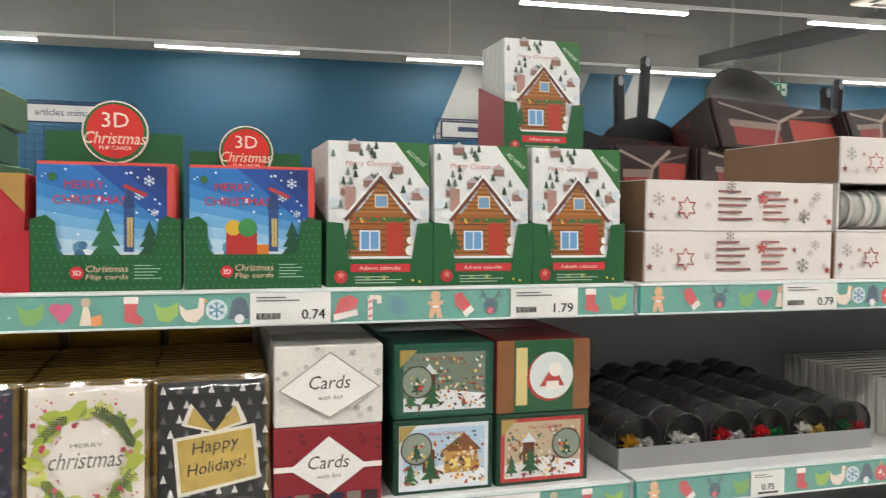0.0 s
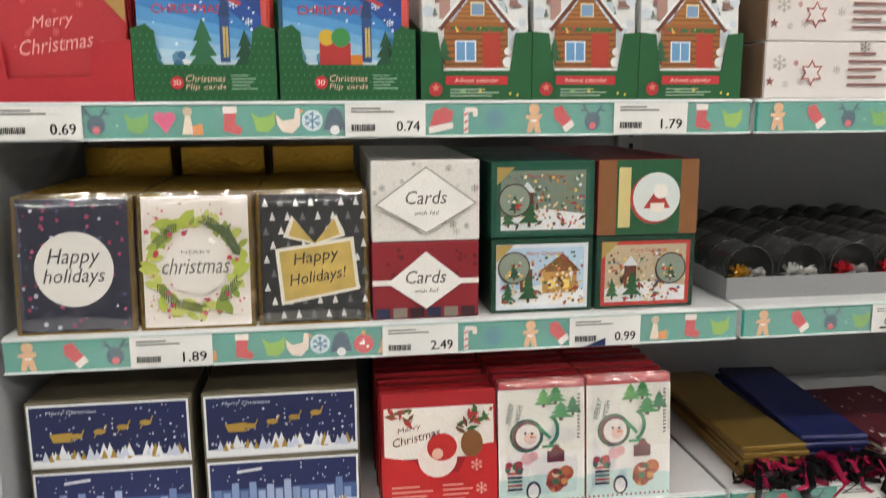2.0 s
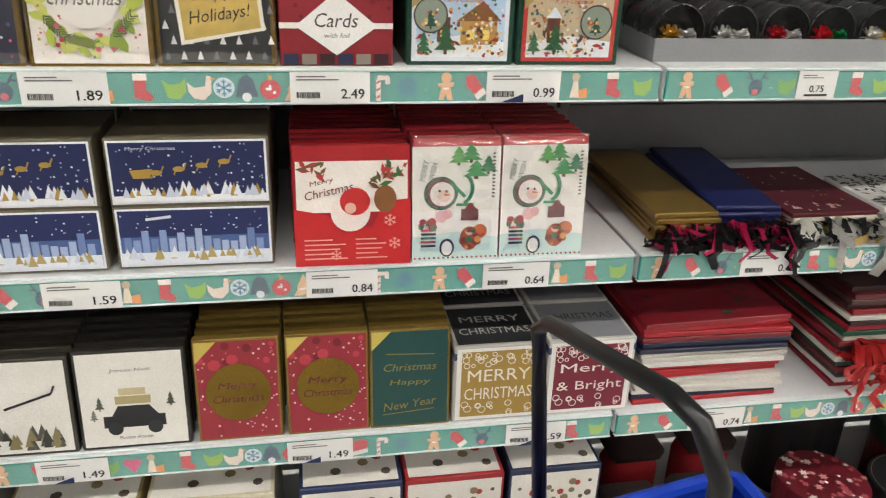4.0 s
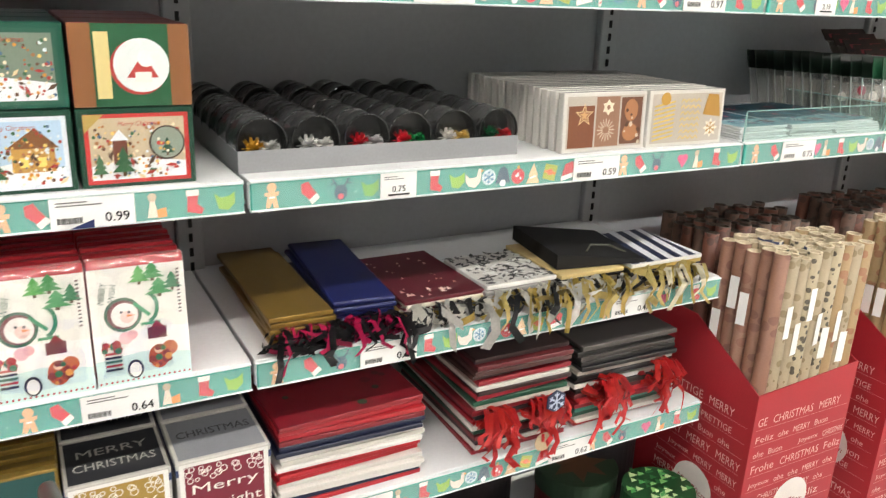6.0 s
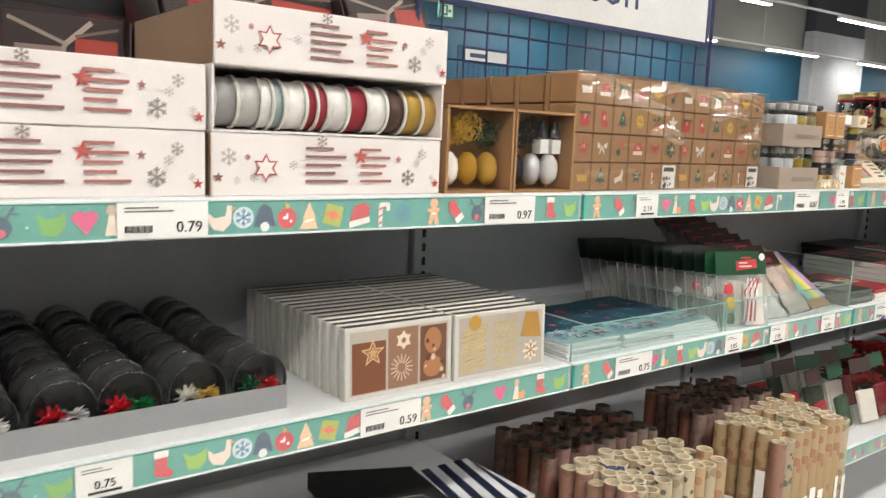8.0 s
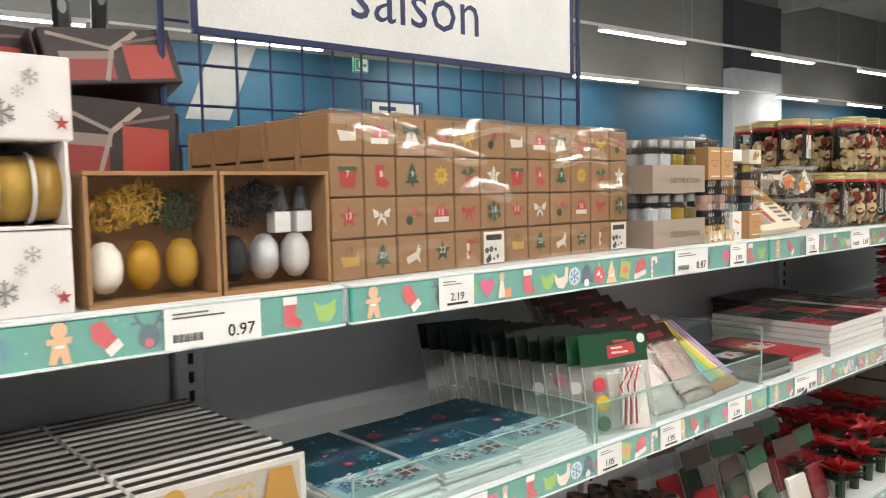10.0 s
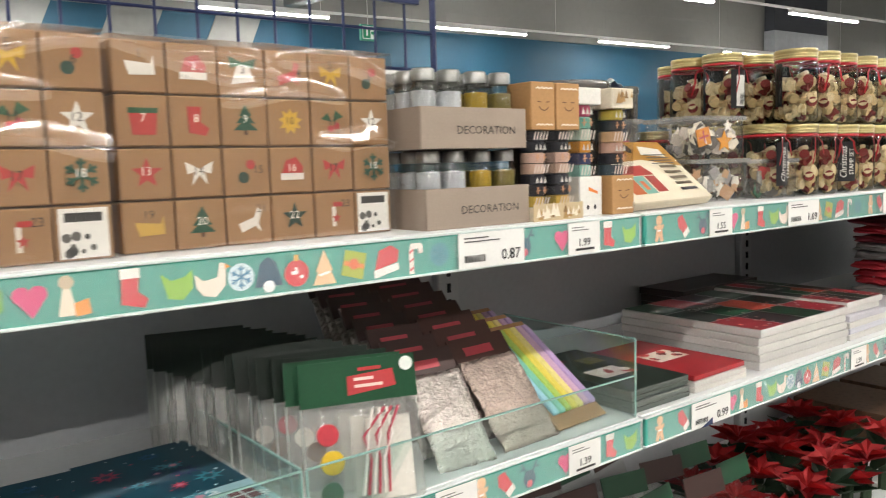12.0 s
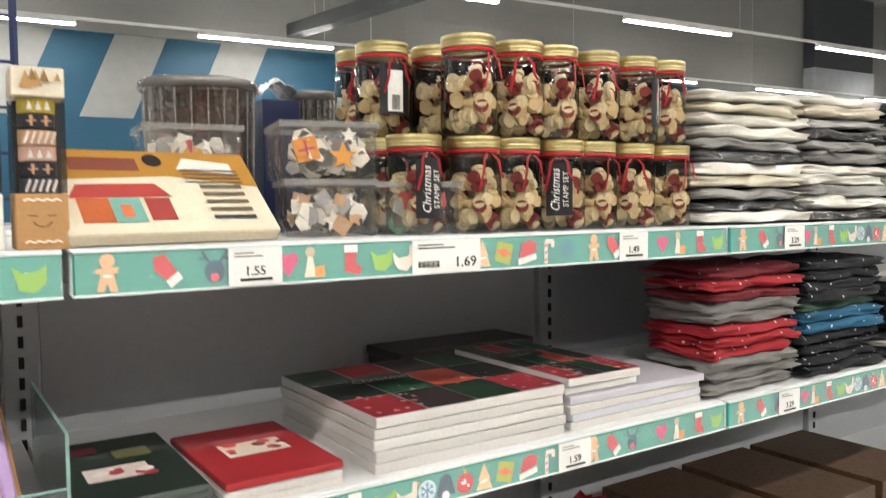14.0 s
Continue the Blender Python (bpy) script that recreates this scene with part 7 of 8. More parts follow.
for i in range(15):
    t = thing("craft_bag", "hanging bag of craft parts under a dark green header card", "craft bag", T3(1.478 - 0.0045 * i - 0.003 * (i % 2), 0.032 + i * 0.0225, Z[1], -17 + rnd.uniform(-3, 3), -10 - 0.6 * i - rnd.uniform(0, 4)), "craft bags")
    # same green card; shade between the rear bags is put into its colour
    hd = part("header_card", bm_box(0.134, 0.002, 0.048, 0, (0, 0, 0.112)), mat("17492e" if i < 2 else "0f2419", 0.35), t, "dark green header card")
    part("pouch", bm_box(0.132, 0.009, 0.112, 0.003, (0.001, -0.003, 0.0)), POUCH, t, "clear pouch")
    part("filling", bm_box(0.052, 0.004, 0.09, 0.001, (0.07, -0.0005, 0.003)), mat("dcd8d0", 0.7, 0, 0.2), t)
    part("edge_seal", bm_box(0.0022, 0.0025, 0.112, 0.0006, (-0.0015, -0.0035, 0)), mat("aeb1ad", 0.25, 0, 0.1), t, "bright sealed side edge")
    if i == 0:
        p = Print()
        d_header(p, 0.134, 0.048)
        p.make(hd, Matrix.Translation((0, 0, 0.112)))
        for u, v, r, c in ((0.026, 0.082, 0.012, "c8404c"), (0.029, 0.052, 0.013, "d9b52f"), (0.026, 0.02, 0.012, "2f5a44")):
            part("button", bm_cyl(r, 0.004, 18, (u, -0.009, v), "y", None, True, 0.001), mat(c, 0.4), t)
        for k in range(6):
            part("cord", tube([(0.06 + 0.006 * k, -0.007, 0.012), (0.066 + 0.005 * k, -0.011, 0.05), (0.07 + 0.007 * k - 0.012 * (k % 2), -0.009, 0.075), (0.078 + 0.004 * k + 0.01 * (k % 2), -0.007, 0.104)], 0.0016, 6), mat("b03a4c" if k % 2 else "e4e0da", 0.6), t)
    elif i < 6:
        part("trinket", bm_cyl(0.011, 0.003, 12, (0.03, -0.004, 0.05 + 0.01 * (i % 4)), "y"), mat(("b03a4c", "6b5a48", "d9d4cc")[i % 3], 0.5), t)
FOIL = mat("b5aca6", 0.18, 0.5, 0.35, 60, 0.9)


def foil_pack(x, y, z, w, h, tilt, m, top, rz=0):
    t = thing("foil_pack", "crinkled clear and silver pack of craft pieces", "craft pack", T3(x, y, z, rz, tilt), "craft packs")
    bm = bmesh.new()
    bmesh.ops.create_grid(bm, x_segments=12, y_segments=16, size=0.5)
    for v in bm.verts:
        u, q = v.co.x + 0.5, v.co.y + 0.5
        v.co = Vector((u * w, -0.008 * math.sin(math.pi * u) * math.sin(math.pi * q) - 0.004 * noise.noise(Vector((u * 6, q * 8, x * 9))), q * h))
    bmesh.ops.solidify(bm, geom=bm.faces[:], thickness=0.006)
    part("pouch", bm, m, t, "", True)
    hd = part("header_card", bm_box(w, 0.003, h * 0.28, 0, (0, 0.002, h)), mat(top, 0.5), t)
    Print().rect(w * 0.2, h * 0.06, w * 0.5, h * 0.1, "b0404a").make(hd, Matrix.Translation((0, 0.002, h)))


for i in range(8):
    foil_pack(1.653, 0.03 + 0.034 * i, Z[1] + 0.003 + 0.011 * i, 0.085, 0.125, -38, FOIL, "3a2420", -4)
    foil_pack(1.757, 0.03 + 0.034 * i, Z[1] + 0.003 + 0.011 * i, 0.105, 0.13, -40, mat("a8968c", 0.2, 0.3, 0.4, 60, 0.9), "43261f", 3)
for i in range(3):
    k = thing("chalk_pack", "flat pack of pastel rainbow sticks on kraft card", "craft pack", T3(1.860, 0.03 + 0.04 * i, Z[1] + 0.006 + 0.006 * i, 4, -55), "rainbow packs")
    part("card", bm_box(0.105, 0.004, 0.2, 0.001), KRAFT, k)
    for j, c in enumerate(("8fc0d0", "7fc4b0", "a8c45a", "e0cf55", "e6d98a", "c9a4c4", "b59ac9")):
        part("stick", bm_box(0.0125, 0.007, 0.165, 0.002, (0.006 + j * 0.0135, -0.0075, 0.022)), mat(c, 0.5), k)


def slabs(name, label, category, x, y, z, w, d, cols, th, group, top=None, seed=1, slop=0.004, rough=0.4):
    """A pile of flat things; each is its own object. Returns the height reached."""
    rg = random.Random(seed)
    shared = {}
    for i, c in enumerate(cols):
        if c not in shared:
            shared[c] = mesh_of(name, bm_box(w, d, th * 0.94, min(0.0012, th * 0.3)), mat(c, rough, 0, 0.1))
        ob = solid(name, shared[c], None, label, category, T3(x + rg.uniform(-slop, slop), y + rg.uniform(-slop, slop), z + i * th, rg.uniform(-1.5, 1.5) * slop / 0.004), group)
        if top and i == len(cols) - 1:
            p = Print()
            top(p, w, d)
            p.make(ob, Matrix.Translation((0, 0, th * 0.94)) @ UPFACE)
    return z + len(cols) * th


# ---- second shelf, fourth bay: books ----
def d_plaid(p, w, h):
    cs = ("1c2622", "8f2430", "1d5236", "2a2022", "b54a3a", "14301f")
    for i in range(4):
        for j in range(3):
            p.rect(w * 0.25 * i + 0.001, h * j / 3 + 0.001, w * 0.25 - 0.002, h / 3 - 0.002, cs[(i * 2 + j * 5 + 1) % 6])
    p.confetti(0.01, 0.01, w - 0.02, h * 0.4, 30, 0.004, ["d9b0a4", "c9c6c0", "e08a7a"], 4).disc(w * 0.35, h * 0.62, 0.05, "16201c", 0.03).text("Christmas", w * 0.36, h * 0.62, 0.022, "b9b4aa", w * 0.32, 0.25)


slabs("album", "thick white-edged Christmas book with a plaid cover, stacked", "book", 2.342, 0.02, Z[1], 0.312, 0.3, ["cfccc8", "c6c4c1", "d2d0cc", "cac8c4", "cfccc8"], 0.0145, "stacked books", d_plaid, 3, 0.002)
slabs("album", "white-edged Christmas book, stacked", "book", 2.668, 0.02, Z[1], 0.295, 0.3, ["d2d0cc", "c9c9d2", "cfccc8", "c3c0c9"], 0.0125, "stacked books", None, 5, 0.003)
slabs("album", "red patterned Christmas book on the pile", "book", 2.668, 0.03, Z[1] + 0.0505, 0.15, 0.3, ["d2d0cc", "cfccc8"], 0.013, "stacked books", d_plaid, 8, 0.003)
slabs("album", "dark Christmas book at the back of the shelf", "book", 2.56, 0.33, Z[1], 0.3, 0.12, ["2a2422"] * 5, 0.016, "stacked books", None, 9)
slabs("puzzle_box", "flat dark green boxed game, stacked", "flat box", 2.0, 0.02, Z[1], 0.138, 0.24, ["59615c", "646b66", "59615c", "4f5752"], 0.0085, "flat boxes", lambda p, w, h: p.rect(0.001, 0.001, w - 0.002, h - 0.002, "1c2a22").rect(w * 0.2, h * 0.3, w * 0.5, h * 0.2, "d9c9c4").confetti(w * 0.2, h * 0.3, w * 0.5, h * 0.18, 9, 0.007, ["a83a44", "e6dcd4"], 3).rect(w * 0.5, h * 0.6, w * 0.3, h * 0.15, "6f6a3a").rect(w * 0.1, h * 0.75, w * 0.3, h * 0.12, "7a1f33"), 4, 0.003)
slabs("puzzle_box", "flat red boxed game, stacked", "flat box", 2.152, 0.02, Z[1], 0.145, 0.22, ["d2cec8", "cbc7c2", "a92a30"], 0.009, "flat boxes", lambda p, w, h: p.rect(0.001, 0.001, w - 0.002, h - 0.002, "a5262e").rect(w * 0.25, h * 0.4, w * 0.55, h * 0.25, "e9dccc").confetti(w * 0.25, h * 0.42, w * 0.55, h * 0.2, 12, 0.007, ["c8504c", "f0e8dc", "7a2a2c"], 5), 4, 0.003)

# ---- third shelf, second bay: gift bags ----


def strands(name, label, x0, x1, y, z, cols, n, drop, seed, width=0.007):
    """Loose ribbon ends that spill over the shelf edge."""
    rg = random.Random(seed)
    t = thing(name, label, "ribbon", None, "loose ribbon handles")
    for c in cols:
        bm = bmesh.new()
        for i in range(n):
            x = rg.uniform(x0, x1)
            k = rg.uniform(-0.03, 0.03)
            over = rg.random() < drop
            pts = [(x, y + rg.uniform(0.0, 0.02), z + rg.uniform(0, 0.012)), (x + k * 0.5, y - 0.018, z + rg.uniform(0.004, 0.02)), (x + k, y - 0.034 - rg.uniform(0, 0.004), z - rg.uniform(0.0, 0.012))]
            if over:
                L = rg.uniform(0.015, 0.065)
                bul = rg.uniform(0.0, 0.018)
                pts = [(a, min(b, -0.004 + (0.03 if j < 1 else 0)), q) for j, (a, b, q) in enumerate(pts)]
                pts[1] = (pts[1][0], 0.0, z + 0.012)
                pts[2] = (pts[2][0], -0.010 - bul, z - 0.012)
                pts += [(x + k + rg.uniform(-0.012, 0.012), -0.012, z - 0.012 - L * 0.5), (x + k + rg.uniform(-0.02, 0.02), -0.009 - rg.uniform(0, 0.005), z - 0.012 - L)]
            else:
                pts += [(x + k * 1.6, max(y - 0.03, 0.004), z - rg.uniform(0.004, 0.02))]
                pts = [(a, max(b, 0.002), q) for a, b, q in pts]
            smooth = []
            for j in range(len(pts) - 1):
                for f in (0, 0.34, 0.67):
                    smooth.append(tuple(pts[j][q] * (1 - f) + pts[j + 1][q] * f for q in range(3)))
            smooth.append(pts[-1])
            a = rg.uniform(-0.9, 0.9)
            b2 = ribbon(smooth, width * rg.uniform(0.6, 1.3), (math.cos(a), math.sin(a) * 0.5, math.sin(a)))
            me = bpy.data.meshes.new("tmp")
            b2.to_mesh(me)
            bm.from_mesh(me)
            bpy.data.meshes.remove(me)
            b2.free()
        tagged(part("ribbon_end", bm, mat(c, 0.3, 0.15, 0.15), t, "", True), kind="stuff")
    return t


def loops(name, label, x0, x1, z, cols, n, seed, width=0.008):
    """A heap of ribbon loops lying before the bags."""
    rg = random.Random(seed)
    t = thing(name, label, "ribbon", None, "loose ribbon handles")
    for c in cols:
        bm = bmesh.new()
        for i in range(n):
            x, y, h, r = rg.uniform(x0, x1), rg.uniform(0.0, 0.045), rg.uniform(0.002, 0.03), rg.uniform(0.012, 0.03)
            a0, d = rg.uniform(0, 6.28), rg.choice((-1, 1))
            pts = [(x + r * math.cos(a0 + d * f * 4.2), max(-0.012, y + r * 0.7 * math.sin(a0 + d * f * 4.2)), z + 0.003 + h * math.sin(math.pi * f)) for f in (0, 0.12, 0.25, 0.38, 0.5, 0.62, 0.75, 0.88, 1)]
            b2 = ribbon(pts, width * rg.uniform(0.6, 1.2), (rg.uniform(-0.5, 0.5), rg.uniform(-0.5, 0.5), 1))
            me = bpy.data.meshes.new("tmp")
            b2.to_mesh(me)
            bm.from_mesh(me)
            bpy.data.meshes.remove(me)
            b2.free()
        tagged(part("ribbon_loop", bm, mat(c, 0.3, 0.15, 0.15), t, "", True), kind="stuff")
    return t


GB = "stacked gift bags"
for i in range(6):
    f = i / 5
    solid("gift_bag", bm_box(0.108, 0.345, 0.0085, 0.0015), mat("8a6f34", 0.3, 0.5, 0.2, 400, 0.3), "long gold glitter bottle bag lying flat, stacked", "gift bag", T3(0.036 - 0.003 * (i % 2), 0.024 + 0.003 * (i % 3), Z[2] + i * 0.009, -3 + (i % 3) * 1.5), GB)
for i in range(5):
    solid("gift_bag", bm_box(0.112, 0.335 if i > 2 else 0.31, 0.0095, 0.003), mat("1a2258", 0.4, 0.1, 0.12), "long navy blue bottle bag lying flat, stacked", "gift bag", T3(0.15 + 0.003 * (i % 2), 0.055 + 0.004 * (i % 3), Z[2] + i * 0.0105, -5 + (i % 2) * 2), GB)
slabs("gift_bag", "burgundy gift bag with small gold trees, stacked", "gift bag", 0.272, 0.03, Z[2], 0.16, 0.235, ["d9c9a0", "5a1824", "c9b070", "5a1824", "d9d0c0", "5a1824"], 0.0075, GB, lambda p, w, h: p.rect(0.001, 0.001, w - 0.002, h - 0.002, "4f1420").confetti(0.01, 0.01, w - 0.02, h - 0.03, 22, 0.004, ["b9a08a", "d9c4b4"], 6, "tree").confetti(0.005, 0.004, w - 0.01, 0.03, 8, 0.006, ["e6d2c8"], 7, "tree"), 3, 0.003)
slabs("gift_bag", "silver and white patterned gift bag, stacked", "gift bag", 0.428, 0.025, Z[2], 0.155, 0.16, ["d4d2cc", "a8a6a2", "c9b27a", "d9d7d2", "8f8d8a", "dddbd6"], 0.0085, GB, lambda p, w, h: p.confetti(0.004, 0.004, w - 0.008, h - 0.008, 190, 0.005, ["222224", "5a5a5c", "efefec", "1a1a1c"], 6, "leaf"), 4, 0.004)
slabs("gift_bag", "gold striped gift bag, stacked", "gift bag", 0.59, 0.025, Z[2], 0.15, 0.2, ["cdb67a", "2a2a2c", "d9d4c4", "b9a05a", "2a2a2c", "c9b27a"], 0.0085, GB, None, 5, 0.004)
slabs("gift_bag", "navy and white striped gift bag, stacked", "gift bag", 0.76, 0.022, Z[2], 0.19, 0.19, ["cdb67a", "20263f", "d9d4c4", "20263f", "b9a05a", "dddbd6"], 0.0085, GB, lambda p, w, h: [p.rect(0.001, 0.001, w - 0.002, h - 0.002, "e4e6ea")] + [p.poly([(w * (0.01 + 0.2 * i), 0.001), (w * (0.11 + 0.2 * i), 0.001), (min(w - 0.001, w * (0.31 + 0.2 * i)), h - 0.001), (min(w - 0.002, w * (0.21 + 0.2 * i)), h - 0.001)], "1b2340") for i in range(5)], 6, 0.004)
bag = solid("gift_bag", bm_sheet([(0, 0), (0.2, 0), (0.2, 0.006), (0, 0.03)], 0.2, None), mat("08080a", 0.65, 0, 0.15), "black gift bag lying open across the pile", "gift bag", T3(0.60, 0.05, Z[2] + 0.052, -8, 0), GB)
part("handle", tube([(0.08, 0.03, 0.022), (0.1, 0.05, 0.028), (0.15, 0.06, 0.02), (0.17, 0.03, 0.014)], 0.002), mat("55554a", 0.5), bag)
strands("ribbon_bundle", "tangle of black and bright pink ribbon bag handles", 0.03, 0.25, 0.03, Z[2] + 0.022, ("141416", "141416", "c4205a"), 24, 0.22, 2, 0.009)
strands("ribbon_bundle", "silver and cream ribbon bag handles", 0.27, 0.42, 0.03, Z[2] + 0.02, ("b5b3ae", "d9d6cc", "2a2a2c"), 12, 0.12, 3, 0.016)
strands("ribbon_bundle", "black, silver and gold ribbon bag handles over the rail", 0.43, 0.75, 0.03, Z[2] + 0.026, ("c9b470", "d4d2cc", "232325", "b59c4a"), 17, 0.34, 4, 0.013)
strands("ribbon_bundle", "gold ribbon bag handles over the rail", 0.77, 0.95, 0.03, Z[2] + 0.026, ("d0bd7a", "bda658", "e0d9c0"), 8, 0.5, 5, 0.013)

loops("ribbon_bundle", "heap of black and bright pink ribbon loops", 0.04, 0.26, Z[2], ("141416", "101012", "c4205a"), 26, 11)
loops("ribbon_bundle", "heap of silver, cream and black ribbon loops", 0.27, 0.44, Z[2], ("c9c7c2", "e0ddd4", "2a2a2c", "b59c4a"), 12, 12, 0.014)
loops("ribbon_bundle", "heap of gold, silver and black ribbon loops", 0.44, 0.94, Z[2], ("c9b470", "d4d2cc", "232325", "8f7d48"), 26, 13, 0.013)

# ---- fourth shelf, second bay ----
WHITES = ["a9202a", "16203c", "d9d6d0", "d4d1ca", "c9c6c0", "b3202c", "b3202c", "c62a34", "d9d6d0", "c8c4bc", "d6d3cc", "1a2038", "1a2038", "7a1a24", "a9202a", "a3222c", "8a1a26"]
slabs("gift_bag", "flat paper gift bag in red, white or navy, stacked", "gift bag", 0.04, 0.022, Z[3], 0.268, 0.34, WHITES, 0.0092, "large gift bag pile", lambda p, w, h: p.rect(0.001, 0.001, w - 0.002, h - 0.002, "741420").confetti(0.02, 0.02, w - 0.04, h - 0.04, 14, 0.008, ["5a1018", "4a2a1c", "24402c"], 5), 7, 0.006)
MIX = ["8a1a26", "c9c6c0", "2a1418", "6b1a22", "1e4a38", "d0ccc4", "a02430", "2a2a2c", "7a1a24", "b9b4aa", "1e4a38", "9a2230", "2c1a1a", "c4c0b8", "8a1a26", "3a2420", "4a2c2a", "5a1a20", "3a2a2a"]
slabs("gift_bag", "flat dark red and green gift bag, stacked", "gift bag", 0.42, 0.03, Z[3], 0.215, 0.33, MIX, 0.0105, "patterned gift bag pile", None, 9, 0.006)
MIX2 = ["a02430", "d0ccc4", "1e4a38", "3f8a7a", "8a1a26", "c03038", "5a1a20", "26221f", "d9d6d0", "17171a", "17171a", "b9b4aa", "17171a", "1c1a1a", "3a3634", "232120", "4a4644"]
slabs("gift_bag", "flat black, red and green gift bag, stacked", "gift bag", 0.665, 0.03, Z[3], 0.25, 0.33, MIX2, 0.0105, "patterned gift bag pile", None, 12, 0.006)
for i, (a, b, z) in enumerate(((0.44, 0.485, 0.09), (0.545, 0.6, 0.09), (0.70, 0.75, 0.10), (0.84, 0.89, 0.11))):
    strands("ribbon_bundle", "bright red satin ribbon handles hanging over the shelf", a, b, 0.012, Z[3] + z, ("c8242a", "d6352f"), 9, 1.0, 20 + i, 0.010)
    strands("ribbon_bundle", "bright red satin ribbon handles hanging over the shelf", a, b, 0.012, Z[3] + z - 0.045, ("d02b2b",), 6, 1.0, 40 + i, 0.010)
for i, (a, b) in enumerate(((0.44, 0.49), (0.55, 0.61), (0.70, 0.76), (0.84, 0.9))):
    loops("ribbon_bundle", "bunch of bright red satin ribbon loops", a, b, Z[3] + 0.06, ("c8242a", "d6352f"), 13, 60 + i, 0.012)
g = thing("gift_tag", "navy round gift tag with a white snowflake", "gift tag", T3(0.575, -0.018, Z[3] + 0.105, 0, 0))
part("disc", bm_cyl(0.024, 0.002, 6, (0, 0, 0), "y"), mat("1f2a48", 0.4), g)
Print().flake(0, 0, 0.02, "b9c4d6").make(g)
solid("gift_tag", bm_cyl(0.02, 0.002, 16, (0, 0, 0), "y"), mat("b9a484", 0.5), "round kraft gift tag among the ribbons", "gift tag", T3(0.555, -0.016, Z[3] + 0.02))

# ---- base deck, second bay ----


def hat_box(x, y, r, h, side, lid, print_lid, label):
    t = thing("hat_box", label, "round gift box", T3(x, y, ZB), "round gift boxes")
    part("drum", bm_cyl(r * 0.96, h - 0.02, 36, (0, 0, 0), "z", None, True, 0.002), mat(side, 0.5), t, "", False)
    part("lid", bm_cyl(r, 0.05, 36, (0, 0, h - 0.05), "z", None, True, 0.002), mat(lid, 0.5), t)
    if print_lid:
        p = Print()
        print_lid(p, r)
        p.make(t, Matrix.Translation((0, 0, h)) @ UPFACE)


def lid_flowers(p, r):
    rg = random.Random(5)
    for i in range(60):
        a, q = rg.uniform(0, 6.28), r * 0.95 * math.sqrt(rg.random())
        p.star(q * math.cos(a), q * math.sin(a), rg.uniform(0.004, 0.012), rg.choice(["e6d9d2", "c98a8a", "b4545c", "efe6e0"]), 6, 0.5)


def lid_trees(p, r):
    rg = random.Random(6)
    for i in range(46):
        a, q = rg.uniform(0, 6.28), r * 0.9 * math.sqrt(rg.random())
        u, v, s = q * math.cos(a), q * math.sin(a), rg.uniform(0.007, 0.012)
        p.poly([(u - s, v), (u + s, v), (u, v + 1.6 * s)], rg.choice(["4f9a58", "79b46a", "2c6a3a", "b9cf9a"]))


hat_box(0.525, 0.1, 0.092, 0.168, "6f1a26", "6f1a26", lid_flowers, "burgundy round gift box with white flowers on the lid")
hat_box(0.935, 0.03, 0.084, 0.222, "17351f", "1d4a28", lid_trees, "green round gift box with little fir trees on the lid")
hat_box(0.715, 0.06, 0.095, 0.17, "141416", "18181b", lambda p, r: p.ring(0, 0, r * 0.94, 0.002, "6f6a5a", 30).confetti(-r * 0.5, -r * 0.5, r, r, 12, 0.006, ["d9d9d6"], 4, "star"), "black round gift box with white stars")
hat_box(0.83, 0.2, 0.1, 0.212, "7a2a2a", "2a3f2c", lambda p, r: p.star(0, 0, r * 0.8, "5a3a26", 7, 0.5), "dark green round gift box with a brown leaf lid")
hat_box(0.60, 0.31, 0.1, 0.25, "1c1a1c", "232022", None, "dark round gift box at the back")
hat_box(0.95, 0.27, 0.1, 0.3, "221f22", "2a2628", lambda p, r: p.confetti(-r * 0.6, -r * 0.6, r * 1.2, r * 1.2, 24, 0.006, ["8a7a84", "5a4a54"], 3), "dark patterned round gift box at the back")
for x, y in ((0.09, 0.06), (0.235, 0.07), (0.16, 0.24), (0.33, 0.25)):
    t = thing("felt_boot", "red felt Christmas boot with dark cuff", "Christmas boot", T3(x, y, ZB), "felt boots")
    bm = bm_box(0.11, 0.1, 0.17, 0.025, (-0.055, -0.05, 0))
    part("boot", bm, FAB("a81c24"), t, "", True)
    part("cuff", bm_box(0.12, 0.11, 0.045, 0.018, (-0.06, -0.055, 0.165)), FAB("2c1a16"), t, "dark fur cuff", True)
    part("sole", bm_box(0.118, 0.112, 0.02, 0.006, (-0.059, -0.06, -0.001)), FAB("e6e2dc"), t, "white sole")
t = thing("ribbon_bow", "red ribbon bow with white trim", "bow", T3(0.395, 0.03, ZB))
for s in (-1, 1):
    part("loop", ribbon([(0, 0, 0.06), (0.03 * s, -0.01, 0.13), (0.06 * s, 0, 0.17), (0.055 * s, 0.02, 0.1), (0, 0.01, 0.05)], 0.03, (0, 1, 0.2)), mat("b8222a", 0.5), t, "", True)
part("stem", bm_box(0.05, 0.04, 0.06, 0.01, (-0.025, -0.02, 0)), mat("b8222a", 0.5), t)

# ---- base deck, third bay: wrapping paper ----
CORE = mat("d2c4a8", 0.8, 0, 0.1)


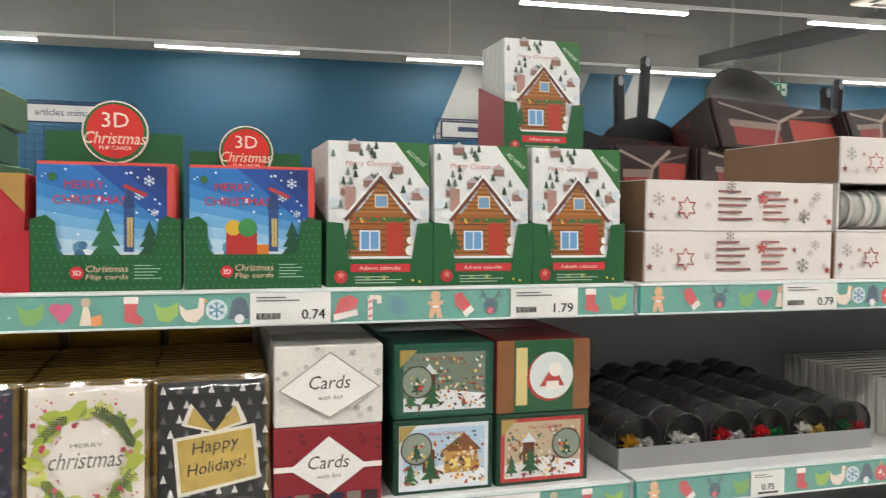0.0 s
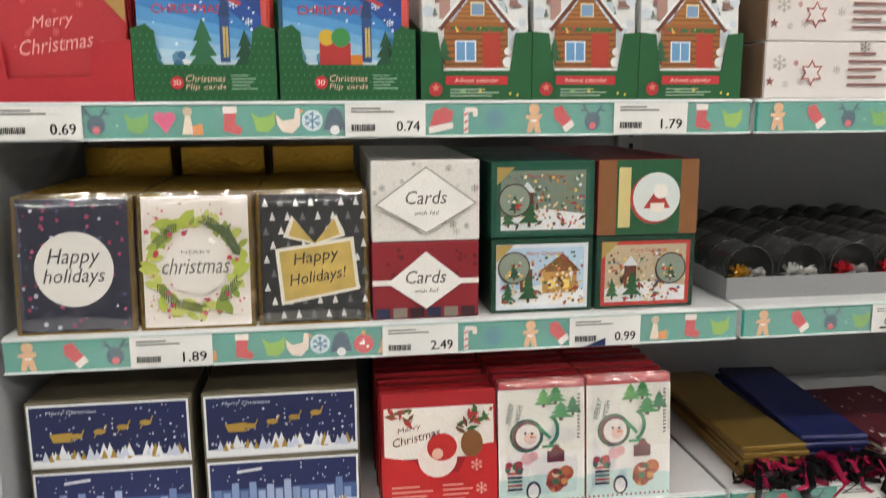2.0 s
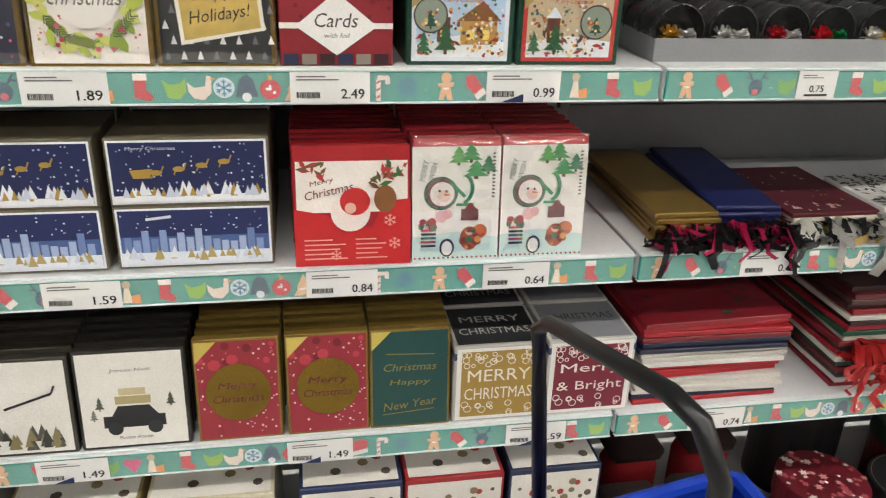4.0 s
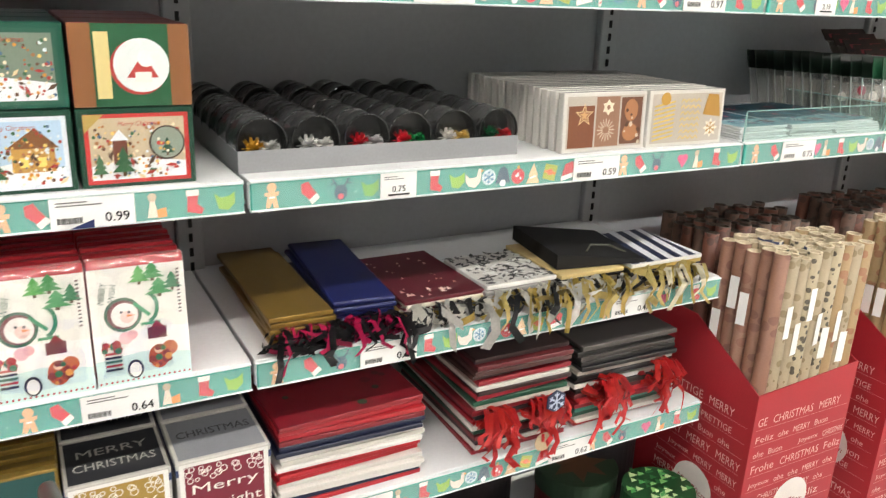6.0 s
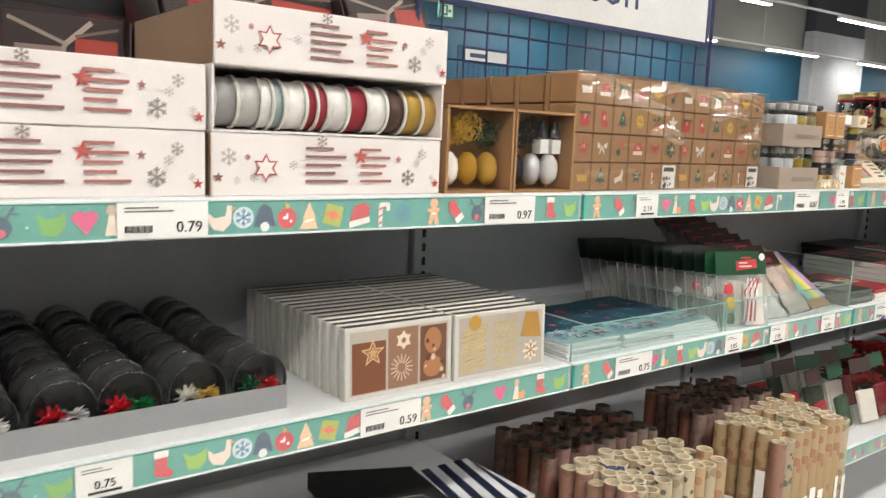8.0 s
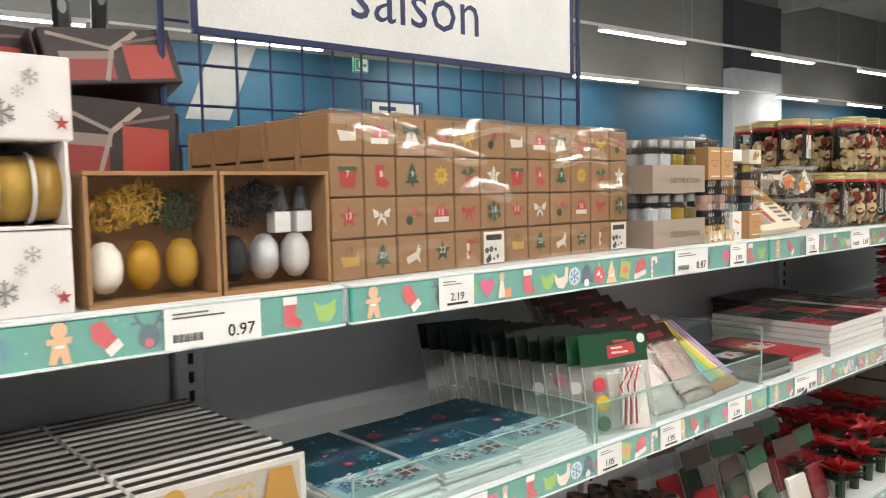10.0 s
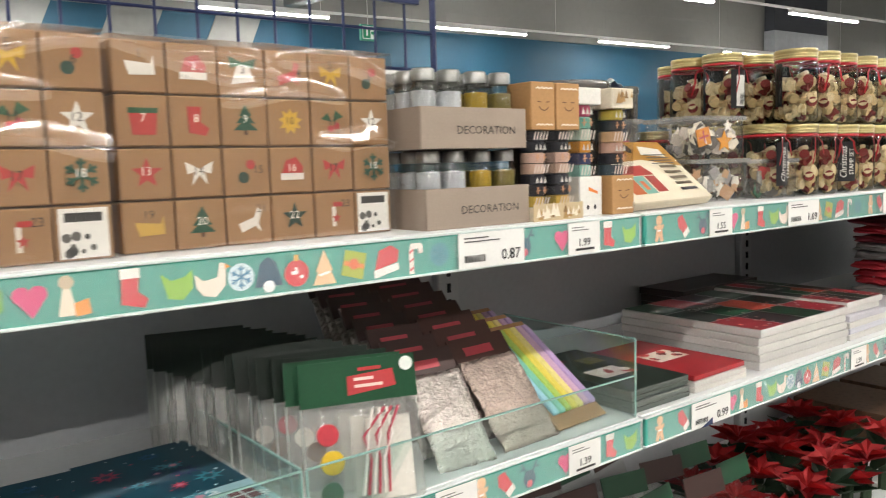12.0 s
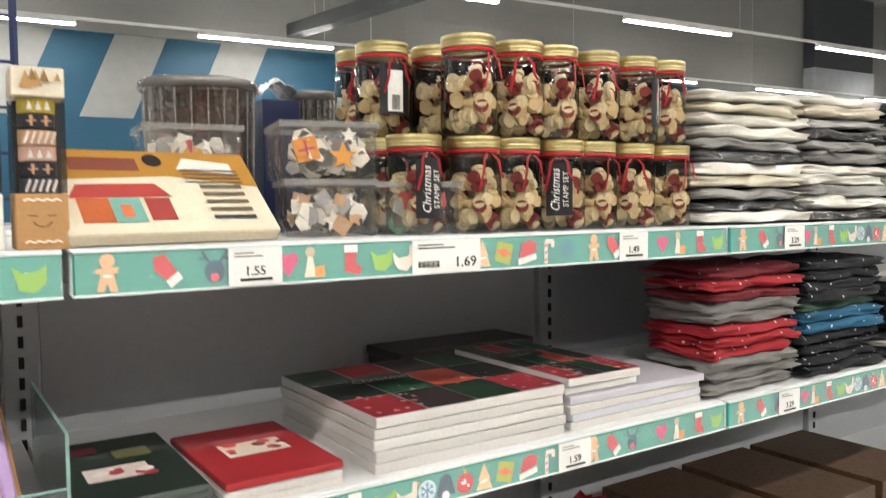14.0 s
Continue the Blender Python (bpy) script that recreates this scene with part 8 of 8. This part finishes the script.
def roll_mesh(paper, r=0.0168, h=0.705, core=None):
    bm = bmesh.new()
    seg = 14
    prof = [(r, 0), (r, h), (r * 0.72, h), (r * 0.72, h - 0.02), (0.0, h - 0.02)]
    rings = [[bm.verts.new((q * math.cos(2 * math.pi * k / seg), q * math.sin(2 * math.pi * k / seg), z)) for k in range(seg)] for q, z in prof[:-1]]
    for j, (a, b) in enumerate(zip(rings, rings[1:])):
        for k in range(seg):
            f = bm.faces.new((a[k], a[(k + 1) % seg], b[(k + 1) % seg], b[k]))
            f.material_index = 0 if j == 0 else 1
            f.smooth = j == 0
    f = bm.faces.new(rings[-1])
    f.material_index = 1
    me = bpy.data.meshes.new("wrapping_paper_roll")
    bm.to_mesh(me)
    bm.free()
    me.materials.append(paper)
    me.materials.append(core or CORE)
    return me


PAPERS = [roll_mesh(patterned("96705e", "8c6252", 26)), roll_mesh(patterned("a3947a", "857658", 40)), roll_mesh(patterned("27355a", "c9c6b8", 60)), roll_mesh(patterned("a08660", "94684a", 34)), roll_mesh(patterned("9c8c70", "5a5c46", 45)), roll_mesh(patterned("8a6250", "7a5244", 30)), roll_mesh(patterned("aea084", "4a4436", 60))]
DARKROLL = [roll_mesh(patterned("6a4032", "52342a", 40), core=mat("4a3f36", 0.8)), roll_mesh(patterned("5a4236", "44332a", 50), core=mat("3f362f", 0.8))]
FALSE_FLOOR = 0.075  # the rolls stand on a raised cardboard floor
STICK = mesh_of("sticker", bm_box(0.02, 0.0006, 0.075, 0, (-0.01, -0.0176, 0)), WHITE)
for bx, nx, y0, ny, left, kinds in ((1.092, 9, -0.064, 5, (0, 5), (1, 1, 2, 1, 4, 6, 3)), (1.592, 9, -0.064, 5, (3, 5), (3, 3, 4, 1, 3)), (1.10, 10, 0.135, 5, None, None), (1.592, 9, 0.135, 5, None, None)):
    for r in range(ny):
        for c in range(nx):
            rg = random.Random(c * 31 + r * 7 + int(bx * 100) + int(y0 * 100))
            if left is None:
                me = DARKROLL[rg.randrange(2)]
            elif c == 0:
                me = PAPERS[left[rg.randrange(2)]]
            else:
                me = PAPERS[kinds[rg.randrange(len(kinds))]]
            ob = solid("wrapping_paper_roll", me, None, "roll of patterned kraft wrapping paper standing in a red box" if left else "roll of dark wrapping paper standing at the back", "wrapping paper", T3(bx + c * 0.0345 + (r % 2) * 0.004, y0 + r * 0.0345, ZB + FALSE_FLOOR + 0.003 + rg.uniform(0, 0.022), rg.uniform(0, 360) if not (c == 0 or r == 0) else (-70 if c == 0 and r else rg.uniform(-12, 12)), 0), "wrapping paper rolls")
            if (c == 0 or r == 0) and left and rg.random() < 0.6:
                part("sticker", STICK, None, ob).location = (0, 0, rg.uniform(0.41, 0.56))
REDBOX = mat("b02a34", 0.5, 0, 0.08, 60, 0.04)


def d_redbox(p, w, h, big=True):
    words = ("MERRY", "CHRISTMAS", "Frohe", "Joyeux", "PRETTIGE", "Buon", "Feliz", "MERRY", "ohe", "GE")
    rg = random.Random(int(w * 1000))
    v = h - 0.06
    k = 0
    while v > 0.01:
        hh = 0.02 if k % 3 else 0.026
        u = 0.012
        while u < w - 0.05:
            s = words[rg.randrange(len(words))]
            ww = min(w - u - 0.006, hh * 0.62 * len(s))
            if ww > 0.025:
                p.text(s, u + ww / 2, v, hh * 0.8, "e6b9b4", ww * 0.92)
            u += ww + 0.012
        p.rect(0.01, v - hh * 0.72, w - 0.02, 0.0012, "d48a88")
        v -= hh + 0.018
        k += 1
    p.disc(w * 0.52, h * 0.36, min(w * 0.3, 0.062), "e4dcd6", seg=30).text("500x70cm", w * 0.52, h * 0.36, 0.016, "a8323a", 0.098, 0, -8)


for x in (1.070, 1.570):
    t = thing("wrapping_paper_box", "red cardboard floor box printed with white Christmas greetings", "display box", T3(x, -0.088, ZB), "wrapping paper boxes")
    f = part("front", bm_sheet([(0, 0), (0.33, 0), (0.33, 0.505), (0.0, 0.485)], 0.003), REDBOX, t)
    p = Print()
    d_redbox(p, 0.33, 0.475)
    p.make(f)
    for q in (0, 0.327):
        s = part("side", bm_sheet([(0, 0), (0.42, 0), (0.42, 0.60), (0.20, 0.60), (0, 0.486 if q == 0 else 0.505)], 0.003, Matrix.Translation((q + 0.003, 0.0032, 0)) @ Matrix.Rotation(math.pi / 2, 4, "Z")), REDBOX, t)
        if q == 0:
            p = Print()
            d_redbox(p, 0.28, 0.475)
            p.make(s, Matrix.Rotation(-math.pi / 2, 4, "Z") @ Matrix.Translation((-0.285, 0, 0)))
    part("raised_floor", bm_box(0.322, 0.418, FALSE_FLOOR, 0.001, (0.004, 0.0035, 0)), REDBOX, t)
    part("back", bm_box(0.33, 0.003, 0.60, 0, (0, 0.4245, 0)), REDBOX, t)

# ---- fourth bay, lower shelves ----
for i in range(11):
    t = thing("craft_bag", "clear bag of red and white Christmas craft pieces", "craft bag", T3(2.03 + (i % 4) * 0.11, 0.05 + (i // 4) * 0.1, 0.80, rnd.uniform(-12, 12), -18), "red craft bags")
    part("pouch", bm_box(0.1, 0.02, 0.15, 0.006), clear("craft_pouch", "fafaf8", 0.02, 0.08, 0.3, 0.0), t)
    part("filling", bm_box(0.08, 0.01, 0.09, 0.004, (0.01, 0.005, 0.01)), mat(("a8202a", "2f4a34", "d9d4cc", "7a1a24")[i % 4], 0.6, 0, 0.2), t)
    part("header_card", bm_box(0.1, 0.002, 0.04, 0, (0, 0.009, 0.15)), mat(("3a2420", "16442c")[i % 2], 0.5), t)
for i in range(18):
    t = thing("poinsettia", "artificial red poinsettia flower with dark leaves", "artificial flower", T3(2.48 + (i % 6) * 0.085, 0.05 + (i // 6) * 0.1, 0.80 + 0.001), "red artificial flowers")
    part("stem", bm_cyl(0.012, 0.07, 8), mat("2a3f26", 0.6), t)
    rg = random.Random(i)
    for ring, (n, L, z, c) in enumerate(((7, 0.075, 0.055 + 0.03 * (i % 3), "a81a22"), (6, 0.05, 0.068 + 0.03 * (i % 3), "c22a2e"), (5, 0.08, 0.035 + 0.02 * (i % 3), "24402a"))):
        for k in range(n):
            a = 6.283 * k / n + ring * 0.4 + rg.uniform(-0.15, 0.15)
            bm = bmesh.new()
            vs = [(0, 0, 0), (L * 0.45, -L * 0.26, 0.012), (L, 0, rg.uniform(-0.012, 0.012)), (L * 0.45, L * 0.26, 0.012)]
            vv = [bm.verts.new(v) for v in vs]
            bm.faces.new((vv[0], vv[1], vv[2]))
            bm.faces.new((vv[0], vv[2], vv[3]))
            bmesh.ops.solidify(bm, geom=bm.faces[:], thickness=0.0012)
            o = part("petal" if c[0] != "2" else "leaf", bm, mat(c, 0.6), t)
            o.matrix_basis = Matrix.Translation((0, 0, z)) @ Euler((rg.uniform(-0.2, 0.2), -0.35, a)).to_matrix().to_4x4()
for x, c in ((3.05, "9a6a34"), (3.3, "7a4a26"), (3.55, "b08a4a")):
    boxed("gift_box", "brown and gold wicker-look gift box", "box", x, 0.02, 0.80, 0.22, 0.32, 0.12, patterned("4a3524", "3a2818", 60), None, "gift boxes")

# ---- hanging sign over the third bay, far side goods, other aisles ----
WIRE = mat("1c2a55", 0.4, 0.2)


def wire_sign(x, y, z0, w, h, sz, sh, words, size, gap=0.062):
    t = thing("sign_grid", "dark blue wire grid panel with a white shop sign", "shop sign", T3(x, y, 0), "aisle signs")
    n, m = int(w / gap), int(h / gap)
    for i in range(n + 1):
        part("wire", bm_cyl(0.0026 if 0 < i < n else 0.006, h, 6, (i * w / n, 0, z0)), WIRE, t)
    for i in range(m + 1):
        part("wire", bm_cyl(0.0026 if 0 < i < m else 0.006, w, 6, (0, 0, z0 + i * h / m), "x"), WIRE, t)
    for q in (0.0, w):
        part("leg", bm_cyl(0.008, z0 - 1.40, 8, (q, 0, 1.40)), WIRE, t)
    bd = part("sign_board", bm_box(w - 0.1, 0.008, sh, 0.001, (0.05, -0.02, sz)), mat("e2e3e2", 0.4), t, "white sign with dark blue edge")
    for b in (bm_box(w - 0.09, 0.011, 0.012, 0.001, (0.045, -0.0215, sz - 0.008)), bm_box(w - 0.09, 0.011, 0.012, 0.001, (0.045, -0.0215, sz + sh - 0.004))):
        part("sign_edge", b, WIRE, bd)
    for q in (0.042, w - 0.054):
        part("sign_edge", bm_box(0.012, 0.011, sh, 0.001, (q, -0.0215, sz)), WIRE, bd)
    p = Print()
    if words:
        p.text(words, w * 0.5, sz + (0.098 if sh > 0.3 else sh * 0.5), size, "1d2c5a")
    else:
        p.lines(w * 0.2, sz + sh * 0.4, w * 0.5, 1, 0.02, sh * 0.3, "3a4468")
    p.make(bd, Matrix.Translation((0, -0.02, 0)))


wire_sign(0.99, BACK + 0.02, 1.46, 1.02, 0.92, 1.842, 0.5, "saison", 0.088)
wire_sign(-2.11, 5.4, 1.50, 0.95, 0.87, 2.215, 0.13, "articles ménage", 0.062)
wire_sign(1.20, 5.4, 1.50, 0.95, 0.87, 2.215, 0.13, "", 0.06)
wire_sign(4.78, 5.2, 1.50, 0.66, 0.94, 2.29, 0.13, "", 0.06)
for x in (-3, -1, 1, 3, 5, 7):
    t = thing("far_gondola", "grey steel gondola in the next aisle", "shop shelving", T3(x - 0.6, 4.95, 0), "far gondolas")
    part("panel", bm_box(1.99, 0.04, 1.42, 0.003, (0, 0.43, 0)), PANEL, t)
    for z in (0.15, 0.5, 0.85, 1.15, 1.40):
        part("board", bm_box(1.99, 0.42, 0.03, 0.003, (0, 0, z - 0.03)), SHELFW, t)

# pans and packets on the far side of the top shelf
FZ = 1.47
PACK = patterned("241214", "4a1a1c", 14)


def pan(x, y, z, tilt, spin, handle):
    t = thing("boxed_pan", "frying pan in a dark red cardboard sleeve with a black handle", "pan", pose(x, y, z, tilt, spin, 0), "packaged pans")
    part("sleeve", bm_box(0.26, 0.05, 0.2, 0.004, (-0.13, 0, -0.1)), PACK, t, "dark red printed sleeve")
    part("pan", bm_cyl(0.14, 0.035, 30, (0, 0.005, 0.015), "y", 0.13, True, 0.004), mat("141416", 0.3), t, "black pan rim")
    if handle:
        hh = part("handle", bm_box(0.028, 0.018, 0.17, 0.006, (-0.014, 0.015, 0.13)), mat("0f0f11", 0.35), t, "black handle with a hanging hole")
        Print().disc(0, 0.285, 0.007, "8a8f94", 0.012).make(hh, Matrix.Translation((0, 0.0145, 0)))


boxed("pan_carton", "dark carton under the pans on the far shelf", "carton", 0.02, BACK + 0.1, FZ, 0.34, 0.05, 0.13, PACK, None, "pan cartons")
boxed("pan_carton", "dark carton under the pans on the far shelf", "carton", 0.37, BACK + 0.1, FZ, 0.4, 0.05, 0.16, PACK, None, "pan cartons")
for x, y, z, ti, sp, h in ((0.19, 0.6, 1.612, 0, 0, 1), (0.335, 0.64, 1.605, 0, -2, 1), (0.37, 0.62, 1.65, 0, 3, 1), (0.90, 0.6, 1.60, 0, -3, 1), (0.95, 0.64, 1.63, 0, 2, 1)):
    pan(x, y, z, ti, sp, h)
def d_packet(p, w, h):
    p.rect(0.003, 0.003, w - 0.006, h - 0.006, "2a1b19").rect(w * 0.58, h * 0.08, w * 0.36, h * 0.62, "a83a30").rect(w * 0.12, h * 0.08, w * 0.36, h * 0.36, "8e2f2a").rect(w * 0.1, h * 0.44, w * 0.4, h * 0.14, "8c7a72")
    p.line((w * 0.05, h * 0.9), (w * 0.5, h * 0.62), 0.006, "94857c").line((w * 0.5, h * 0.62), (w * 0.72, h * 0.92), 0.008, "a8988e").line((w * 0.5, h * 0.64), (w * 0.4, h * 0.06), 0.007, "9c8c84").line((w * 0.58, h * 0.72), (w * 0.95, h * 0.86), 0.005, "6e5a54")


for x, y, z, w, h, a, b, c in ((0.218, 0.475, 1.60, 0.18, 0.122, 0, 0, 0), (0.41, 0.45, 1.632, 0.38, 0.088, 5, 3, 3), (0.455, 0.44, 1.722, 0.36, 0.125, 24, 2, 4), (0.80, 0.46, 1.60, 0.2, 0.13, 4, 3, 2), (0.82, 0.45, 1.735, 0.2, 0.09, 18, -6, 5)):
    o = boxed("pan_packet", "dark carton printed with red gifts, heaped askew", "packet", 0, 0, 0, w, 0.14, h, PACK, d_packet, "heaped pan packets")
    o.matrix_basis = pose(x, y, z, -a, b, c)
    part("flap", bm_box(0.003, 0.13, h * 0.96, 0, (-0.012, 0.0, 0.0)), PACK, o, "open brown-edged carton flap")
    part("film", bm_box(w * 1.01, 0.0006, h * 1.02, 0, (-0.002, -0.008, 0)), FILM2, o)
t = thing("black_pan", "round black pan lying on the heap of packets", "pan", pose(0.61, 0.585, 1.80, 70, 6, 0))
part("pan", bm_lathe([(0, 0), (0.1, 0), (0.125, 0.03), (0.122, 0.03), (0.098, 0.004), (0, 0.004)], 30), mat("1b1a1a", 0.35), t, "", True)

# ---- shopping basket carried beside the shelf ----
bk = thing("shopping_basket", "blue plastic shopping basket with a black handle", "shopping basket", pose(-0.225, -0.55, 0.772, 0, -8, 4))
BLUEP = mat("1440b8", 0.35, 0, 0.06)
bm = bmesh.new()
lo = [(-0.16, -0.1), (0.16, -0.1), (0.16, 0.1), (-0.16, 0.1)]
hi = [(-0.2, -0.135), (0.2, -0.135), (0.2, 0.135), (-0.2, 0.135)]
a = [bm.verts.new((x, y, -0.2)) for x, y in lo]
b = [bm.verts.new((x, y, 0)) for x, y in hi]
for k in range(4):
    bm.faces.new((a[k], a[(k + 1) % 4], b[(k + 1) % 4], b[k]))
bm.faces.new(a[::-1])
bmesh.ops.solidify(bm, geom=bm.faces[:], thickness=0.004)
part("body", bm, BLUEP, bk)
rim = tube([(-0.2, -0.13, 0), (-0.19, -0.14, 0), (0.19, -0.14, 0), (0.2, -0.13, 0), (0.2, 0.13, 0), (0.19, 0.14, 0), (-0.19, 0.14, 0), (-0.2, 0.13, 0), (-0.2, -0.13, 0)], 0.009)
part("rim", rim, BLUEP, bk)
hd = solid("basket_handle", tube([(-0.27, -0.42, 0.77), (-0.285, -0.42, 0.95), (-0.293, -0.425, 1.02), (-0.292, -0.45, 1.04), (-0.272, -0.64, 1.092), (-0.262, -0.665, 1.086), (-0.25, -0.68, 1.05), (-0.24, -0.69, 0.78)], 0.0078, 10), mat("111113", 0.35), "", "", None, smooth=True)
hd.name = "handle"
hd.parent, hd.matrix_parent_inverse = bk, Matrix()
hd.matrix_basis = bk.matrix_basis.inverted()
for key in list(hd.keys()):
    del hd[key]
